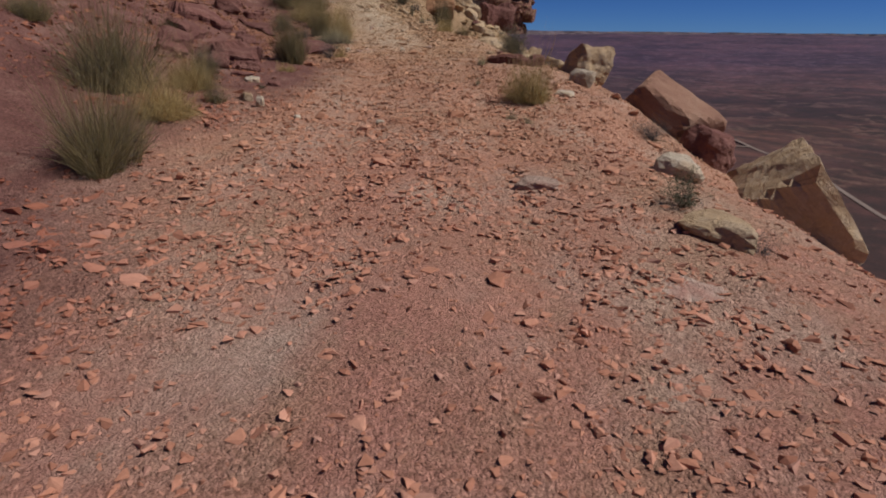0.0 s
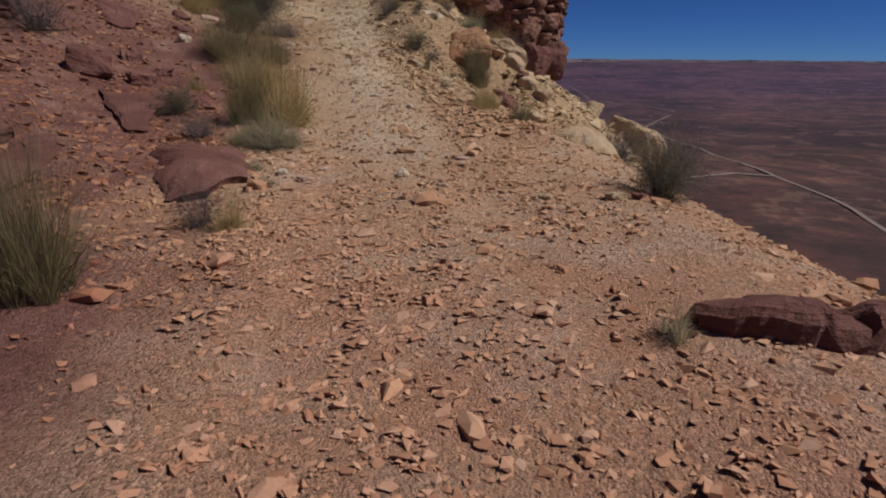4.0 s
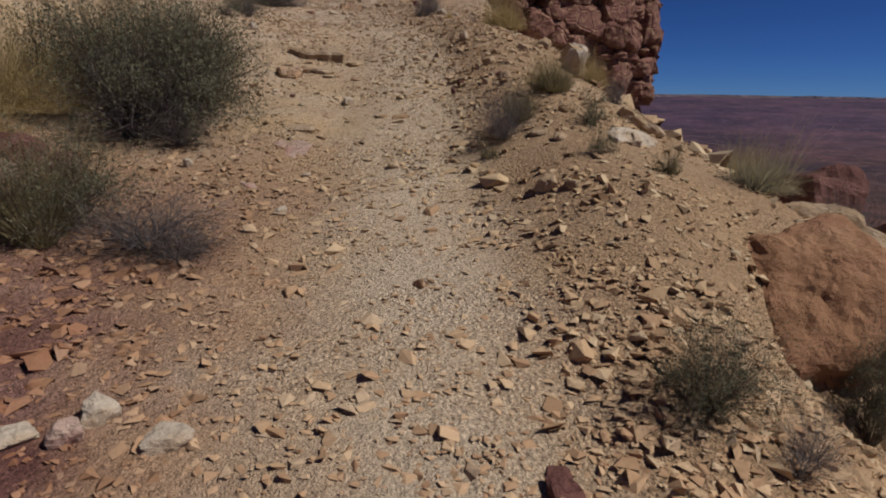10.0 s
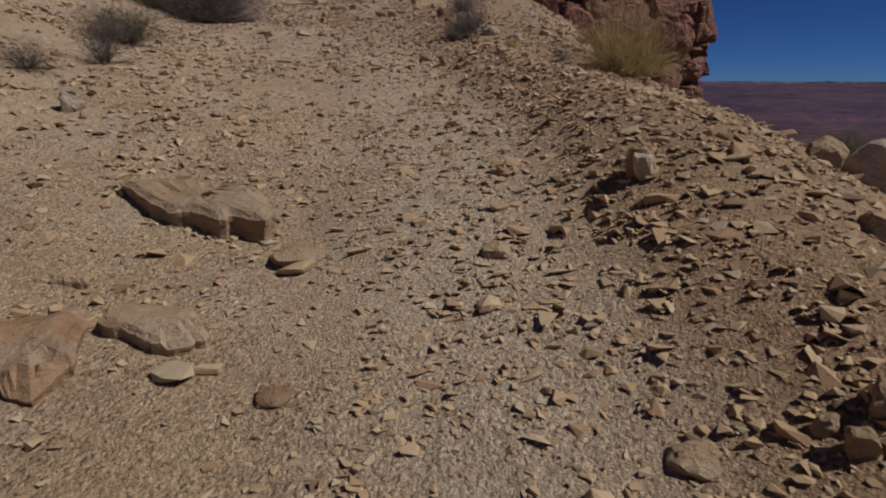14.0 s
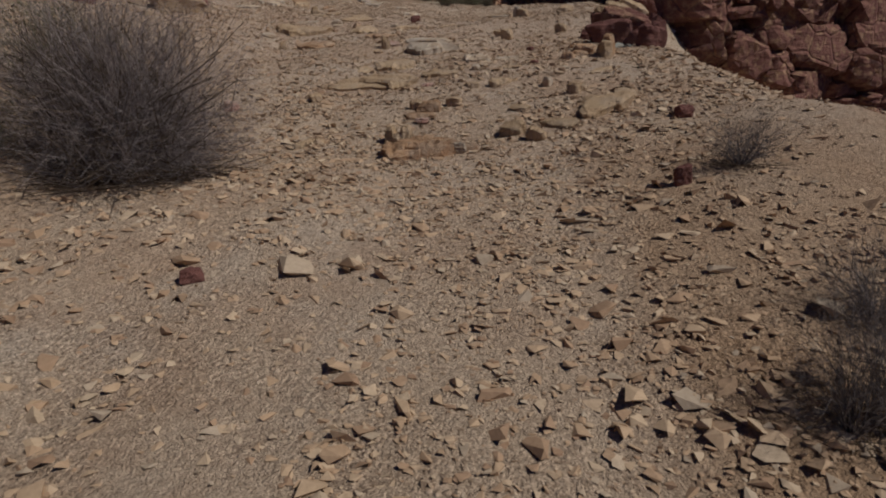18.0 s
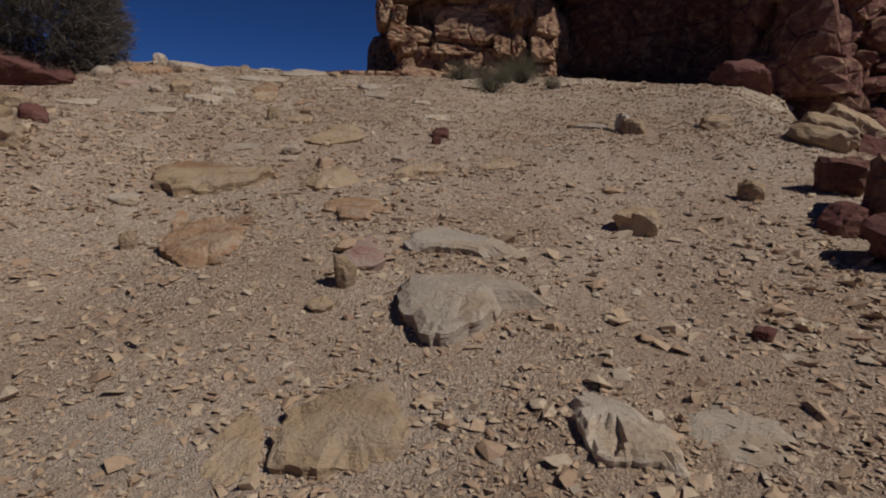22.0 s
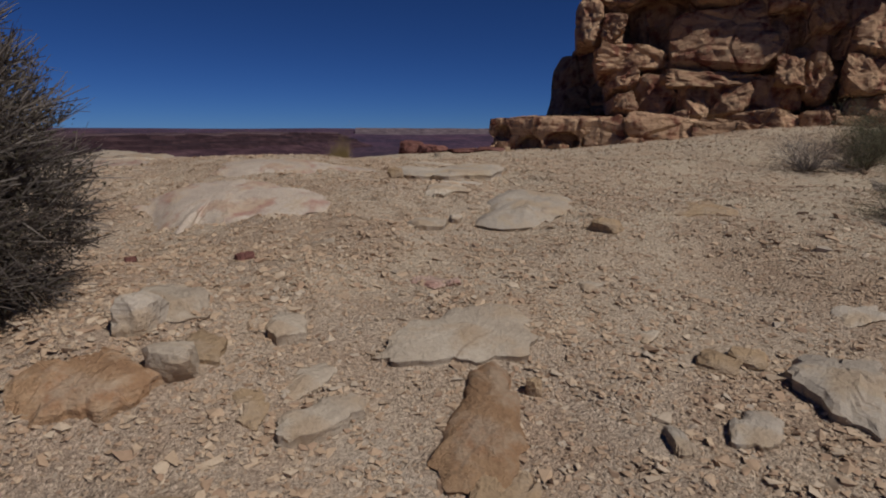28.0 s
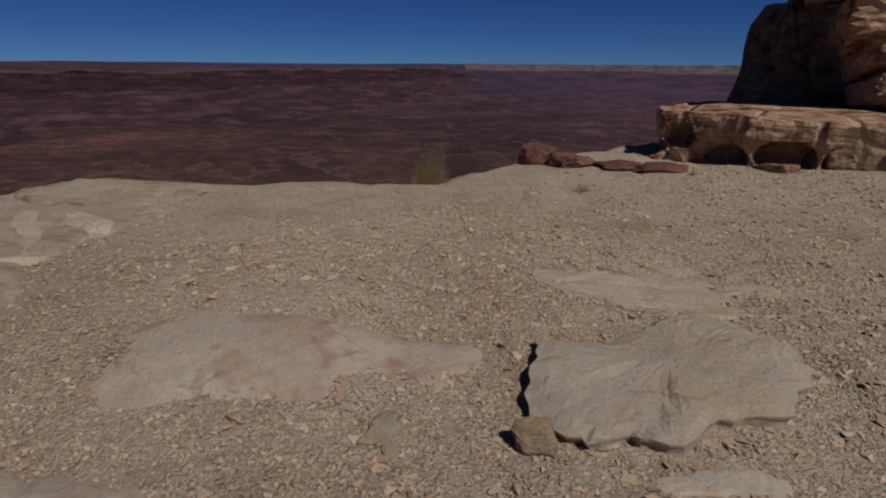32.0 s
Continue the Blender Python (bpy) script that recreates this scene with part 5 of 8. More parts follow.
def juniper(x, y, w, h, seed):
    g = np.random.default_rng(seed)
    root = new("juniper_tree")
    limbs, ends = [], []
    for k in range(11):
        az, el = k * 2.4 + g.uniform(-0.3, 0.3), g.uniform(0.25, 1.1)
        p = np.array([0.05 * np.cos(az), 0.05 * np.sin(az), 0.0])
        d = np.array([np.cos(az) * np.cos(el), np.sin(az) * np.cos(el), np.sin(el)])
        r0 = 0.055
        for i in range(6):
            q = p + d * h * 0.115
            limbs.append((p, q, r0, r0 * 0.72))
            r0 *= 0.72
            p, d = q, d + g.normal(size=3) * 0.28 + (0, 0, 0.1)
            d /= np.linalg.norm(d)
            ends.append(p)
    v, f = [], []
    for a, b, r0, r1 in limbs:
        ax = (b - a) / np.linalg.norm(b - a)
        u = np.cross(ax, (0.3, 0.5, 0.8))
        u /= np.linalg.norm(u)
        t = np.cross(ax, u)
        o = len(v)
        for c, r in ((a, r0), (b, r1)):
            v += [c + r * (u * math.cos(k * math.pi / 3) + t * math.sin(k * math.pi / 3)) for k in range(6)]
        f += [[o + k, o + (k + 1) % 6, o + 6 + (k + 1) % 6, o + 6 + k] for k in range(6)]
    part("trunk", mesh_from("trunk", v, f, BARK), root, "twisted grey-brown trunk and limbs")
    # sprays fill an uneven dome, thinner towards the ground
    n = 4600
    az, cz = g.uniform(0, 2 * np.pi, n), g.uniform(-0.45, 1.0, n)
    rr = g.uniform(0.25, 1.0, n) ** 0.45
    lump = 1 + 0.16 * fractal(np.cos(az) * 2.2 + cz, np.sin(az) * 2.2 - cz, 77, 3)
    s = np.sqrt(np.maximum(0, 1 - np.maximum(cz, 0) ** 2.4)) * np.where(cz < 0, 1 + 0.6 * cz, 1)
    c = np.stack([np.cos(az) * s * rr * lump * w / 2, np.sin(az) * s * rr * lump * w / 2, 0.3 * h + cz * rr * lump * h * 0.68], 1)
    c = c[(c[:, 2] > 0.05) & (fractal(c[:, 0] * 1.9, c[:, 1] * 1.9 + c[:, 2] * 1.7, 83, 2) > -1.0)]
    hub = np.array([0, 0, 0.3 * h])
    out = (c - hub) / np.linalg.norm(c - hub, axis=1)[:, None]
    m = 8
    base = np.repeat(c, m, 0)
    d = np.repeat(out, m, 0) + g.normal(size=base.shape) * 0.55 + (0, 0, 0.3)
    d /= np.linalg.norm(d, axis=1)[:, None]
    ln = g.uniform(0.10, 0.34, len(base))[:, None]
    tip = base + d * ln
    u = np.cross(d, g.normal(size=d.shape))
    u /= np.linalg.norm(u, axis=1)[:, None]
    vv = np.stack([base - u * 0.005, base + u * 0.005, tip + u * 0.002, tip - u * 0.002], 1).reshape(-1, 3)
    part("twig_mass", big_mesh("twig_mass", vv, np.arange(len(vv)).reshape(-1, 4), 4, TREE_TWIGS), root, "fine grey twigs")
    lv, lq = sprigs(seed + 3, base * 0.6 + tip * 0.4, 2, 0.018, 0.045)
    part("crown", big_mesh("crown", lv, lq, 4, JUNIPER_LEAVES), root, "dense dark olive-brown foliage")
    root.matrix_world = pose(x, y, float(land(x, y)) - 0.03)
    return tagged(root, "dense rounded dark juniper beside a red boulder on the saddle", "tree")


juniper(-19.1, 48.92, 2.95, 2.7, 5)


# ---- distant mesas and tracks on the plain ----
def mesa_material(name, dark, mid, light):
    """Banded red beds, tens of metres thick."""
    m, nt, b = material(name, 0.95)
    bed = noise_out(nt, coords(nt, (0.010, 0.010, 0.11), True), 1.0, 8, 0.7)
    blot = noise_out(nt, coords(nt, (0.03, 0.03, 0.06), True), 1.0, 8, 0.7)
    col = stops(nt, bed, (0.34, dark), (0.5, mid), (0.64, light))
    col = mix(nt, 0.7, col, stops(nt, blot, (0.35, (0.55, 0.52, 0.55)), (0.65, (1.35, 1.3, 1.3))), "MULTIPLY")
    nt.links.new(col, b.inputs["Base Color"])
    return m


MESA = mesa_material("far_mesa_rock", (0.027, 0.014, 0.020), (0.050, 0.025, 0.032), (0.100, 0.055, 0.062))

# cliff shade and rim light put into the colour; the sun lights both alike
MESA_SHADED = mesa_material("far_mesa_cliff", (0.018, 0.010, 0.013), (0.032, 0.016, 0.020), (0.060, 0.033, 0.036))
MESA_LIT = mesa_material("far_mesa_rim", (0.055, 0.035, 0.040), (0.090, 0.055, 0.058), (0.14, 0.095, 0.095))
# distance haze put into the rock's colour: paler and more purple than MESA
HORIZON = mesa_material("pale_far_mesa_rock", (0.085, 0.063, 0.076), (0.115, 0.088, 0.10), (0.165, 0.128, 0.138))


def mesa(name, pts, base, top, depth, seed, label, mat=MESA):
    """A long escarpment: talus, a banded cliff and a flat top, along a ragged line."""
    pts = np.array(pts, float)
    seg = np.concatenate([[0], np.cumsum(np.linalg.norm(np.diff(pts, axis=0), axis=1))])
    n = 420
    s = np.linspace(0, seg[-1], n)
    p = np.stack([np.interp(s, seg, pts[:, 0]), np.interp(s, seg, pts[:, 1])], 1)
    wide = np.ones(61) / 61
    p = np.stack([np.convolve(np.pad(c, 30, mode="reflect", reflect_type="odd"), wide, "valid") for c in p.T], 1)
    t = np.gradient(p, axis=0)
    nor = np.stack([-t[:, 1], t[:, 0]], 1)
    nor /= np.linalg.norm(nor, axis=1)[:, None]
    rag = (fractal(s * 0.006, s * 0, seed, 5, 0.5) * 0.17 * min(1.0, 250 / depth)) * depth
    prof = [(0.0, 0.0), (0.42, 0.34), (0.64, 0.60), (0.67, 0.72), (0.76, 0.76), (0.78, 0.86), (0.84, 0.89), (0.86, 1.0), (1.0, 1.01), (1.6, 1.01)]
    rows = []
    for a, b in prof:
        w = rag * (1.2 - 0.5 * a) + 0.022 * depth * fractal(s * 0.03, s * 0 + a * 9, seed + 3, 3)
        q = p + nor * (a * depth + w)[:, None]
        rows.append(np.stack([q[:, 0], q[:, 1], base + (top - base) * b * (1 + 0.04 * fractal(s * 0.01, s * 0 + 5, seed + 9, 3))], 1))
    root = new(name)
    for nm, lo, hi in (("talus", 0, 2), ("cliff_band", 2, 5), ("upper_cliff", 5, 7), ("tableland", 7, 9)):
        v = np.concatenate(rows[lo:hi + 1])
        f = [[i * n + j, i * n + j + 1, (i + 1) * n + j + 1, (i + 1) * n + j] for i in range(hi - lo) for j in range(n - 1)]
        skin = {"cliff_band": MESA_SHADED, "upper_cliff": MESA_SHADED, "tableland": MESA_LIT}.get(nm, mat) if mat is MESA else mat
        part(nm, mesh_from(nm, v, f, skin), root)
    return tagged(root, label, "mesa")


mesa("far_mesa", [(-1350, -900), (-1100, -300), (-960, 60), (-985, 190), (-1120, 270), (-1500, 330)], -112, 8, 300, 3, "distant dark red mesa with banded cliffs across the valley")
mesa("far_mesa", [(-1300, 100), (-1190, 420), (-1180, 800), (-1400, 1500), (-1800, 2400)], -112, -13, 420, 5, "lower dark red mesa with stepped cliffs beyond the valley")
mesa("far_mesa", [(-2600, 2900), (-1900, 3500), (-900, 3700), (300, 4150), (1600, 4350), (3000, 3700)], -40, 9, 300, 6, "low mesas along the horizon, purple with painted haze", HORIZON)


def plain_road(pts, w, label):
    """A pale dirt road draped over the plain."""
    pts = np.array(pts, float)
    seg = np.concatenate([[0], np.cumsum(np.linalg.norm(np.diff(pts, axis=0), axis=1))])
    s = np.linspace(0, seg[-1], 220)
    p = np.stack([np.interp(s, seg, pts[:, 0]), np.interp(s, seg, pts[:, 1])], 1)
    for _ in range(6):
        p[1:-1] = (p[:-2] + 2 * p[1:-1] + p[2:]) / 4
    t = np.gradient(p, axis=0)
    nor = np.stack([-t[:, 1], t[:, 0]], 1) / np.linalg.norm(t, axis=1)[:, None]
    k = np.linspace(-1, 1, 5)
    v = np.concatenate([np.stack([p[:, 0] + nor[:, 0] * w * a, p[:, 1] + nor[:, 1] * w * a, land(p[:, 0] + nor[:, 0] * w * a, p[:, 1] + nor[:, 1] * w * a, False) + 0.6], 1) for a in k])
    n = len(s)
    f = [[i * n + j, i * n + j + 1, (i + 1) * n + j + 1, (i + 1) * n + j] for i in range(4) for j in range(n - 1)]
    return tagged(new("dirt_road", mesh_from("dirt_road", v, f, ROAD)), label, "road", kind="structure")


ROAD = rock_material("pale_road_dust", (0.19, 0.14, 0.12), (0.25, 0.19, 0.165), (0.32, 0.25, 0.22), 0.0, None, 0.02)
plain_road([(420, 2400), (371, 1779), (435, 1591), (495, 1395), (326, 1075), (318, 906), (313, 717), (307, 576), (312, 497), (298, 427), (270, 300)], 2.1, "pale dirt road winding across the plain below")
plain_road([(200, 560), (238, 576), (273, 595), (306, 584)], 2.1, "short pale spur of dirt road on the plain")


# ---- boulders, blocks and slabs, from the foot of the track to the rim ----
outcrop(1.15, 10.25, [(-0.55, 0.10), (-0.10, 0.25), (0.40, 0.20), (0.55, -0.05), (0.20, -0.16), (-0.30, -0.10)], 0.18, RED, "dark red mudstone ledge at the track edge", 211)
rock('boulder', 2.5, 10.6, 0.80, 0.7, 0.85, 10, TAN, 'tan boulder perched on the track edge', 991, sink=0.25)
rock('boulder', 3.55, 9.75, 1.75, 1.5, 0.95, -38, RUST, 'rust-red flat-faced slab tipping over the track edge', 994, sink=0.3, tilt=(12, 10), boxy=0.42, beds=0.03, rough=0.03)
rock('boulder', 4.65, 7.45, 1.5, 2.1, 1.5, -12, TAN, 'large tan and rust boulder tipped over the track edge', 995, sink=0.42, tilt=(14, 18), boxy=0.45, beds=0.05, rough=0.05)
rock('boulder', 3.9, 8.6, 0.8, 0.8, 0.7, 15, RED, 'dark red block wedged between tan boulders', 996, sink=0.3)
rock('boulder', 0.75, 25.2, 1.25, 1.1, 1.0, 14, TAN, 'rounded tan boulder under the butte', 1269, sink=0.55, boxy=0.8)
rock('boulder', 3.95, 28.0, 0.6, 0.5, 1.1, 5, TAN, 'pale tan pinnacle on the track edge', 1227, sink=0.3)
rock('boulder', 2.55, 28.9, 1.25, 1.1, 1.4, 6, RED, 'dark red boulder overhanging the track edge', 212, sink=0.1, tilt=(0, -12), lift=0.35)
outcrop(1.12, 15.2, [(-0.62, -0.12), (-0.30, 0.22), (0.10, 0.40), (0.45, 0.30), (0.55, -0.02), (0.30, -0.38), (-0.20, -0.34)], 0.12, TAN, "long tan whaleback of sandstone on the track edge", 205, dome=True)

face_boulder(-0.28, 23.12, 2.46, 0.95, 1.15, 0.85, 30, -10, 8, FACE, 'smooth rust-orange rock face on the shoulder', 57)
face_boulder(4.95, 26.4, -0.15, 1.3, 2.1, 1.25, 6, 24, 20, TAN, 'great streamlined tan boulder below the track edge', 91)
rock('stone', 0.77, 4.70, 0.37, 0.20, 0.10, -12, PINK, "angular pinkish sandstone stone on the lower track", 363, sink=0.35)
outcrop(1.42, 3.12, [(-0.19, 0.14), (-0.07, 0.21), (0.05, 0.19), (0.06, 0.00), (0.25, -0.06), (0.19, -0.20), (-0.09, -0.24), (-0.21, -0.05)], 0.012, PINK, "small pinkish sandstone slab flush with the ground on the lower track", 370)
rock('boulder', 2.14, 5.23, 0.47, 0.38, 0.29, -27, PALE, "angular pale cream sandstone boulder on the lower track", 377, sink=0.35)
rock('boulder', 1.91, 3.81, 0.52, 0.42, 0.17, -34, TAN, "weathered tan sandstone boulder on the lower track", 384, sink=0.35)
rock('boulder', -4.52, 10.47, 0.45, 0.36, 0.33, 25, RED, "weathered dark red mudstone boulder on the lower track", 398, sink=0.35)
outcrop(-3.68, 10.07, [(-0.44, -0.76), (-0.56, -0.42), (-0.51, 0.10), (0.16, 1.18), (0.45, 0.77), (0.72, -0.22), (0.37, -0.34), (-0.17, -0.32)], 0.3, RED, "broad dark red mudstone slab with a shaded undercut front on the lower track", 405)
outcrop(-4.94, 12.68, [(-0.11, -1.31), (-0.57, -0.18), (-0.52, 1.70), (0.32, 0.75), (0.63, -0.18), (0.24, -0.77)], 0.28, RED, "broad dark red mudstone slab with a shaded undercut front on the track edge", 412)
outcrop(-3.13, 9.44, [(-0.20, -0.21), (-0.36, 0.20), (-0.04, 0.41), (0.20, 0.23), (0.36, -0.32), (0.04, -0.31)], 0.12, RED, "dark red mudstone slab with a shaded undercut front on the lower track", 419)
outcrop(-6.65, 13.91, [(0.47, -1.81), (-0.10, -0.37), (-1.47, 2.83), (-0.52, 2.26), (0.78, -0.94), (0.85, -1.97)], 0.2, RED, "broad dark red mudstone slab with a shaded undercut front on the track edge", 426)
outcrop(-4.02, 12.47, [(-0.11, -0.31), (-0.66, 1.52), (0.04, 0.54), (0.44, -0.76), (0.29, -0.99)], 0.15, RED, "broad dark red mudstone slab with a shaded undercut front on the track edge", 433)
rock('stone', 2.13, 9.36, 0.39, 0.31, 0.36, -25, PALE, "angular pale cream sandstone stone on the lower track", 447, sink=0.35)
rock('stone', -2.22, 7.18, 0.11, 0.09, 0.17, 32, PALE, "small weathered pale cream sandstone stone on the lower track", 454, sink=0.3)
rock('stone', -2.71, 8.53, 0.22, 0.18, 0.09, 28, PALE, "angular pale cream sandstone stone on the lower track", 461, sink=0.3)
rock('stone', -2.45, 7.40, 0.16, 0.13, 0.14, 33, TAN, "small weathered tan sandstone stone on the lower track", 468, sink=0.3)
rock('stone', -0.71, 6.55, 0.10, 0.08, 0.05, 9, GREY, "small angular grey weathered sandstone stone on the lower track", 475, sink=0.3)
rock('stone', -1.65, 6.64, 0.08, 0.06, 0.06, 28, GREY, "small weathered grey weathered sandstone stone on the lower track", 482, sink=0.3)
rock('stone', 1.67, 8.30, 0.27, 0.22, 0.10, -26, PALE, "angular pale cream sandstone stone on the lower track", 489, sink=0.35)
rock('stone', -0.36, 14.00, 0.15, 0.09, 0.05, -0, PINK, "small angular pinkish sandstone stone on the track edge", 671, sink=0.3)
rock('stone', -0.53, 13.01, 0.12, 0.09, 0.05, 3, PINK, "small weathered pinkish sandstone stone on the track edge", 678, sink=0.3)
rock('stone', -1.84, 13.17, 0.13, 0.10, 0.05, 31, PINK, "small angular pinkish sandstone stone on the track edge", 685, sink=0.3)
rock('stone', -2.09, 13.32, 0.12, 0.09, 0.08, 33, GREY, "small weathered grey weathered sandstone stone on the track edge", 692, sink=0.3)
rock('stone', -1.74, 13.55, 0.14, 0.10, 0.05, 25, PINK, "small angular pinkish sandstone stone on the track edge", 699, sink=0.3)
rock('stone', -0.92, 13.33, 0.13, 0.10, 0.11, 11, PALE, "small weathered pale cream sandstone stone on the track edge", 706, sink=0.3)
rock('stone', 0.34, 12.56, 0.12, 0.09, 0.08, -21, TAN, "small angular tan sandstone stone on the track edge", 713, sink=0.3)
rock('stone', 1.13, 12.58, 0.13, 0.11, 0.09, -39, RED, "small weathered dark red mudstone stone on the track edge", 720, sink=0.3)
rock('stone', 0.93, 12.60, 0.18, 0.15, 0.10, -35, TAN, "small angular tan sandstone stone on the track edge", 727, sink=0.3)
rock('stone', -5.78, 19.62, 0.28, 0.22, 0.24, 31, PALE, "weathered pale cream sandstone stone on the track edge", 734, sink=0.35)
outcrop(-6.03, 17.99, [(0.10, -0.38), (-0.27, 0.15), (-0.06, 0.24), (0.24, -0.01)], 0.2, RED, "dark red mudstone slab with a shaded undercut front on the track edge", 741)
outcrop(-7.38, 20.30, [(0.11, -0.79), (-0.75, 0.40), (-0.84, 1.82), (0.21, 0.45), (0.73, -0.79), (0.55, -1.10)], 0.12, RED, "broad dark red mudstone slab with a shaded undercut front on the track edge", 748)
rock('stone', -0.18, 17.98, 0.19, 0.15, 0.11, -16, PALE, "small angular pale cream sandstone stone on the track edge", 825, sink=0.3)
rock('boulder', 0.61, 20.81, 0.47, 0.38, 0.50, -16, RED, "weathered dark red mudstone boulder on the track edge", 832, sink=0.35)
rock('stone', -0.55, 18.77, 0.18, 0.15, 0.08, -9, PALE, "small angular pale cream sandstone stone on the track edge", 839, sink=0.3)
rock('stone', -0.77, 20.24, 0.28, 0.23, 0.15, -4, PALE, "weathered pale cream sandstone stone on the track edge", 846, sink=0.35)
rock('stone', -3.13, 19.00, 0.14, 0.11, 0.10, 23, PINK, "small angular pinkish sandstone stone on the track edge", 853, sink=0.3)
rock('stone', -1.99, 16.88, 0.13, 0.10, 0.08, 18, PINK, "small weathered pinkish sandstone stone on the track edge", 860, sink=0.3)
rock('stone', -2.63, 16.97, 0.14, 0.11, 0.07, 30, PINK, "small angular pinkish sandstone stone on the track edge", 867, sink=0.3)
rock('stone', -0.72, 17.08, 0.15, 0.12, 0.05, -11, TAN, "small weathered tan sandstone stone on the track edge", 874, sink=0.3)
rock('stone', -1.14, 16.60, 0.11, 0.09, 0.08, -2, PALE, "small angular pale cream sandstone stone on the track edge", 881, sink=0.3)
rock('stone', -0.39, 17.00, 0.12, 0.10, 0.05, -18, TAN, "small weathered tan sandstone stone on the track edge", 888, sink=0.3)
rock('stone', -1.25, 17.96, 0.11, 0.09, 0.08, 1, TAN, "small angular tan sandstone stone on the track edge", 895, sink=0.3)
rock('stone', -1.75, 17.25, 0.15, 0.11, 0.05, 11, PALE, "small weathered pale cream sandstone stone on the track edge", 902, sink=0.3)
rock('stone', -1.35, 20.38, 0.34, 0.27, 0.17, 1, TAN, "angular tan sandstone stone on the track edge", 909, sink=0.35)
rock('boulder', 1.00, 23.71, 0.64, 0.51, 0.44, -14, TAN, "weathered tan sandstone boulder on the track edge", 916, sink=0.35)
rock('boulder', 1.24, 22.95, 0.51, 0.41, 0.40, -16, TAN, "angular tan sandstone boulder on the track edge", 923, sink=0.35)
rock('boulder', 1.53, 22.40, 0.45, 0.36, 0.49, -19, TAN, "weathered tan sandstone boulder on the track edge", 930, sink=0.35)
rock('stone', 1.16, 23.20, 0.39, 0.32, 0.36, -15, RED, "angular dark red mudstone stone on the track edge", 937, sink=0.35)
rock('boulder', 1.28, 21.08, 0.49, 0.39, 0.27, -21, TAN, "weathered tan sandstone boulder on the track edge", 944, sink=0.35)
rock('boulder', 1.60, 25.40, 0.91, 0.73, 1.28, -14, RED, "angular dark red mudstone boulder on the track edge", 951, sink=0.35)
rock('stone', -2.11, 20.99, 0.17, 0.13, 0.11, 8, RED, "small weathered dark red mudstone stone on the track edge", 958, sink=0.3)
rock('stone', 1.34, 23.67, 0.39, 0.31, 0.27, -32, TAN, "weathered tan sandstone stone on the track edge", 1014, sink=0.35)
rock('stone', -4.22, 20.43, 0.32, 0.26, 0.09, 43, RED, "angular dark red mudstone stone on the track edge", 1021, sink=0.35)
rock('stone', -3.97, 20.19, 0.24, 0.19, 0.17, 43, PINK, "weathered pinkish sandstone stone on the track edge", 1028, sink=0.3)
rock('stone', -4.30, 20.79, 0.16, 0.13, 0.07, 40, PALE, "small angular pale cream sandstone stone on the track edge", 1035, sink=0.3)
rock('stone', -4.06, 20.97, 0.15, 0.12, 0.14, 35, PALE, "small weathered pale cream sandstone stone on the track edge", 1042, sink=0.3)
rock('stone', -3.75, 20.94, 0.21, 0.17, 0.09, 31, PALE, "angular pale cream sandstone stone on the track edge", 1049, sink=0.3)
rock('stone', -2.13, 21.08, 0.12, 0.10, 0.05, 1, RED, "small weathered dark red mudstone stone on the track edge", 1056, sink=0.3)
rock('boulder', -6.93, 23.76, 0.67, 0.54, 0.49, 41, RED, "angular dark red mudstone boulder on the track edge", 1063, sink=0.35)
rock('boulder', -6.18, 22.78, 0.42, 0.33, 0.20, 41, RED, "weathered dark red mudstone boulder on the track edge", 1070, sink=0.35)
rock('stone', 0.48, 22.07, 0.35, 0.28, 0.31, -33, RED, "angular dark red mudstone stone on the track edge", 1077, sink=0.35)
rock('stone', -2.74, 20.45, 0.12, 0.10, 0.10, 16, TAN, "small weathered tan sandstone stone on the track edge", 1084, sink=0.3)
rock('stone', -2.12, 20.90, 0.09, 0.07, 0.09, 1, TAN, "small angular tan sandstone stone on the track edge", 1091, sink=0.3)
rock('stone', -2.35, 20.62, 0.14, 0.11, 0.05, 6, TAN, "small weathered tan sandstone stone on the track edge", 1098, sink=0.3)
rock('stone', -1.43, 20.83, 0.15, 0.12, 0.05, -13, TAN, "small angular tan sandstone stone on the track edge", 1105, sink=0.3)
outcrop(-4.88, 25.29, [(-0.36, 0.19), (-0.22, 0.38), (0.23, 0.13), (0.32, -0.15), (0.14, -0.33), (-0.11, -0.22)], 0.01, PINK, "pinkish sandstone slab flush with the ground on the track edge", 1182)
outcrop(-5.01, 25.98, [(-0.30, 0.12), (-0.12, 0.24), (0.22, 0.00), (0.27, -0.19), (-0.07, -0.17)], 0.04, TAN, "small tan sandstone slab breaking through the ground on the track edge", 1189)
outcrop(-1.31, 24.99, [(-0.23, 0.04), (0.04, 0.32), (0.44, 0.34), (0.12, -0.23), (-0.10, -0.31), (-0.28, -0.17)], 0.09, PALE, "pale cream sandstone slab breaking through the ground on the track edge", 1196)
rock('stone', -2.10, 23.68, 0.21, 0.17, 0.15, -25, TAN, "weathered tan sandstone stone on the track edge", 1210, sink=0.3)
rock('stone', -1.91, 23.59, 0.14, 0.11, 0.09, -31, TAN, "small angular tan sandstone stone on the track edge", 1217, sink=0.3)
rock('stone', -2.57, 23.95, 0.15, 0.12, 0.05, -10, TAN, "small weathered tan sandstone stone on the track edge", 1224, sink=0.3)
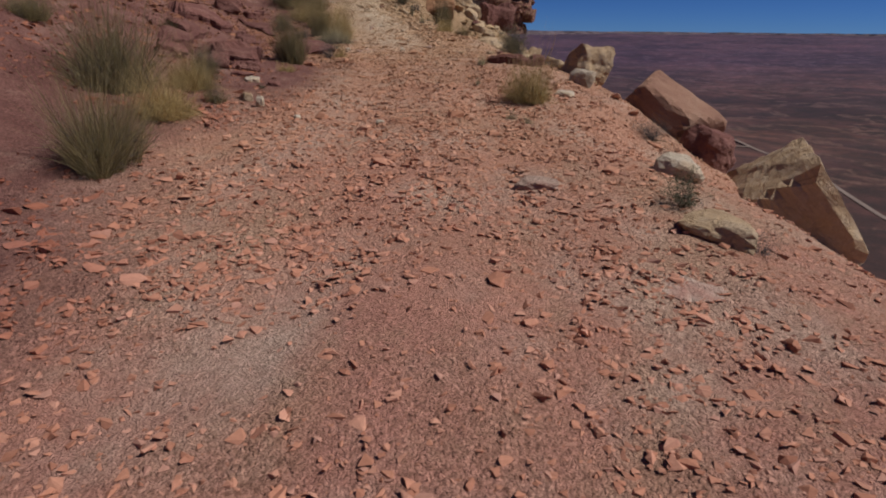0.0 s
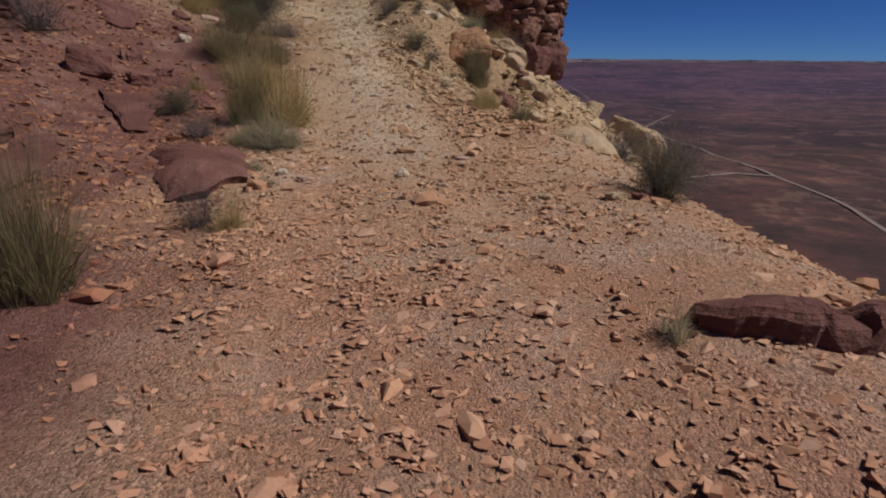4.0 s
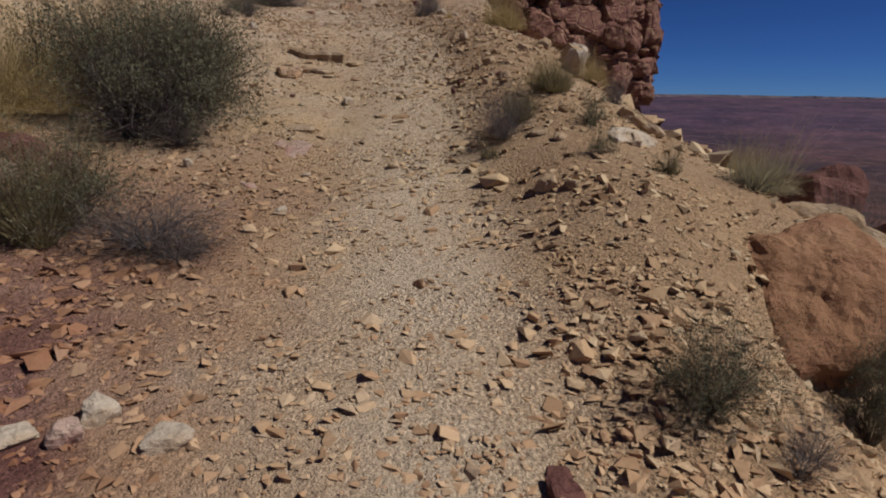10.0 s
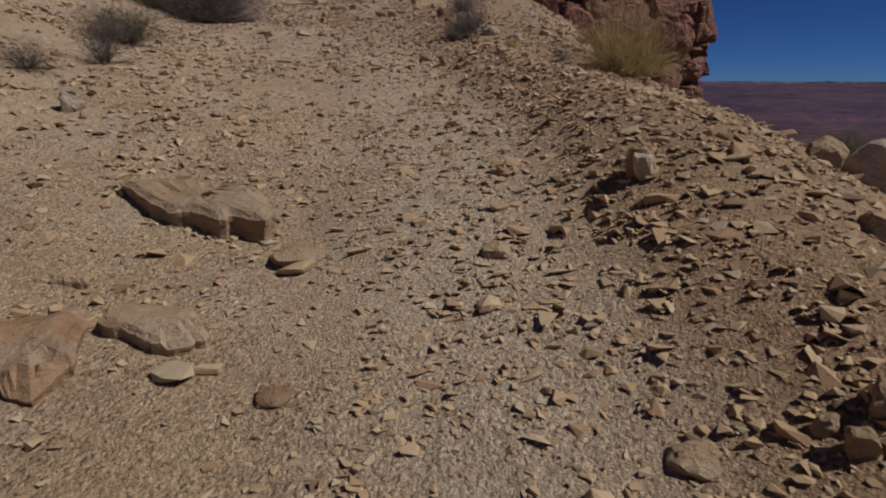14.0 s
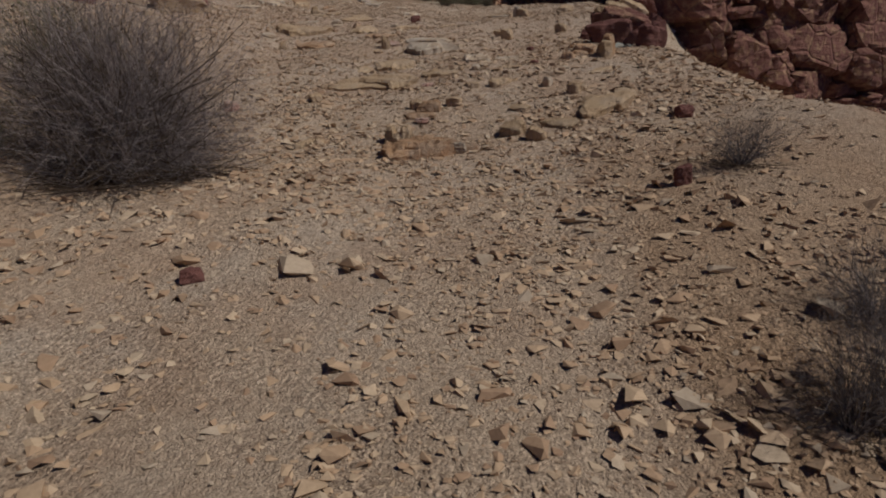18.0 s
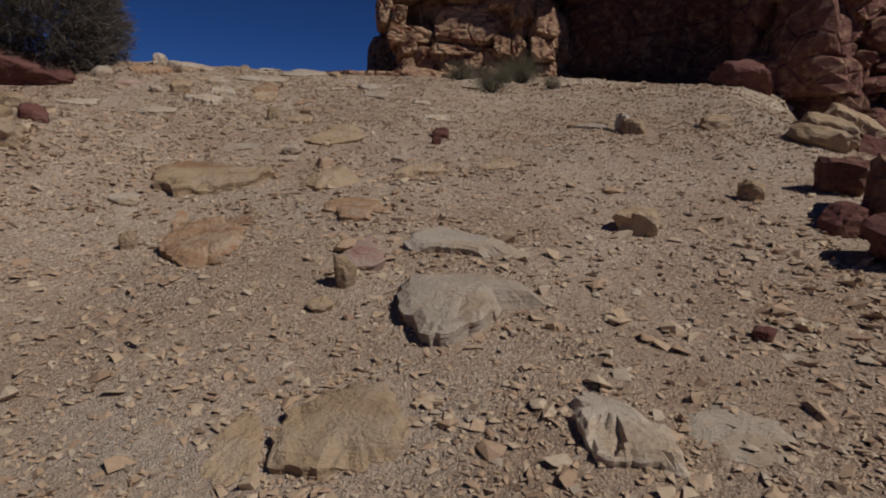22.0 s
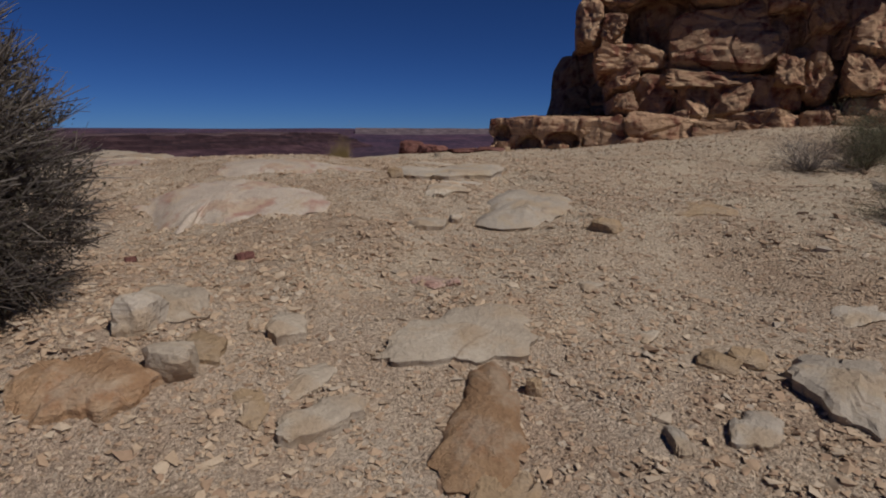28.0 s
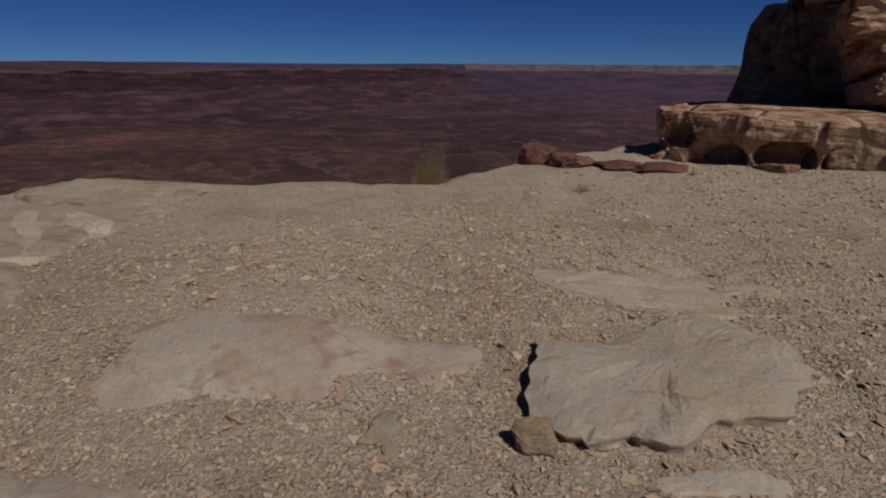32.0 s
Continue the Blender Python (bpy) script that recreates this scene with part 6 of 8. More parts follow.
rock('stone', -2.60, 23.83, 0.17, 0.13, 0.05, -10, TAN, "small angular tan sandstone stone on the track edge", 1231, sink=0.3)
rock('stone', -3.58, 24.77, 0.13, 0.10, 0.09, 12, TAN, "small weathered tan sandstone stone on the track edge", 1238, sink=0.3)
rock('stone', -4.42, 24.54, 0.10, 0.08, 0.07, 28, PALE, "small angular pale cream sandstone stone on the track edge", 1245, sink=0.3)
rock('stone', -5.59, 24.44, 0.10, 0.08, 0.13, 45, PALE, "small weathered pale cream sandstone stone on the track edge", 1252, sink=0.3)
rock('stone', -4.32, 23.63, 0.12, 0.10, 0.07, 37, PALE, "small angular pale cream sandstone stone on the track edge", 1259, sink=0.3)
outcrop(-4.84, 24.18, [(-0.01, -0.08), (-0.13, 0.03), (-0.05, 0.11), (0.09, 0.01), (0.11, -0.07)], 0.01, PINK, "small pinkish sandstone slab flush with the ground on the track edge", 1266)
rock('stone', -1.95, 24.62, 0.13, 0.11, 0.08, -20, TAN, "small angular tan sandstone stone on the track edge", 1273, sink=0.3)
rock('stone', -2.14, 24.88, 0.19, 0.15, 0.06, -15, TAN, "small weathered tan sandstone stone on the track edge", 1280, sink=0.3)
rock('stone', -2.55, 27.31, 0.18, 0.14, 0.14, -4, TAN, "small angular tan sandstone stone on the upper track", 1287, sink=0.3)
rock('stone', -3.36, 30.14, 0.18, 0.14, 0.26, 3, TAN, "small weathered tan sandstone stone on the upper track", 1294, sink=0.3)
outcrop(-6.23, 30.28, [(-0.51, 0.01), (-0.67, 0.39), (-0.30, 0.53), (0.61, 0.01), (0.74, -0.40), (0.31, -0.33), (-0.19, -0.21)], 0.16, TAN, "tan sandstone slab with a shaded undercut front on the upper track", 1336)
outcrop(-5.76, 29.05, [(-0.20, -0.09), (-0.27, 0.07), (-0.24, 0.20), (0.25, 0.16), (0.34, -0.14), (0.11, -0.20)], 0.11, TAN, "tan sandstone slab with a shaded undercut front on the upper track", 1343)
outcrop(-6.21, 28.84, [(-0.03, -0.29), (-0.34, 0.19), (-0.32, 0.37), (0.11, 0.26), (0.31, -0.18), (0.27, -0.35)], 0.15, ORANGE, "rust-orange sandstone slab with a shaded undercut front on the upper track", 1350)
outcrop(-6.46, 29.32, [(-0.12, -0.08), (-0.20, 0.11), (0.15, 0.07), (0.19, -0.04), (-0.03, -0.06)], 0.09, TAN, "small tan sandstone slab breaking through the ground on the upper track", 1357)
rock('stone', -5.30, 29.74, 0.32, 0.26, 0.13, 20, TAN, "weathered tan sandstone stone on the upper track", 1364, sink=0.35)
rock('stone', -5.02, 28.70, 0.17, 0.13, 0.08, 22, ORANGE, "small angular rust-orange sandstone stone on the upper track", 1371, sink=0.3)
rock('stone', -4.74, 27.27, 0.16, 0.13, 0.14, 30, PALE, "small weathered pale cream sandstone stone on the upper track", 1378, sink=0.3)
outcrop(-5.18, 27.83, [(-0.05, -0.08), (-0.03, 0.06), (0.03, 0.07), (0.05, -0.06)], 0.015, PALE, "small pale cream sandstone slab flush with the ground on the upper track", 1385)
rock('stone', -3.43, 28.43, 0.18, 0.15, 0.07, -7, TAN, "small weathered tan sandstone stone on the upper track", 1392, sink=0.3)
rock('stone', -3.21, 28.05, 0.22, 0.18, 0.09, -13, TAN, "angular tan sandstone stone on the upper track", 1399, sink=0.3)
rock('stone', -3.36, 28.05, 0.10, 0.08, 0.11, -9, TAN, "small weathered tan sandstone stone on the upper track", 1406, sink=0.3)
rock('stone', -3.50, 28.11, 0.11, 0.09, 0.09, -6, TAN, "small angular tan sandstone stone on the upper track", 1413, sink=0.3)
rock('stone', -2.98, 28.35, 0.09, 0.07, 0.13, -16, TAN, "small weathered tan sandstone stone on the upper track", 1420, sink=0.3)
rock('stone', -2.82, 28.46, 0.20, 0.16, 0.15, -18, TAN, "small angular tan sandstone stone on the upper track", 1427, sink=0.3)
rock('stone', -3.04, 28.45, 0.09, 0.07, 0.09, -14, TAN, "small weathered tan sandstone stone on the upper track", 1434, sink=0.3)
rock('stone', -3.18, 27.75, 0.11, 0.09, 0.11, -15, RED, "small angular dark red mudstone stone on the upper track", 1441, sink=0.3)
rock('stone', -3.25, 27.36, 0.07, 0.06, 0.14, -16, RED, "small weathered dark red mudstone stone on the upper track", 1448, sink=0.3)
rock('stone', -2.75, 27.77, 0.08, 0.06, 0.06, -25, PALE, "small angular pale cream sandstone stone on the upper track", 1455, sink=0.3)
rock('stone', -3.35, 30.06, 0.11, 0.09, 0.22, -5, PALE, "small weathered pale cream sandstone stone on the upper track", 1462, sink=0.3)
rock('stone', -2.79, 27.39, 0.13, 0.11, 0.11, -28, TAN, "small angular tan sandstone stone on the upper track", 1469, sink=0.3)
rock('stone', -4.15, 29.70, 0.16, 0.13, 0.10, 5, TAN, "small weathered tan sandstone stone on the upper track", 1476, sink=0.3)
rock('stone', -2.29, 29.66, 0.23, 0.18, 0.14, -20, TAN, "angular tan sandstone stone on the upper track", 1483, sink=0.3)
rock('stone', -2.62, 27.67, 0.12, 0.10, 0.09, -29, RED, "small weathered dark red mudstone stone on the upper track", 1490, sink=0.3)
rock('stone', -3.28, 27.87, 0.11, 0.09, 0.06, -12, TAN, "small angular tan sandstone stone on the upper track", 1497, sink=0.3)
rock('stone', -3.49, 27.30, 0.08, 0.07, 0.05, -9, PALE, "small weathered pale cream sandstone stone on the upper track", 1504, sink=0.3)
rock('stone', -2.54, 28.31, 0.21, 0.17, 0.07, -24, TAN, "angular tan sandstone stone on the upper track", 1511, sink=0.3)
rock('stone', -5.98, 27.70, 0.11, 0.09, 0.07, 46, PALE, "small weathered pale cream sandstone stone on the upper track", 1518, sink=0.3)
rock('stone', -5.64, 27.49, 0.08, 0.06, 0.05, 45, RED, "small angular dark red mudstone stone on the upper track", 1525, sink=0.3)
rock('stone', -7.84, 31.30, 0.18, 0.14, 0.24, 35, GREY, "small weathered grey weathered sandstone stone on the upper track", 1532, sink=0.3)
rock('boulder', -1.21, 31.79, 0.51, 0.41, 0.58, -22, GREY, "angular grey weathered sandstone boulder on the upper track", 1539, sink=0.35)
rock('boulder', -1.37, 30.72, 0.49, 0.39, 0.62, -25, TAN, "weathered tan sandstone boulder on the upper track", 1546, sink=0.35)
rock('boulder', -1.39, 30.07, 0.44, 0.35, 0.69, -28, GREY, "angular grey weathered sandstone boulder on the upper track", 1553, sink=0.35)
rock('stone', -1.87, 31.21, 0.28, 0.23, 0.30, -19, TAN, "weathered tan sandstone stone on the upper track", 1560, sink=0.35)
rock('stone', -4.62, 37.01, 0.29, 0.23, 0.23, -9, GREY, "weathered grey weathered sandstone stone on the upper track", 1588, sink=0.35)
rock('stone', -5.47, 35.38, 0.19, 0.15, 0.11, 4, TAN, "small angular tan sandstone stone on the upper track", 1595, sink=0.3)
rock('stone', -5.67, 35.41, 0.08, 0.07, 0.07, 8, TAN, "small weathered tan sandstone stone on the upper track", 1602, sink=0.3)
rock('stone', -5.59, 41.00, 0.20, 0.16, 0.18, 2, RED, "small angular dark red mudstone stone on the stony summit slope", 1609, sink=0.3)
rock('stone', -5.72, 38.87, 0.14, 0.11, 0.21, 4, RED, "small weathered dark red mudstone stone on the upper track", 1616, sink=0.3)
rock('stone', -4.34, 34.78, 0.17, 0.14, 0.11, -25, TAN, "small angular tan sandstone stone on the upper track", 1623, sink=0.3)
rock('stone', -5.12, 34.74, 0.10, 0.08, 0.18, -4, TAN, "small weathered tan sandstone stone on the upper track", 1630, sink=0.3)
rock('stone', -4.59, 35.60, 0.18, 0.14, 0.07, -13, PALE, "small angular pale cream sandstone stone on the upper track", 1637, sink=0.3)
rock('stone', -4.38, 35.31, 0.15, 0.12, 0.10, -19, TAN, "small weathered tan sandstone stone on the upper track", 1644, sink=0.3)
rock('stone', -8.54, 37.06, 0.14, 0.11, 0.11, 37, RED, "small angular dark red mudstone stone on the upper track", 1651, sink=0.3)
rock('stone', -4.59, 35.15, 0.08, 0.07, 0.05, -16, TAN, "small weathered tan sandstone stone on the upper track", 1658, sink=0.3)
rock('stone', -4.21, 36.86, 0.19, 0.15, 0.12, -14, GREY, "small angular grey weathered sandstone stone on the upper track", 1665, sink=0.3)
rock('stone', -4.79, 36.26, 0.18, 0.14, 0.08, -8, TAN, "small weathered tan sandstone stone on the upper track", 1672, sink=0.3)
rock('stone', -3.71, 37.34, 0.23, 0.19, 0.13, -19, TAN, "angular tan sandstone stone on the upper track", 1679, sink=0.3)
rock('stone', -6.71, 35.19, 0.10, 0.08, 0.11, 30, PALE, "small weathered pale cream sandstone stone on the upper track", 1686, sink=0.3)
rock('stone', -6.67, 34.81, 0.12, 0.09, 0.09, 34, PALE, "small angular pale cream sandstone stone on the upper track", 1693, sink=0.3)
rock('stone', -8.80, 35.94, 0.14, 0.11, 0.14, 48, TAN, "small weathered tan sandstone stone on the upper track", 1700, sink=0.3)
outcrop(-7.57, 34.87, [(-0.07, -0.15), (-0.18, 0.08), (-0.09, 0.19), (0.18, -0.02), (0.16, -0.11)], 0.015, PINK, "small pinkish sandstone slab flush with the ground on the upper track", 1707)
outcrop(-7.49, 35.19, [(-0.16, -0.02), (-0.13, 0.15), (0.10, 0.08), (0.16, -0.08), (0.04, -0.13)], 0.02, TAN, "small tan sandstone slab flush with the ground on the upper track", 1714)
outcrop(-6.45, 41.57, [(-0.20, 0.44), (-0.04, 0.67), (0.53, 0.80), (0.22, -0.30), (0.01, -0.46), (-0.10, -0.57), (-0.19, -0.47), (-0.23, -0.11)], 0.12, TAN, "tan sandstone slab with a shaded undercut front on the stony summit slope", 1721)
outcrop(-6.85, 40.92, [(-0.25, 0.13), (0.13, 0.26), (0.25, -0.01), (0.16, -0.23), (-0.06, -0.15), (-0.22, 0.00)], 0.05, TAN, "small tan sandstone slab breaking through the ground on the stony summit slope", 1728)
rock('stone', -7.31, 40.67, 0.27, 0.22, 0.23, -5, TAN, "angular tan sandstone stone on the stony summit slope", 1735, sink=0.35)
rock('stone', -6.83, 42.11, 0.18, 0.14, 0.22, -9, TAN, "small weathered tan sandstone stone on the stony summit slope", 1742, sink=0.3)
rock('stone', -7.02, 40.43, 0.21, 0.17, 0.19, -11, TAN, "angular tan sandstone stone on the stony summit slope", 1749, sink=0.3)
outcrop(-8.48, 40.32, [(-0.16, -0.10), (-0.15, 0.10), (0.01, 0.17), (0.11, 0.08), (0.16, -0.09), (0.04, -0.17)], 0.2, TAN, "small tan sandstone slab with a shaded undercut front on the stony summit slope", 1756)
outcrop(-8.16, 39.88, [(-0.35, -0.04), (-0.28, 0.09), (-0.02, 0.18), (0.44, 0.23), (0.38, 0.16), (0.11, 0.04), (0.11, -0.10), (0.00, -0.18), (-0.12, -0.23), (-0.27, -0.15)], 0.12, ORANGE, "rust-orange sandstone slab with a shaded undercut front on the stony summit slope", 1763)
rock('stone', -8.53, 41.45, 0.34, 0.27, 0.21, 16, ORANGE, "weathered rust-orange sandstone stone on the stony summit slope", 1770, sink=0.35)
rock('stone', -8.69, 41.42, 0.17, 0.14, 0.18, 18, TAN, "small angular tan sandstone stone on the stony summit slope", 1777, sink=0.3)
rock('stone', -8.26, 41.62, 0.21, 0.17, 0.16, 11, TAN, "weathered tan sandstone stone on the stony summit slope", 1784, sink=0.3)
outcrop(-8.51, 41.10, [(-0.26, 0.04), (0.17, 0.14), (0.19, -0.05), (-0.10, -0.14)], 0.05, ORANGE, "small rust-orange sandstone slab breaking through the ground on the stony summit slope", 1791)
rock('stone', -8.42, 40.87, 0.17, 0.13, 0.08, 17, PINK, "small weathered pinkish sandstone stone on the stony summit slope", 1798, sink=0.3)
outcrop(-9.34, 40.03, [(-0.13, -0.21), (-0.18, -0.07), (-0.02, 0.02), (0.08, 0.27), (0.15, 0.11), (0.09, -0.12)], 0.1, TAN, "small tan sandstone slab with a shaded undercut front on the stony summit slope", 1805)
rock('stone', -11.04, 40.91, 0.24, 0.19, 0.18, 49, PINK, "weathered pinkish sandstone stone on the stony summit slope", 1812, sink=0.3)
rock('stone', -10.11, 41.44, 0.17, 0.13, 0.16, 36, TAN, "small angular tan sandstone stone on the stony summit slope", 1819, sink=0.3)
rock('stone', -13.63, 43.16, 0.26, 0.21, 0.25, 49, TAN, "weathered tan sandstone stone on the stony summit slope", 1826, sink=0.35)
rock('stone', -7.37, 41.39, 0.25, 0.20, 0.08, -3, TAN, "angular tan sandstone stone on the stony summit slope", 1833, sink=0.3)
rock('stone', -7.72, 40.03, 0.13, 0.10, 0.16, 5, PALE, "small weathered pale cream sandstone stone on the stony summit slope", 1840, sink=0.3)
rock('stone', -6.92, 44.59, 0.39, 0.31, 0.24, -13, ORANGE, "angular rust-orange sandstone stone on the stony summit slope", 1847, sink=0.35)
rock('stone', -6.55, 44.28, 0.23, 0.18, 0.47, -18, ORANGE, "weathered rust-orange sandstone stone on the stony summit slope", 1854, sink=0.3)
rock('stone', -7.11, 43.94, 0.22, 0.17, 0.14, -12, ORANGE, "angular rust-orange sandstone stone on the stony summit slope", 1861, sink=0.3)
outcrop(-6.26, 45.94, [(-0.35, 0.04), (0.28, 1.04), (0.16, -0.45), (-0.09, -0.63)], 0.02, CLAY, "broad blue-green clay stone slab flush with the ground on the stony summit slope", 1868)
rock('boulder', -6.37, 47.16, 1.10, 0.88, 0.90, -12, CLIFF_RED, "large angular dark brown-red sandstone boulder on the stony summit slope", 1875, sink=0.35)
rock('boulder', -6.89, 47.90, 0.44, 0.35, 0.50, -7, CLIFF_RED, "weathered dark brown-red sandstone boulder on the stony summit slope", 1882, sink=0.35)
rock('boulder', -6.66, 49.80, 0.76, 0.61, 0.47, -7, TAN, "angular tan sandstone boulder on the stony summit slope", 1903, sink=0.35)
rock('stone', -7.67, 47.51, 0.25, 0.20, 0.26, -2, TAN, "angular tan sandstone stone on the stony summit slope", 1917, sink=0.3)
rock('stone', -11.42, 48.81, 0.14, 0.11, 0.14, 23, RED, "small weathered dark red mudstone stone on the stony summit slope", 1924, sink=0.3)
outcrop(-9.66, 50.95, [(-0.30, -0.34), (-0.29, 0.65), (0.22, 0.47), (0.36, -0.78)], 0.06, GREY, "grey weathered sandstone slab breaking through the ground on the rim", 1931)
rock('stone', -8.90, 49.92, 0.37, 0.30, 0.32, 6, TAN, "weathered tan sandstone stone on the stony summit slope", 1938, sink=0.35)
rock('boulder', -7.87, 50.07, 0.45, 0.36, 0.24, 0, TAN, "angular tan sandstone boulder on the rim", 1945, sink=0.35)
rock('stone', -8.36, 43.10, 0.12, 0.09, 0.11, 10, PALE, "small weathered pale cream sandstone stone on the stony summit slope", 1952, sink=0.3)
rock('stone', -7.58, 43.62, 0.13, 0.11, 0.07, -5, RED, "small angular dark red mudstone stone on the stony summit slope", 1959, sink=0.3)
rock('stone', -7.85, 44.84, 0.13, 0.11, 0.11, -0, RED, "small weathered dark red mudstone stone on the stony summit slope", 1966, sink=0.3)
rock('stone', -10.45, 44.68, 0.16, 0.13, 0.33, 23, TAN, "small angular tan sandstone stone on the stony summit slope", 2001, sink=0.3)
rock('stone', -10.48, 44.40, 0.17, 0.14, 0.09, 26, TAN, "small weathered tan sandstone stone on the stony summit slope", 2008, sink=0.3)
rock('stone', -8.64, 46.37, 0.38, 0.31, 0.27, -4, TAN, "angular tan sandstone stone on the stony summit slope", 2015, sink=0.35)
rock('stone', -9.05, 50.13, 0.30, 0.24, 0.40, 0, GREY, "weathered grey weathered sandstone stone on the rim", 2022, sink=0.35)
outcrop(-9.61, 50.90, [(-0.29, -0.38), (-0.19, 0.51), (0.20, 0.31), (0.28, -0.43)], 0.1, TAN, "tan sandstone slab with a shaded undercut front on the rim", 2029)
outcrop(-10.32, 47.98, [(-0.20, -0.21), (-0.23, 0.43), (0.09, 0.41), (0.33, -0.23), (0.02, -0.39)], 0.03, TAN, "tan sandstone slab breaking through the ground on the stony summit slope", 2036)
outcrop(-11.00, 47.51, [(-0.25, -0.46), (-0.23, 0.02), (0.08, 0.40), (0.19, 0.23), (0.22, -0.19)], 0.06, TAN, "tan sandstone slab breaking through the ground on the stony summit slope", 2064)
rock('boulder', -15.32, 45.24, 1.12, 0.89, 0.70, 60, TAN, "large weathered tan sandstone boulder on the stony summit slope", 2078, sink=0.35)
rock('stone', -15.56, 46.18, 0.33, 0.26, 0.29, 53, RED, "angular dark red mudstone stone on the stony summit slope", 2085, sink=0.35)
rock('stone', -11.50, 49.17, 0.26, 0.21, 0.19, 7, RED, "weathered dark red mudstone stone on the stony summit slope", 2092, sink=0.35)
rock('stone', -13.42, 45.51, 0.29, 0.23, 0.11, 42, PALE, "angular pale cream sandstone stone on the stony summit slope", 2099, sink=0.35)
rock('boulder', -16.47, 43.90, 0.45, 0.36, 0.34, 77, RED, "weathered dark red mudstone boulder on the stony summit slope", 2106, sink=0.35)
rock('stone', -12.71, 44.89, 0.14, 0.11, 0.24, 40, TAN, "small angular tan sandstone stone on the stony summit slope", 2113, sink=0.3)
rock('stone', -14.29, 49.07, 0.22, 0.17, 0.30, 29, TAN, "weathered tan sandstone stone on the stony summit slope", 2120, sink=0.3)
rock('stone', -12.86, 47.52, 0.26, 0.21, 0.15, 23, PALE, "weathered pale cream sandstone stone on the stony summit slope", 2134, sink=0.35)
rock('stone', -19.20, 45.97, 0.25, 0.20, 0.22, 68, TAN, "angular tan sandstone stone on the stony summit slope", 2141, sink=0.3)
outcrop(-14.00, 49.82, [(-0.25, -0.10), (-0.16, 0.08), (0.20, 0.18), (0.23, -0.03), (-0.01, -0.13)], 0.07, ORANGE, "small rust-orange sandstone slab breaking through the ground on the stony summit slope", 2162)
outcrop(-18.10, 52.07, [(-0.01, -0.15), (-0.22, 0.07), (0.03, 0.11), (0.20, -0.02)], 0.02, PALE, "small pale cream sandstone slab flush with the ground on the rim", 2176)
rock('stone', -16.66, 51.99, 0.12, 0.10, 0.06, 36, PINK, "small weathered pinkish sandstone stone on the rim", 2204, sink=0.3)
outcrop(-15.49, 55.45, [(-0.20, -0.47), (-0.35, 0.13), (-0.17, 0.51), (0.38, 0.09), (0.34, -0.26)], 0.02, TAN, "tan sandstone slab flush with the ground on the rim", 2211)
outcrop(-16.16, 54.15, [(-0.14, -0.15), (0.01, 0.23), (0.14, -0.09)], 0.04, TAN, "small tan sandstone slab breaking through the ground on the rim", 2218)
rock('stone', -18.25, 51.32, 0.16, 0.13, 0.10, 61, RED, "small angular dark red mudstone stone on the rim", 2225, sink=0.3)
outcrop(-24.58, 53.41, [(1.00, -0.64), (-2.49, 0.12), (-2.08, 0.63), (0.20, 0.39), (1.77, 0.02), (1.60, -0.52)], 0.05, BEDROCK, "broad pale bedrock with red stains slab breaking through the ground on the rim", 2281, dome=True)
rock('boulder', -24.84, 62.39, 0.77, 0.61, 0.59, 36, RED, "angular dark red mudstone boulder on the rim", 2295, sink=0.35)
rock('boulder', -24.28, 62.41, 0.63, 0.50, 0.38, 34, RED, "weathered dark red mudstone boulder on the rim", 2302, sink=0.35)
outcrop(-4.87, 10.53, [(-0.12, -0.22), (-0.26, 0.35), (-0.03, 0.48), (0.22, -0.08), (0.18, -0.53)], 0.14, RED, "dark red mudstone slab with a shaded undercut front on the lower track", 2316)
outcrop(-3.71, 9.83, [(-0.24, 0.06), (-0.16, 0.43), (0.23, -0.10), (0.17, -0.39)], 0.1, RED, "dark red mudstone slab with a shaded undercut front on the lower track", 2323)
rock('boulder', -7.82, 17.47, 0.88, 0.70, 0.57, 29, RED, "weathered dark red mudstone boulder on the track edge", 2330, sink=0.35)
rock('boulder', -5.64, 16.27, 0.63, 0.51, 0.50, 24, RED, "angular dark red mudstone boulder on the track edge", 2337, sink=0.35)
rock('stone', -2.97, 8.88, 0.32, 0.25, 0.09, 29, RED, "weathered dark red mudstone stone on the lower track", 2344, sink=0.35)
rock('stone', -2.40, 8.51, 0.19, 0.15, 0.08, 25, RED, "small angular dark red mudstone stone on the lower track", 2351, sink=0.3)
rock('boulder', -3.49, 9.17, 0.51, 0.41, 0.27, 23, RED, "weathered dark red mudstone boulder on the lower track", 2358, sink=0.35)
rock('boulder', -4.05, 9.12, 0.44, 0.35, 0.24, 26, RED, "angular dark red mudstone boulder on the lower track", 2365, sink=0.35)
outcrop(-4.47, 10.49, [(-0.22, -0.55), (-0.41, 1.40), (0.15, 0.88), (0.33, -0.60), (0.15, -1.13)], 0.15, RED, "broad dark red mudstone slab with a shaded undercut front on the lower track", 2372)
rock('boulder', -7.28, 23.64, 0.63, 0.50, 0.32, 34, RED, "angular dark red mudstone boulder on the track edge", 2379, sink=0.35)
rock('boulder', -7.01, 22.31, 0.47, 0.37, 0.24, 36, RED, "weathered dark red mudstone boulder on the track edge", 2386, sink=0.35)
rock('boulder', -6.77, 23.36, 0.50, 0.40, 0.20, 32, PINK, "angular pinkish sandstone boulder on the track edge", 2393, sink=0.35)
rock('stone', -6.40, 23.83, 0.31, 0.25, 0.27, 29, RED, "weathered dark red mudstone stone on the track edge", 2400, sink=0.35)
rock('stone', -6.37, 20.83, 0.31, 0.25, 0.18, 39, RED, "angular dark red mudstone stone on the track edge", 2407, sink=0.35)
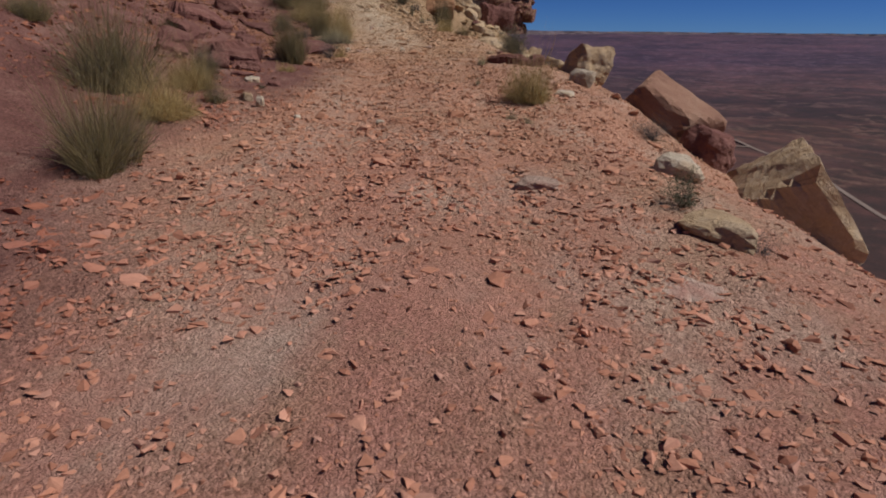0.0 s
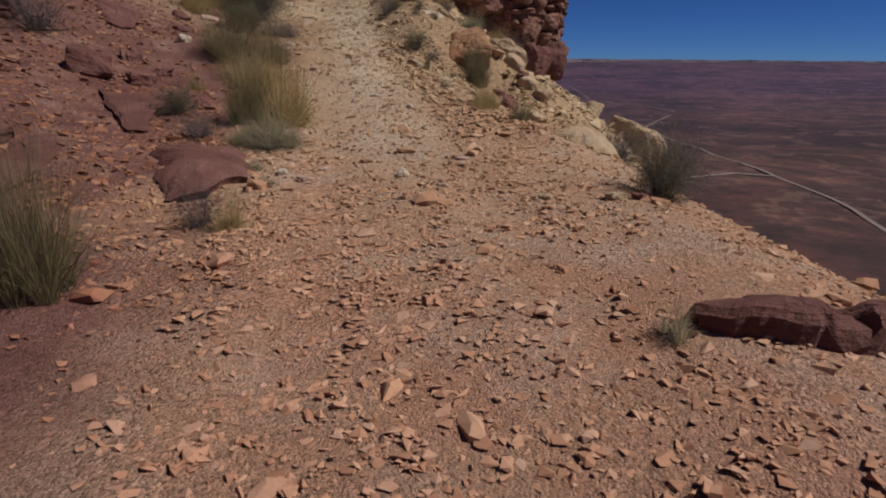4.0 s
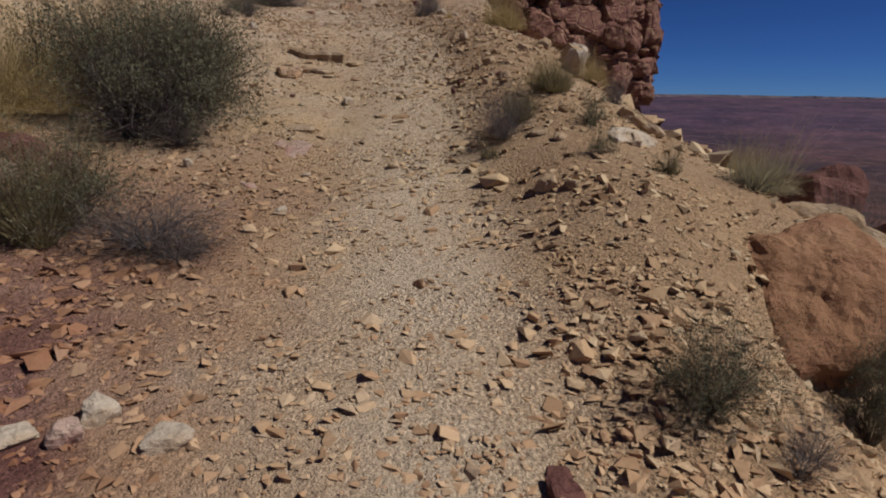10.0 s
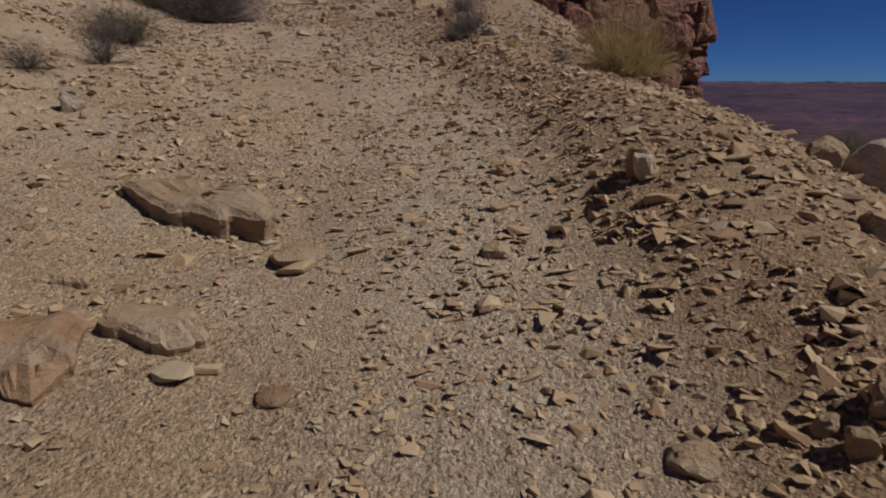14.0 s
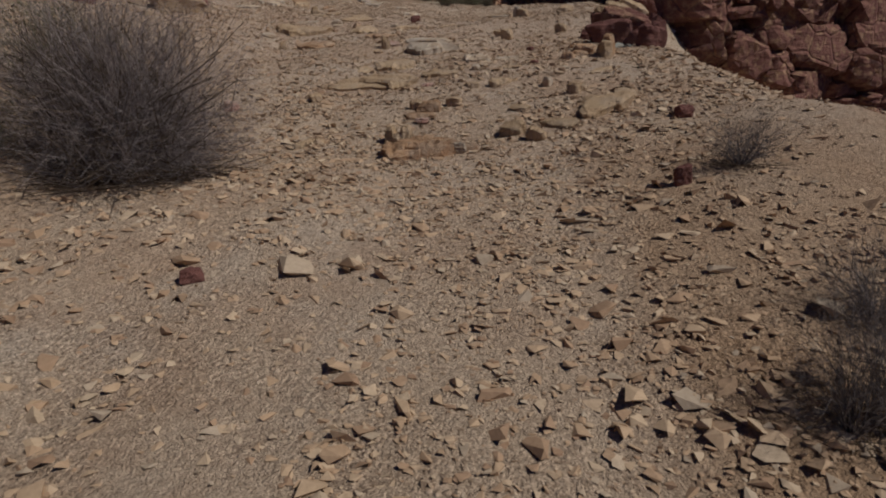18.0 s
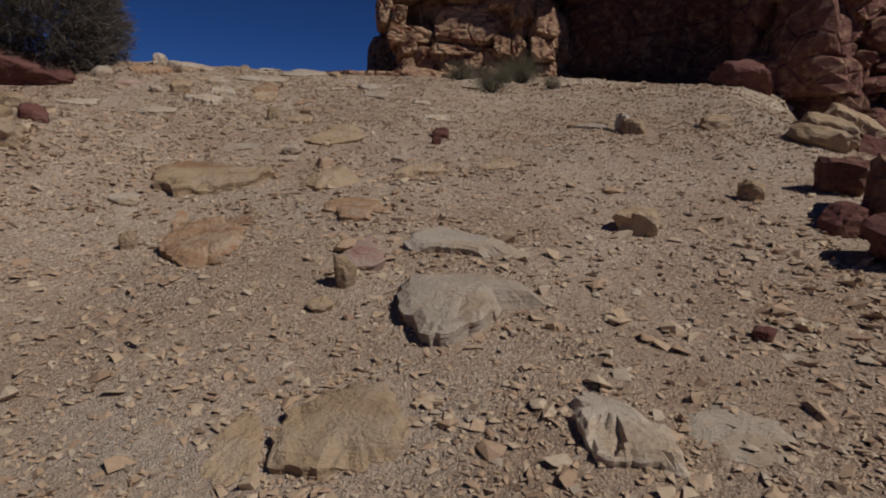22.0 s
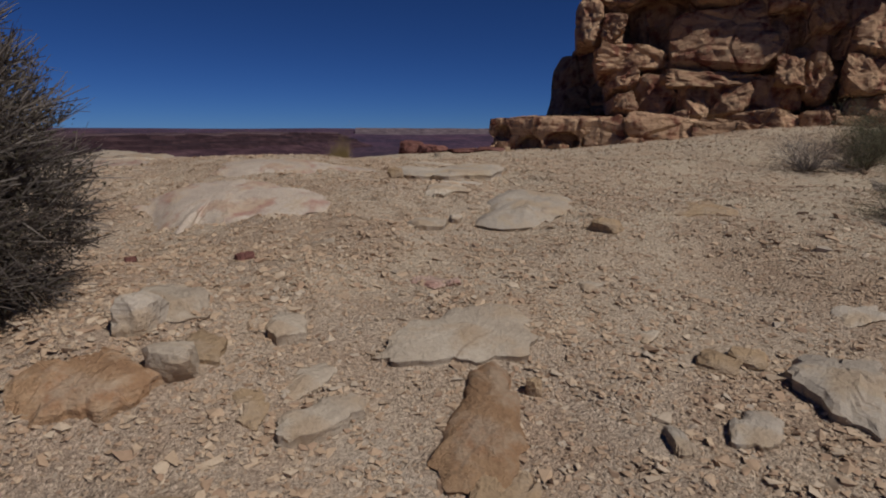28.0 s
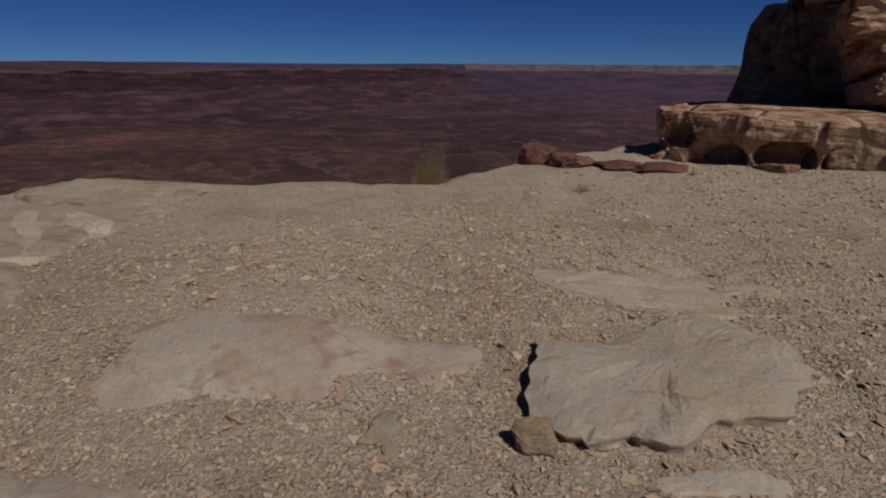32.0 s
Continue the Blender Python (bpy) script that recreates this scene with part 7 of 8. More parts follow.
rock('stone', -5.18, 17.40, 0.32, 0.25, 0.20, 36, RED, "weathered dark red mudstone stone on the track edge", 2414, sink=0.35)
rock('stone', -3.96, 15.94, 0.25, 0.20, 0.16, 34, RED, "angular dark red mudstone stone on the track edge", 2421, sink=0.3)
rock('boulder', -5.16, 16.72, 0.44, 0.35, 0.26, 38, RED, "weathered dark red mudstone boulder on the track edge", 2428, sink=0.35)
rock('stone', -5.33, 21.59, 0.23, 0.19, 0.07, 43, PINK, "angular pinkish sandstone stone on the track edge", 2435, sink=0.3)
rock('stone', -4.57, 20.61, 0.18, 0.14, 0.07, 45, RED, "small weathered dark red mudstone stone on the track edge", 2442, sink=0.3)
rock('stone', -4.11, 20.82, 0.14, 0.11, 0.15, 37, PINK, "small angular pinkish sandstone stone on the track edge", 2449, sink=0.3)
outcrop(-2.86, 13.32, [(-0.78, 0.24), (-0.78, 0.57), (-0.40, 0.93), (0.19, 0.91), (0.39, 0.27), (0.52, -0.35), (0.36, -0.65), (0.37, -0.94), (0.13, -0.97)], 0.1, RED, "broad dark red mudstone slab with a shaded undercut front on the track edge", 2456, dome=True)
outcrop(-4.55, 15.46, [(-0.99, 0.66), (-0.94, 1.70), (-0.04, 0.95), (0.24, 0.13), (0.44, -0.68), (0.72, -1.30), (0.58, -1.46)], 0.12, RED, "broad dark red mudstone slab with a shaded undercut front on the track edge", 2463)
outcrop(-17.26, 54.42, [(-0.37, -0.52), (-0.58, -0.01), (-0.64, 0.53), (-0.52, 0.86), (0.15, 1.08), (0.67, 0.56), (0.58, 0.01), (0.48, -0.60), (0.27, -1.00), (-0.06, -0.91)], 0.09, GREY, "broad grey weathered sandstone slab breaking through the ground on the rim", 2526, dome=True)
outcrop(-20.26, 52.62, [(-1.73, -0.32), (-1.60, 0.07), (-1.31, 0.43), (-0.31, 1.09), (1.04, 0.75), (1.28, 0.48), (1.24, 0.00), (0.81, -0.23), (0.06, -0.53), (0.23, -0.78), (0.28, -0.96)], 0.13, BEDROCK, "broad pale bedrock with red stains slab with a shaded undercut front on the rim", 2533, dome=True)
outcrop(-17.76, 53.17, [(-0.10, -0.24), (-0.24, 0.02), (-0.15, 0.22), (0.13, 0.24), (0.23, -0.02), (0.12, -0.22)], 0.05, PALE, "small pale cream sandstone slab breaking through the ground on the rim", 2540)
rock('stone', -16.19, 54.06, 0.33, 0.26, 0.19, 0, TAN, "angular tan sandstone stone on the rim", 2547, sink=0.35)
rock('stone', -17.57, 53.44, 0.15, 0.12, 0.12, 28, PALE, "small weathered pale cream sandstone stone on the rim", 2554, sink=0.3)
outcrop(-9.72, 42.51, [(-0.49, -0.46), (-0.52, -0.09), (-0.42, 0.32), (-0.20, 0.58), (0.10, 0.69), (0.34, 0.67), (0.62, 0.05), (0.54, -0.18), (0.39, -0.37), (0.11, -0.29), (-0.15, -0.42), (-0.33, -0.50)], 0.05, TAN, "tan sandstone slab breaking through the ground on the stony summit slope", 2568)
outcrop(-9.78, 43.56, [(-0.17, -0.41), (-0.34, -0.09), (-0.34, 0.22), (0.11, 0.43), (0.24, 0.26), (0.33, -0.14), (0.16, -0.29)], 0.08, TAN, "tan sandstone slab breaking through the ground on the stony summit slope", 2575)
outcrop(-10.21, 43.30, [(-0.07, -0.22), (-0.20, 0.27), (-0.04, 0.31), (0.22, -0.10), (0.09, -0.26)], 0.02, TAN, "small tan sandstone slab flush with the ground on the stony summit slope", 2582)
outcrop(-8.87, 43.03, [(-0.22, -0.27), (-0.32, 0.15), (-0.19, 0.31), (0.06, 0.35), (0.28, -0.04), (0.27, -0.19), (0.11, -0.32)], 0.09, TAN, "tan sandstone slab breaking through the ground on the stony summit slope", 2589)
outcrop(-9.52, 44.73, [(-0.47, -0.27), (-0.59, 0.35), (-0.22, 0.42), (0.47, 0.40), (0.54, 0.10), (0.25, -0.02), (0.12, -0.36), (-0.10, -0.63)], 0.13, PALE, "pale cream sandstone slab with a shaded undercut front on the stony summit slope", 2596)
outcrop(-9.93, 45.54, [(-0.66, 0.12), (-0.37, 0.41), (0.69, 0.02), (0.58, -0.20), (0.11, -0.16), (-0.35, -0.20)], 0.07, GREY, "grey weathered sandstone slab breaking through the ground on the stony summit slope", 2603)
outcrop(-12.13, 45.19, [(-0.31, -0.23), (-0.62, 0.24), (-0.60, 0.63), (0.02, 0.62), (0.61, -0.11), (0.60, -0.53), (0.30, -0.63)], 0.09, ORANGE, "rust-orange sandstone slab breaking through the ground on the stony summit slope", 2610)
outcrop(-13.35, 46.50, [(-0.18, -0.58), (-0.40, -0.04), (-0.33, 0.62), (0.31, 0.42), (0.40, 0.13), (0.20, -0.55)], 0.08, ORANGE, "rust-orange sandstone slab breaking through the ground on the stony summit slope", 2617)
outcrop(-11.14, 46.15, [(-0.29, -0.26), (-0.36, 0.24), (0.24, 0.22), (0.41, -0.20)], 0.04, ORANGE, "rust-orange sandstone slab breaking through the ground on the stony summit slope", 2624)
outcrop(-10.63, 45.27, [(0.06, -0.53), (-0.30, 0.35), (-0.07, 0.41), (0.31, -0.23)], 0.05, PINK, "pinkish sandstone slab breaking through the ground on the stony summit slope", 2631)
outcrop(-8.58, 43.83, [(-0.28, 0.09), (-0.25, 0.32), (0.02, 0.27), (0.31, -0.07), (0.32, -0.22), (0.02, -0.30), (-0.14, -0.09)], 0.12, PALE, "pale cream sandstone slab with a shaded undercut front on the stony summit slope", 2638)
outcrop(-8.01, 43.96, [(-0.28, -0.10), (-0.23, 0.23), (0.25, 0.17), (0.28, -0.07), (-0.02, -0.23)], 0.04, PALE, "small pale cream sandstone slab breaking through the ground on the stony summit slope", 2645)
outcrop(-7.86, 43.41, [(-0.24, -0.05), (0.11, 0.24), (0.19, -0.01), (-0.06, -0.17)], 0.02, TAN, "small tan sandstone slab flush with the ground on the stony summit slope", 2652)
outcrop(-7.82, 42.57, [(-0.20, -0.09), (-0.03, 0.05), (0.23, 0.25), (0.10, 0.00), (-0.11, -0.22)], 0.08, TAN, "small tan sandstone slab breaking through the ground on the stony summit slope", 2659)
outcrop(-8.87, 42.40, [(-0.09, -0.06), (-0.09, 0.05), (0.06, 0.11), (0.10, -0.02), (0.02, -0.08)], 0.04, PINK, "small pinkish sandstone slab breaking through the ground on the stony summit slope", 2666)
outcrop(-8.23, 42.38, [(-0.11, -0.02), (-0.09, 0.09), (0.08, 0.08), (0.11, -0.05), (0.01, -0.10)], 0.06, TAN, "small tan sandstone slab breaking through the ground on the stony summit slope", 2673)
outcrop(-6.78, 42.35, [(-0.13, 0.03), (-0.03, 0.12), (0.15, 0.09), (0.08, -0.11), (-0.08, -0.13)], 0.12, TAN, "small tan sandstone slab with a shaded undercut front on the stony summit slope", 2680)
outcrop(-6.50, 43.17, [(-0.23, -0.18), (-0.08, 0.08), (0.22, 0.22), (0.09, -0.12)], 0.03, TAN, "small tan sandstone slab breaking through the ground on the stony summit slope", 2687)
rock('stone', -7.22, 42.46, 0.15, 0.12, 0.19, -13, PALE, "small weathered pale cream sandstone stone on the stony summit slope", 2694, sink=0.3)
outcrop(-17.36, 49.68, [(-0.23, -0.32), (-0.38, 0.01), (-0.30, 0.22), (-0.01, 0.27), (0.28, 0.25), (0.34, 0.09), (0.31, -0.12), (-0.02, -0.40)], 0.1, ORANGE, "rust-orange sandstone slab with a shaded undercut front on the stony summit slope", 2701)
outcrop(-17.76, 50.34, [(-0.31, -0.09), (-0.45, 0.10), (-0.25, 0.27), (0.24, 0.15), (0.43, 0.01), (0.29, -0.19), (0.04, -0.24)], 0.09, PALE, "pale cream sandstone slab breaking through the ground on the rim", 2708)
outcrop(-17.16, 50.19, [(-0.19, -0.02), (-0.18, 0.12), (0.08, 0.09), (0.19, -0.05), (0.10, -0.15)], 0.05, TAN, "small tan sandstone slab breaking through the ground on the rim", 2715)
outcrop(-16.59, 50.43, [(-0.06, -0.21), (-0.12, 0.00), (-0.06, 0.29), (0.07, 0.16), (0.12, -0.03), (0.04, -0.22)], 0.03, PALE, "small pale cream sandstone slab breaking through the ground on the rim", 2722)
outcrop(-16.34, 50.26, [(-0.15, -0.17), (-0.10, 0.07), (0.08, 0.29), (0.13, 0.16), (0.09, -0.12), (-0.05, -0.23)], 0.05, PALE, "small pale cream sandstone slab breaking through the ground on the rim", 2729)
outcrop(-16.66, 50.11, [(-0.12, -0.02), (-0.12, 0.19), (0.04, 0.09), (0.17, -0.12), (0.03, -0.13)], 0.02, TAN, "small tan sandstone slab flush with the ground on the rim", 2736)
outcrop(-15.72, 50.82, [(-0.06, -0.46), (-0.17, -0.04), (-0.33, 0.29), (-0.25, 0.53), (-0.04, 0.49), (0.17, 0.11), (0.29, -0.08), (0.29, -0.33), (0.10, -0.51)], 0.05, ORANGE, "rust-orange sandstone slab breaking through the ground on the rim", 2743, dome=True)
outcrop(-15.27, 52.16, [(-0.06, -0.15), (-0.09, 0.07), (0.08, 0.22), (0.08, -0.14)], 0.03, PALE, "small pale cream sandstone slab breaking through the ground on the rim", 2750)
outcrop(-15.85, 52.68, [(-0.11, -0.04), (-0.05, 0.12), (0.11, 0.07), (0.05, -0.15)], 0.03, PALE, "small pale cream sandstone slab breaking through the ground on the rim", 2757)
outcrop(-14.23, 52.27, [(-0.31, 0.03), (-0.20, 0.43), (0.02, 0.54), (0.28, 0.52), (0.24, -0.61), (0.09, -0.56), (-0.12, -0.35)], 0.1, GREY, "grey weathered sandstone slab with a shaded undercut front on the rim", 2764)
outcrop(-14.52, 51.50, [(-0.12, -0.10), (-0.10, 0.15), (0.08, 0.29), (0.14, 0.01), (0.07, -0.16), (-0.07, -0.19)], 0.05, GREY, "small grey weathered sandstone slab breaking through the ground on the rim", 2771)
outcrop(-14.84, 51.23, [(-0.12, 0.05), (-0.09, 0.13), (0.05, 0.03), (0.12, -0.08), (0.04, -0.14)], 0.07, GREY, "small grey weathered sandstone slab breaking through the ground on the rim", 2778)
outcrop(-18.44, 54.56, [(0.08, -0.53), (-0.54, 0.42), (-0.22, 0.72), (0.43, -0.13), (0.25, -0.47)], 0.04, PALE, "pale cream sandstone slab breaking through the ground on the rim", 2785)
outcrop(-17.78, 53.19, [(0.01, -0.32), (-0.24, 0.16), (-0.00, 0.25), (0.23, -0.09)], 0.02, PALE, "small pale cream sandstone slab flush with the ground on the rim", 2792)
outcrop(-16.99, 50.62, [(-0.09, -0.11), (-0.18, 0.09), (0.00, 0.16), (0.18, 0.01), (0.09, -0.15)], 0.04, PALE, "small pale cream sandstone slab breaking through the ground on the rim", 2799)
outcrop(-16.85, 51.96, [(-0.19, -0.13), (-0.16, 0.21), (0.20, 0.08), (0.15, -0.16)], 0.03, PINK, "small pinkish sandstone slab breaking through the ground on the rim", 2806)
outcrop(-14.06, 53.27, [(-0.19, -0.00), (0.14, 0.28), (0.13, -0.04), (-0.08, -0.24)], 0.03, GREY, "small grey weathered sandstone slab breaking through the ground on the rim", 2813)
rock('stone', -19.06, 50.82, 0.10, 0.08, 0.08, 62, RED, "small weathered dark red mudstone stone on the rim", 2820, sink=0.3)
rock('stone', -17.15, 49.98, 0.20, 0.16, 0.12, 60, RED, "small angular dark red mudstone stone on the stony summit slope", 2827, sink=0.3)
rock('stone', -15.60, 51.18, 0.10, 0.08, 0.15, 24, TAN, "small weathered tan sandstone stone on the rim", 2834, sink=0.3)
rock('stone', -14.79, 52.03, 0.26, 0.21, 0.13, 7, TAN, "angular tan sandstone stone on the rim", 2841, sink=0.35)
rock('stone', -14.65, 52.19, 0.23, 0.19, 0.09, 5, TAN, "weathered tan sandstone stone on the rim", 2848, sink=0.3)
rock('stone', -19.48, 54.86, 0.24, 0.19, 0.23, 38, TAN, "angular tan sandstone stone on the rim", 2855, sink=0.3)
outcrop(-9.47, 42.51, [(-0.45, -0.17), (-0.34, 0.42), (0.08, 0.55), (0.38, 0.01), (0.30, -0.21), (0.16, -0.39), (-0.13, -0.21)], 0.12, TAN, "tan sandstone slab with a shaded undercut front on the stony summit slope", 2862)
outcrop(-19.31, 56.04, [(-0.48, -0.86), (-0.79, -0.29), (-0.29, 1.42), (0.40, 1.24), (0.78, 0.23), (0.37, -0.53), (-0.00, -1.20)], 0.08, GREY, "broad grey weathered sandstone slab breaking through the ground on the rim", 2925)
outcrop(-18.46, 54.51, [(-0.10, -0.24), (-0.33, 0.26), (-0.23, 0.56), (0.18, 0.22), (0.26, -0.33), (0.20, -0.47)], 0.06, PALE, "pale cream sandstone slab breaking through the ground on the rim", 2932)
outcrop(-20.11, 54.43, [(-0.07, -0.13), (-0.19, 0.17), (-0.00, 0.13), (0.26, -0.17)], 0.02, PALE, "small pale cream sandstone slab flush with the ground on the rim", 2939)
outcrop(-16.56, 54.13, [(-0.07, -0.02), (-0.08, 0.17), (0.05, 0.11), (0.08, -0.10), (0.01, -0.15)], 0.03, PALE, "small pale cream sandstone slab breaking through the ground on the rim", 2946)
outcrop(-18.26, 52.83, [(-0.07, -0.04), (-0.09, 0.09), (0.05, 0.04), (0.11, -0.09)], 0.02, PALE, "small pale cream sandstone slab flush with the ground on the rim", 2953)
outcrop(-13.05, 46.29, [(-0.34, -0.54), (-0.47, -0.26), (-0.34, 0.31), (0.22, 0.79), (0.47, 0.42), (0.46, 0.14), (0.11, -0.35), (-0.10, -0.51)], 0.16, TAN, "tan sandstone slab with a shaded undercut front on the stony summit slope", 2960)
outcrop(-12.28, 45.49, [(-0.42, -0.17), (-0.45, -0.02), (-0.08, 0.21), (0.21, 0.50), (0.38, 0.20), (0.35, -0.03), (0.15, -0.31), (-0.15, -0.39)], 0.03, ORANGE, "rust-orange sandstone slab breaking through the ground on the stony summit slope", 2967)
outcrop(-11.83, 46.82, [(-0.30, -0.28), (-0.31, 0.12), (-0.10, 0.47), (0.12, 0.36), (0.31, 0.06), (0.21, -0.28), (0.07, -0.46)], 0.08, TAN, "tan sandstone slab breaking through the ground on the stony summit slope", 2974, dome=True)
outcrop(-12.77, 48.58, [(-0.15, -0.70), (-0.55, 0.57), (-0.17, 0.89), (0.30, 0.27), (0.43, -0.32), (0.14, -0.71)], 0.05, TAN, "tan sandstone slab breaking through the ground on the stony summit slope", 2981)
outcrop(-11.09, 45.96, [(-0.33, 0.09), (-0.17, 0.16), (0.13, 0.15), (0.24, 0.15), (0.27, -0.19), (0.03, -0.27), (-0.17, -0.09)], 0.06, ORANGE, "small rust-orange sandstone slab breaking through the ground on the stony summit slope", 2988)
outcrop(-14.72, 44.36, [(-0.17, -0.23), (-0.38, 0.03), (0.09, 0.20), (0.30, 0.13), (0.16, -0.13)], 0.01, PINK, "pinkish sandstone slab flush with the ground on the stony summit slope", 2995)
outcrop(-13.29, 45.38, [(-0.12, -0.06), (-0.16, 0.08), (0.09, 0.13), (0.15, 0.00), (0.05, -0.15)], 0.03, PALE, "small pale cream sandstone slab breaking through the ground on the stony summit slope", 3002)
outcrop(-13.63, 47.48, [(-0.20, -0.19), (-0.23, 0.09), (0.13, 0.34), (0.30, -0.00), (-0.00, -0.25)], 0.02, PALE, "pale cream sandstone slab flush with the ground on the stony summit slope", 3009)
outcrop(-12.75, 47.35, [(-0.08, -0.17), (-0.11, 0.11), (0.07, 0.16), (0.13, -0.10)], 0.04, PALE, "small pale cream sandstone slab breaking through the ground on the stony summit slope", 3016)
outcrop(-13.64, 51.48, [(-0.16, -0.40), (-0.26, 0.33), (0.13, 0.41), (0.29, -0.34)], 0.06, PALE, "pale cream sandstone slab breaking through the ground on the rim", 3023)
outcrop(-12.02, 50.35, [(-0.17, -0.37), (-0.17, 0.21), (0.17, 0.23), (0.17, -0.07)], 0.05, PALE, "pale cream sandstone slab breaking through the ground on the rim", 3030)
outcrop(-12.65, 51.28, [(-0.16, -0.28), (-0.16, 0.25), (0.13, 0.23), (0.19, -0.19)], 0.06, PALE, "small pale cream sandstone slab breaking through the ground on the rim", 3037)
outcrop(-15.66, 49.15, [(-0.10, -0.42), (-0.29, 0.17), (0.00, 0.46), (0.39, -0.21)], 0.1, PALE, "pale cream sandstone slab with a shaded undercut front on the stony summit slope", 3044)
outcrop(-15.38, 50.37, [(-0.02, -0.43), (-0.38, 0.36), (0.09, 0.25), (0.31, -0.19)], 0.1, TAN, "tan sandstone slab with a shaded undercut front on the rim", 3051)
outcrop(-13.16, 57.02, [(-0.12, -2.80), (-0.99, 4.55), (-0.16, 4.44), (0.86, -2.85), (0.42, -3.34)], 0.08, PALE, "broad pale cream sandstone slab breaking through the ground on the rim", 3058)
outcrop(-13.92, 48.70, [(-0.03, -0.37), (-0.29, 0.28), (0.05, 0.34), (0.28, -0.25)], 0.05, TAN, "tan sandstone slab breaking through the ground on the stony summit slope", 3065)
outcrop(-13.82, 49.22, [(-0.06, -0.32), (-0.28, 0.25), (0.05, 0.34), (0.29, -0.27)], 0.06, TAN, "tan sandstone slab breaking through the ground on the stony summit slope", 3072)
outcrop(-16.86, 47.79, [(-0.06, -0.37), (-0.43, 0.21), (0.07, 0.29), (0.42, -0.13)], 0.06, PALE, "pale cream sandstone slab breaking through the ground on the stony summit slope", 3079)
outcrop(-15.65, 48.08, [(-0.40, -0.11), (-0.30, 0.21), (0.18, 0.31), (0.40, -0.07), (0.12, -0.34)], 0.05, PALE, "pale cream sandstone slab breaking through the ground on the stony summit slope", 3086)
outcrop(-16.16, 51.47, [(-0.31, -0.73), (-0.39, 0.24), (0.22, 0.56), (0.48, -0.07)], 0.04, PALE, "pale cream sandstone slab breaking through the ground on the rim", 3093)
rock('boulder', -20.40, 47.21, 0.50, 0.40, 0.34, 65, PALE, "weathered pale cream sandstone boulder on the stony summit slope", 3100, sink=0.35)
rock('stone', -18.25, 45.60, 0.23, 0.18, 0.28, 69, PALE, "angular pale cream sandstone stone on the stony summit slope", 3107, sink=0.3)
rock('stone', -16.48, 45.81, 0.37, 0.29, 0.31, 61, TAN, "weathered tan sandstone stone on the stony summit slope", 3114, sink=0.35)
rock('stone', -15.18, 44.61, 0.19, 0.15, 0.15, 66, TAN, "small angular tan sandstone stone on the stony summit slope", 3121, sink=0.3)
rock('stone', -14.79, 43.70, 0.20, 0.16, 0.11, 76, TAN, "weathered tan sandstone stone on the stony summit slope", 3128, sink=0.3)
rock('stone', -16.15, 49.08, 0.32, 0.25, 0.25, 40, TAN, "angular tan sandstone stone on the stony summit slope", 3135, sink=0.35)
rock('boulder', -18.37, 47.05, 0.50, 0.40, 0.39, 60, TAN, "weathered tan sandstone boulder on the stony summit slope", 3142, sink=0.35)
rock('stone', -16.19, 46.40, 0.37, 0.30, 0.28, 55, TAN, "angular tan sandstone stone on the stony summit slope", 3149, sink=0.35)
rock('boulder', -20.17, 46.92, 0.49, 0.39, 0.25, 66, TAN, "weathered tan sandstone boulder on the stony summit slope", 3156, sink=0.35)
rock('stone', -11.51, 47.81, 0.20, 0.16, 0.11, 7, PALE, "angular pale cream sandstone stone on the stony summit slope", 3163, sink=0.3)
outcrop(-21.16, 54.22, [(-0.88, -0.95), (-1.09, -0.71), (-0.90, -0.00), (-0.03, 0.79), (0.89, 1.26), (1.05, 0.90), (0.84, 0.45), (0.55, -0.12), (0.03, -0.67), (-0.46, -0.95)], 0.05, BEDROCK, "broad pale bedrock with red stains slab breaking through the ground on the rim", 3170, dome=True)
outcrop(-26.02, 54.80, [(2.00, -1.35), (-1.08, -0.83), (-2.48, 0.06), (-1.86, 1.24), (-0.73, 1.91), (0.39, 0.70), (1.46, -0.56), (2.29, -1.16)], 0.04, BEDROCK, "broad pale bedrock with red stains slab breaking through the ground on the rim", 3177, dome=True)
outcrop(-23.03, 56.29, [(-0.06, -0.49), (-0.45, 0.28), (0.11, 0.41), (0.39, -0.19)], 0.02, PALE, "pale cream sandstone slab flush with the ground on the rim", 3184)
outcrop(-20.14, 54.41, [(0.04, -0.19), (-0.16, 0.08), (-0.06, 0.20), (0.17, -0.09)], 0.03, PALE, "small pale cream sandstone slab breaking through the ground on the rim", 3191)
outcrop(-18.73, 55.29, [(-0.27, -0.46), (-0.28, -0.27), (0.02, 0.20), (0.25, 0.32), (0.28, 0.22)], 0.04, GREY, "grey weathered sandstone slab breaking through the ground on the rim", 3198)
rock('stone', -17.53, 50.04, 0.29, 0.23, 0.32, 48, GREY, "weathered grey weathered sandstone stone on the rim", 3212, sink=0.35)
rock('stone', -17.09, 49.95, 0.27, 0.22, 0.32, 45, PALE, "angular pale cream sandstone stone on the stony summit slope", 3219, sink=0.35)
rock('stone', -16.41, 49.37, 0.40, 0.32, 0.18, 43, TAN, "weathered tan sandstone stone on the stony summit slope", 3226, sink=0.35)
outcrop(-15.87, 49.81, [(-0.07, -0.34), (-0.20, 0.01), (-0.14, 0.28), (0.09, 0.19), (0.21, 0.03), (0.11, -0.18)], 0.1, PALE, "small pale cream sandstone slab with a shaded undercut front on the stony summit slope", 3240)
outcrop(-14.50, 50.40, [(-0.13, -0.25), (-0.14, -0.05), (-0.03, 0.14), (0.14, 0.16), (0.16, -0.01)], 0.07, ORANGE, "small rust-orange sandstone slab breaking through the ground on the rim", 3254)
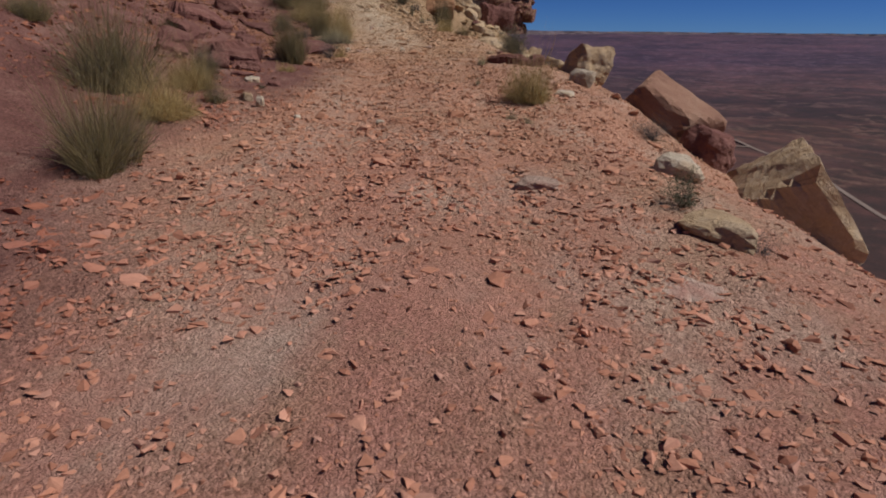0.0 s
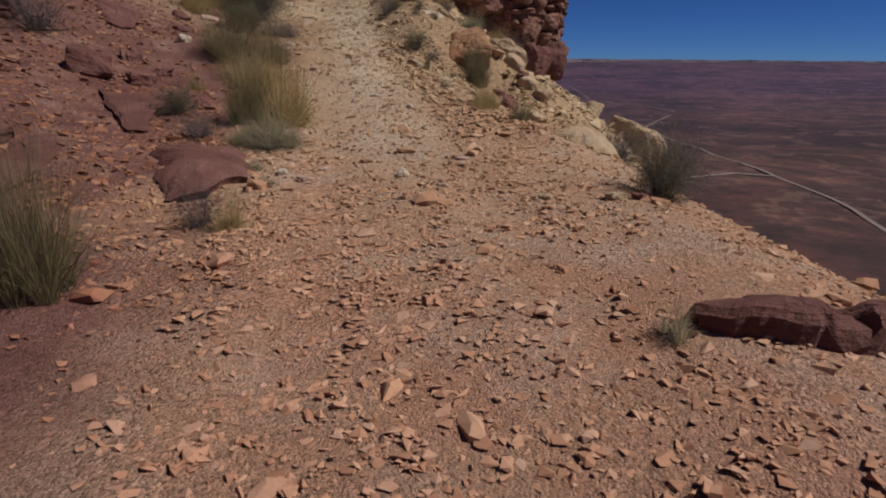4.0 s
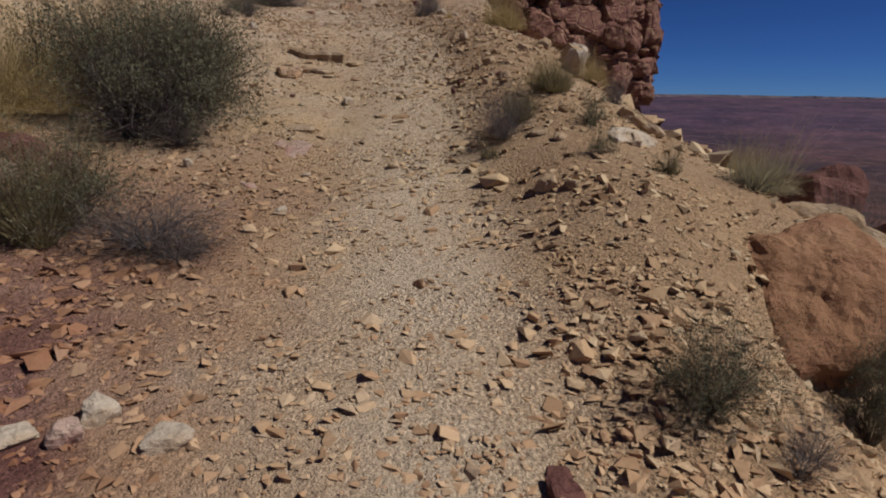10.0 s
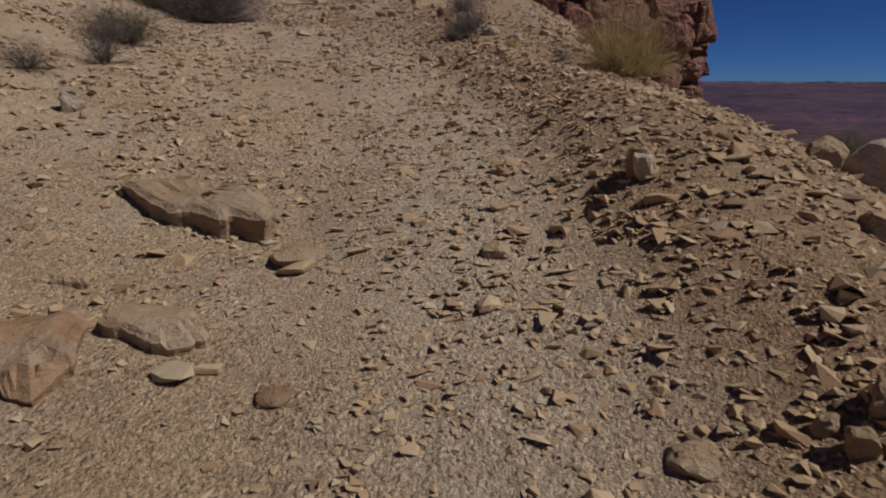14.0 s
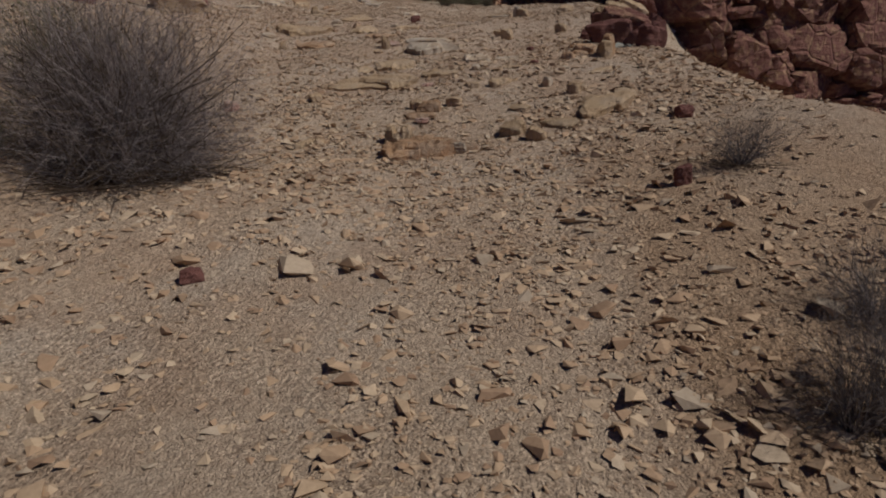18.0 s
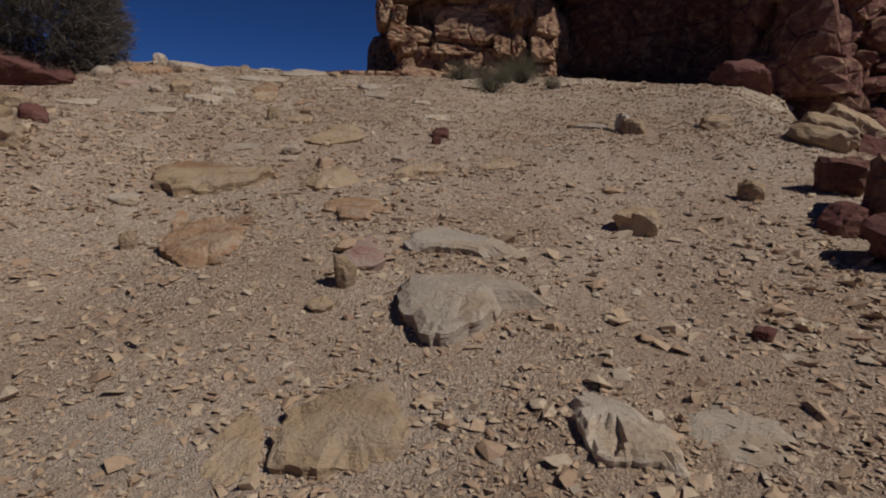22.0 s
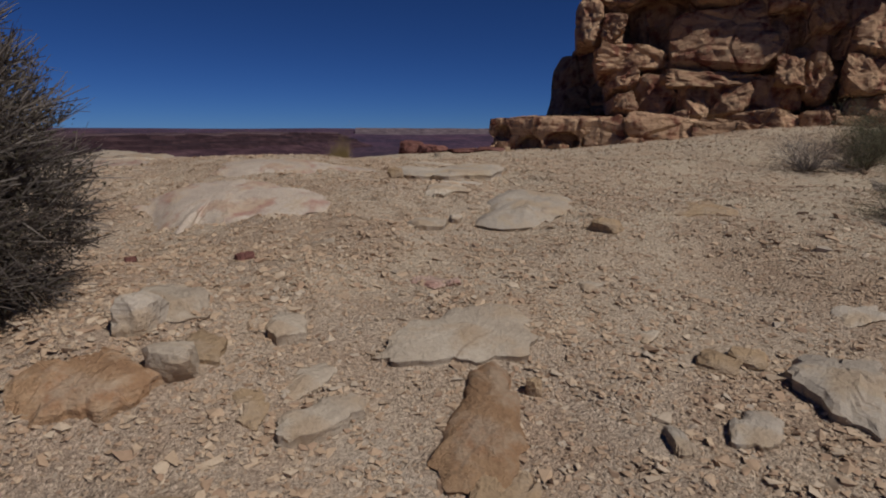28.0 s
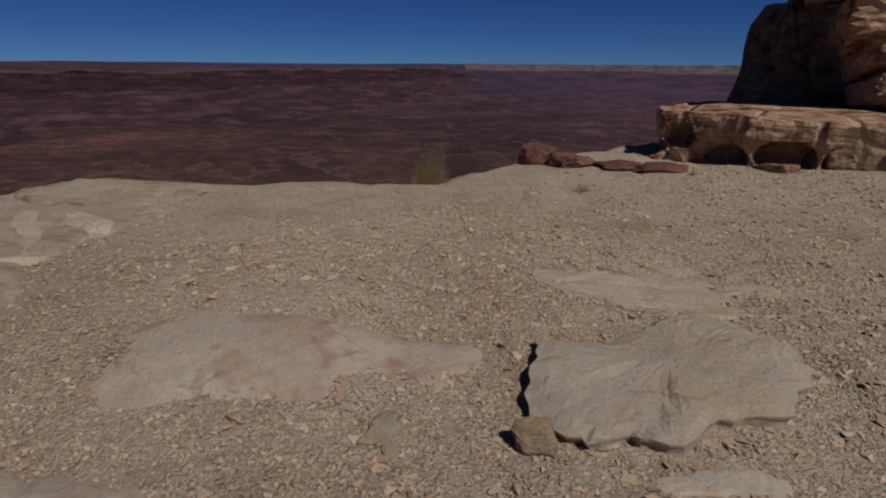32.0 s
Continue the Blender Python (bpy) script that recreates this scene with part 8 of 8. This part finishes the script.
outcrop(-17.25, 49.04, [(-0.23, -0.11), (0.04, 0.16), (0.20, 0.08), (-0.01, -0.13)], 0.03, PINK, "small pinkish sandstone slab breaking through the ground on the stony summit slope", 3275)
rock('stone', -17.76, 48.96, 0.35, 0.28, 0.20, 60, PALE, "weathered pale cream sandstone stone on the stony summit slope", 3282, sink=0.35)
rock('stone', -16.46, 48.88, 0.20, 0.16, 0.16, 50, PALE, "angular pale cream sandstone stone on the stony summit slope", 3289, sink=0.3)
outcrop(-14.59, 49.94, [(-0.15, -0.01), (0.08, 0.14), (0.14, 0.02), (-0.07, -0.15)], 0.03, TAN, "small tan sandstone slab breaking through the ground on the stony summit slope", 3296)
rock('boulder', -0.88, 26.37, 0.64, 0.51, 0.19, 8, TAN, 'wedge-shaped tan boulder on the edge', 338, sink=0.25, tilt=(0, 16), boxy=0.5, beds=0.06)
slab('rock_slab', -7.63, 34.90, 0.37, 0.43, 0.15, 9, TAN, 'flush tan slab on the slope', 562, rise=0.012, tilt=(0, 0))
slab('rock_slab', -7.57, 35.29, 0.33, 0.38, 0.15, 9, TAN, 'flush tan slab on the slope', 569, rise=0.012, tilt=(0, 0))
slab('rock_ledge', -8.11, 39.99, 0.86, 0.41, 0.40, 18, ORANGE, 'layered rusty tan ledge across the slope', 653, rise=0.12, tilt=(0, 0))
rock('stone', -6.55, 44.16, 0.21, 0.17, 0.34, 18, TAN, 'upright brown stone half buried in the ground', 758, sink=0.25, tilt=(0, 0), boxy=0.6, beds=0.06)
slab('rock_slab', -19.96, 57.32, 1.96, 1.10, 0.20, 44, PALE, 'cream bedrock on the rim', 1115, rise=0.025, tilt=(0, 0))
slab('rock_slab', -23.27, 56.58, 1.28, 1.37, 0.20, 44, PALE, 'white bedrock on the rim', 1122, rise=0.025, tilt=(0, 0))
rock('boulder', -24.84, 62.39, 0.72, 0.58, 0.50, 44, RED, 'red rock on the rim', 1150, sink=0.2, tilt=(0, 0), boxy=0.6, beds=0.06)
rock('boulder', -23.95, 62.39, 0.79, 0.63, 0.23, 44, RED, 'red rock on the rim', 1157, sink=0.2, tilt=(0, 0), boxy=0.6, beds=0.06)
rock('boulder', -23.33, 62.78, 0.98, 0.78, 0.17, 44, RED, 'dark red flat rock on the rim', 1164, sink=0.2, tilt=(0, 0), boxy=0.6, beds=0.06)
rock('boulder', -22.47, 62.82, 0.98, 0.78, 0.22, 44, RED, 'dark rock below the cliff ledge', 1171, sink=0.2, tilt=(0, 0), boxy=0.6, beds=0.06)
rock('stone', -21.83, 62.77, 0.14, 0.11, 0.17, 44, TAN, 'stone on the rim', 1178, sink=0.25, tilt=(0, 0), boxy=0.6, beds=0.06)
slab('rock_slab', -27.0, 55.4, 2.6, 2.0, 0.6, 20, PALE, 'white bedrock at the very rim', 992, rise=0.1)
slab('rock_slab', -25.4, 54.0, 3.4, 1.8, 0.5, 10, PALE, 'white weathered bedrock near the rim', 993, rise=0.05)
rock('boulder', -18.50, 48.24, 1.40, 0.84, 0.86, 39, RED, 'dark red wedge-shaped boulder under the juniper', 1206, sink=0.15, tilt=(0, 0), boxy=0.55, beds=0.06, wedge=0.7)
rock('boulder', -6.64, 46.29, 0.88, 0.62, 0.53, 15, RED, 'long dark red boulder below the butte', 1346, sink=0.25, tilt=(0, 0), boxy=0.6, beds=0.06)
rock('boulder', -7.01, 46.98, 0.38, 0.30, 0.39, 15, RED, 'dark red boulder beside a longer one', 1353, sink=0.3, tilt=(0, 0), boxy=0.65, beds=0.06)
rock('boulder', -6.05, 45.92, 0.56, 0.45, 0.47, 15, RED, 'dark red block tumbled at the slope edge', 1360, sink=0.25, tilt=(0, 0), boxy=0.6, beds=0.06)
rock('boulder', -5.89, 45.25, 0.48, 0.39, 0.47, 15, RED, 'dark red boulder at the slope edge', 1367, sink=0.25, tilt=(0, 0), boxy=0.6, beds=0.06)
rock('boulder', -5.80, 48.29, 0.50, 0.40, 0.73, 15, RED, 'dark red slab leaning at the slope edge', 1374, sink=0.25, tilt=(0, 0), boxy=0.55, beds=0.06)
rock('boulder', -6.79, 49.38, 0.65, 0.52, 0.33, 15, TAN, 'flat tan block below the butte', 1381, sink=0.3, tilt=(0, 0), boxy=0.55, beds=0.06)
rock('boulder', -6.08, 50.13, 0.58, 0.47, 0.35, 15, RED, 'dark red block below the butte', 1388, sink=0.3, tilt=(0, 0), boxy=0.6, beds=0.06)
rock('boulder', -6.26, 64.30, 2.05, 1.64, 1.17, 15, RED, 'dark red block fallen from the butte', 1395, sink=0.2, tilt=(0, 0), boxy=0.55, beds=0.06)
rock('boulder', -6.36, 50.27, 0.78, 0.62, 0.60, 15, TAN, 'tan slab leaning under the butte', 1402, sink=0.2, tilt=(0, 18), boxy=0.5, beds=0.06)
rock('boulder', -6.60, 44.33, 0.23, 0.19, 0.28, 15, ORANGE, 'upright red-tan stone on the slope', 1416, sink=0.25, tilt=(0, 0), boxy=0.55, beds=0.06, wedge=0.4)
rock('boulder', -6.97, 44.39, 0.25, 0.20, 0.13, 15, ORANGE, 'flat red-tan stone on the slope', 1423, sink=0.4, tilt=(0, 0), boxy=0.55, beds=0.06)
slab('rock_slab', -6.41, 45.50, 0.64, 0.74, 0.12, 15, CLAY, 'patch of blue-green clay stone on the slope', 1451, rise=0.03, tilt=(0, 0))


# broken stone along the slabs' edges
gr = np.random.default_rng(77)
rim_at = np.concatenate([r[gr.integers(0, len(r), int(6 + 34 * np.ptp(r, 0).max()))] for r in RIMS])
rim_at = rim_at + gr.normal(0, 0.055, rim_at.shape)
v, f = scatter(131, len(rim_at), 0, 1, 0.034, flat_over(0, 1), -9.0, (0.3, 0.6), rim_at.T)
tagged(new("rubble_along_slabs", big_mesh("rubble_along_slabs", v, f, 3, STONES)), "angular broken sandstone rubble along the slabs' edges", "rubble", kind="stuff")


# ---- plants, from the foot of the track to the rim ----
plant('olive', -2.76, 4.67, 0.98, 0.84)
plant('olive', -3.80, 6.85, 1.32, 0.99)
plant('gold', -2.86, 6.18, 0.85, 0.51)
plant('gold', -3.15, 7.52, 0.76, 0.49)
plant('dry', 2.68, 7.62, 0.67, 0.39)
plant('dry', 2.60, 6.71, 0.38, 0.39)
plant('sage', 1.81, 4.27, 0.42, 0.35)
plant('dry', 2.07, 3.56, 0.38, 0.24)
plant('gold', 1.08, 7.89, 0.79, 0.61)
plant('olive', -2.69, 10.62, 0.76, 0.99)
plant('sage', -3.14, 7.95, 0.55, 0.55)
plant('dry', -7.10, 17.40, 1.42, 0.99)
plant('olive', -2.66, 6.95, 0.33, 0.48)
plant('olive', -4.56, 10.32, 0.43, 0.29)
plant('gold', -2.47, 9.51, 0.34, 0.20)
plant('pale', 0.61, 10.19, 0.24, 0.18)
plant('pale', 0.79, 7.00, 0.19, 0.13)
plant('pale', 0.96, 6.79, 0.19, 0.11)
plant('pale', 0.49, 8.83, 0.12, 0.13)
plant('sage', -2.48, 8.14, 0.18, 0.08)
plant('olive', -3.09, 15.29, 0.67, 0.98)
plant('gold', -2.65, 15.42, 0.90, 0.95)
plant('pale', -2.45, 14.34, 0.82, 0.41)
plant('dry', -3.36, 14.44, 0.79, 0.35)
plant('sage', -3.98, 15.29, 0.62, 0.45)
plant('gold', -0.09, 16.44, 0.34, 0.28)
plant('olive', 0.42, 15.88, 0.48, 0.37)
plant('pale', -0.66, 17.91, 0.21, 0.25)
plant('dry', 3.29, 21.60, 1.85, 1.13)
plant('pale', -2.13, 13.00, 0.19, 0.09)
plant('pale', -2.39, 13.44, 0.21, 0.14)
plant('gold', -4.48, 16.95, 0.36, 0.43)
plant('olive', -4.77, 19.04, 1.41, 0.81)
plant('olive', -3.94, 19.17, 0.98, 0.67)
plant('gold', -3.83, 17.95, 1.38, 0.58)
plant('gold', -3.57, 17.19, 0.66, 0.62)
plant('olive', -0.06, 21.34, 0.74, 1.02)
plant('dry', 2.65, 20.70, 1.44, 0.84)
plant('gold', 0.01, 16.72, 0.51, 0.40)
plant('dry', 3.32, 20.76, 1.23, 0.90)
plant('dry', 1.16, 20.57, 0.37, 0.33)
plant('pale', -0.69, 17.97, 0.11, 0.15)
plant('sage', -1.42, 21.51, 0.69, 0.56)
plant('dry', -1.08, 21.35, 0.39, 0.34)
plant('sage', -1.09, 20.61, 0.24, 0.40)
plant('sage', -0.59, 20.92, 0.14, 0.17)
plant('olive', -1.12, 23.92, 0.28, 0.29)
plant('pale', -0.16, 24.54, 0.77, 0.46)
plant('pale', -1.65, 20.94, 0.12, 0.12)
plant('sage', -6.47, 26.07, 1.87, 1.67)
plant('sage', -6.49, 26.36, 1.09, 1.09)
plant('dry', -5.95, 24.98, 1.01, 0.54)
plant('dry', -2.49, 25.05, 0.80, 0.67)
plant('olive', -2.36, 25.38, 0.53, 0.42)
plant('olive', -2.60, 24.66, 0.29, 0.24)
plant('olive', -1.98, 26.17, 0.64, 0.47)
plant('dry', -0.92, 28.08, 0.57, 0.51)
plant('sage', -1.59, 25.13, 0.49, 0.41)
plant('sage', -1.62, 24.23, 0.34, 0.30)
plant('gold', -2.78, 34.39, 1.33, 0.93)
plant('dry', -8.77, 31.94, 0.77, 0.35)
plant('dry', -8.68, 32.91, 0.76, 0.84)
plant('dry', -3.54, 35.04, 0.45, 0.36)
plant('dry', -4.95, 37.39, 0.75, 0.55)
plant('gold', -4.26, 35.72, 0.25, 0.27)
plant('gold', -3.01, 38.16, 0.34, 0.36)
plant('sage', -13.58, 55.83, 1.17, 0.55)
plant('sage', -13.56, 62.39, 2.10, 1.15)
plant('dry', -14.77, 60.63, 1.81, 0.85)
plant('sage', -13.92, 61.14, 1.13, 1.04)
plant('gold', -25.11, 59.60, 0.68, 0.64)
plant('gold', -7.60, 24.66, 1.90, 1.19)
plant('dry', -4.95, 22.71, 1.42, 0.56)
plant('gold', -7.14, 23.61, 1.06, 0.85)
plant('dry', 1.47, 12.95, 0.81, 0.73)
plant('sage', 1.39, 12.92, 0.72, 0.69)
plant('dry', -2.25, 11.81, 0.52, 0.46)
plant('gold', -2.00, 11.77, 0.33, 0.33)
plant('pale', -2.77, 14.46, 0.61, 0.30)
plant('sage', -5.61, 22.74, 1.27, 0.89)
plant('dry', -4.63, 22.58, 0.90, 0.41)
plant('olive', -5.70, 22.60, 0.94, 0.75)
plant('dry', -0.97, 21.46, 0.41, 0.41)
plant('sage', -0.15, 22.37, 0.65, 0.99)
plant('dry', -5.22, 36.67, 0.58, 0.65)
plant('dry', -5.02, 36.77, 0.71, 0.82)
plant('dry', -5.34, 36.89, 0.25, 0.20)
plant('sage', -6.60, 25.85, 2.30, 1.60)
plant('sage', -6.15, 25.20, 2.30, 1.75)
plant('olive', -7.00, 26.20, 2.10, 1.60)
plant('dry', -6.40, 24.90, 1.90, 1.10)
plant('sage', -7.40, 25.30, 2.00, 1.50)
plant('olive', -5.29, 7.92, 0.64, 0.43)
plant('dry', 4.69, 22.28, 1.23, 0.74)
plant('dry', 1.16, 25.45, 1.16, 1.02)
plant('gold', 0.60, 27.47, 1.05, 0.48)
plant('sage', -9.70, 34.81, 1.33, 0.66)
plant('dry', -5.31, 39.15, 0.79, 0.53)
plant('gold', -1.02, 29.80, 0.70, 0.56)
plant('dry', -8.00, 29.08, 0.72, 0.91)
plant('sage', -1.09, 32.49, 0.62, 0.36)
plant('sage', -11.08, 37.77, 1.00, 0.60)
plant('sage', -12.14, 39.48, 1.63, 1.39)
plant('sage', -12.07, 53.58, 1.03, 0.67)
plant('sage', -11.11, 55.18, 0.55, 0.38)
plant('dry', -22.59, 60.44, 0.34, 0.20)
plant('dry', -3.96, 9.06, 0.26, 0.23)
great_shrub(-10.35, 38.42, 2.85, 1.75)
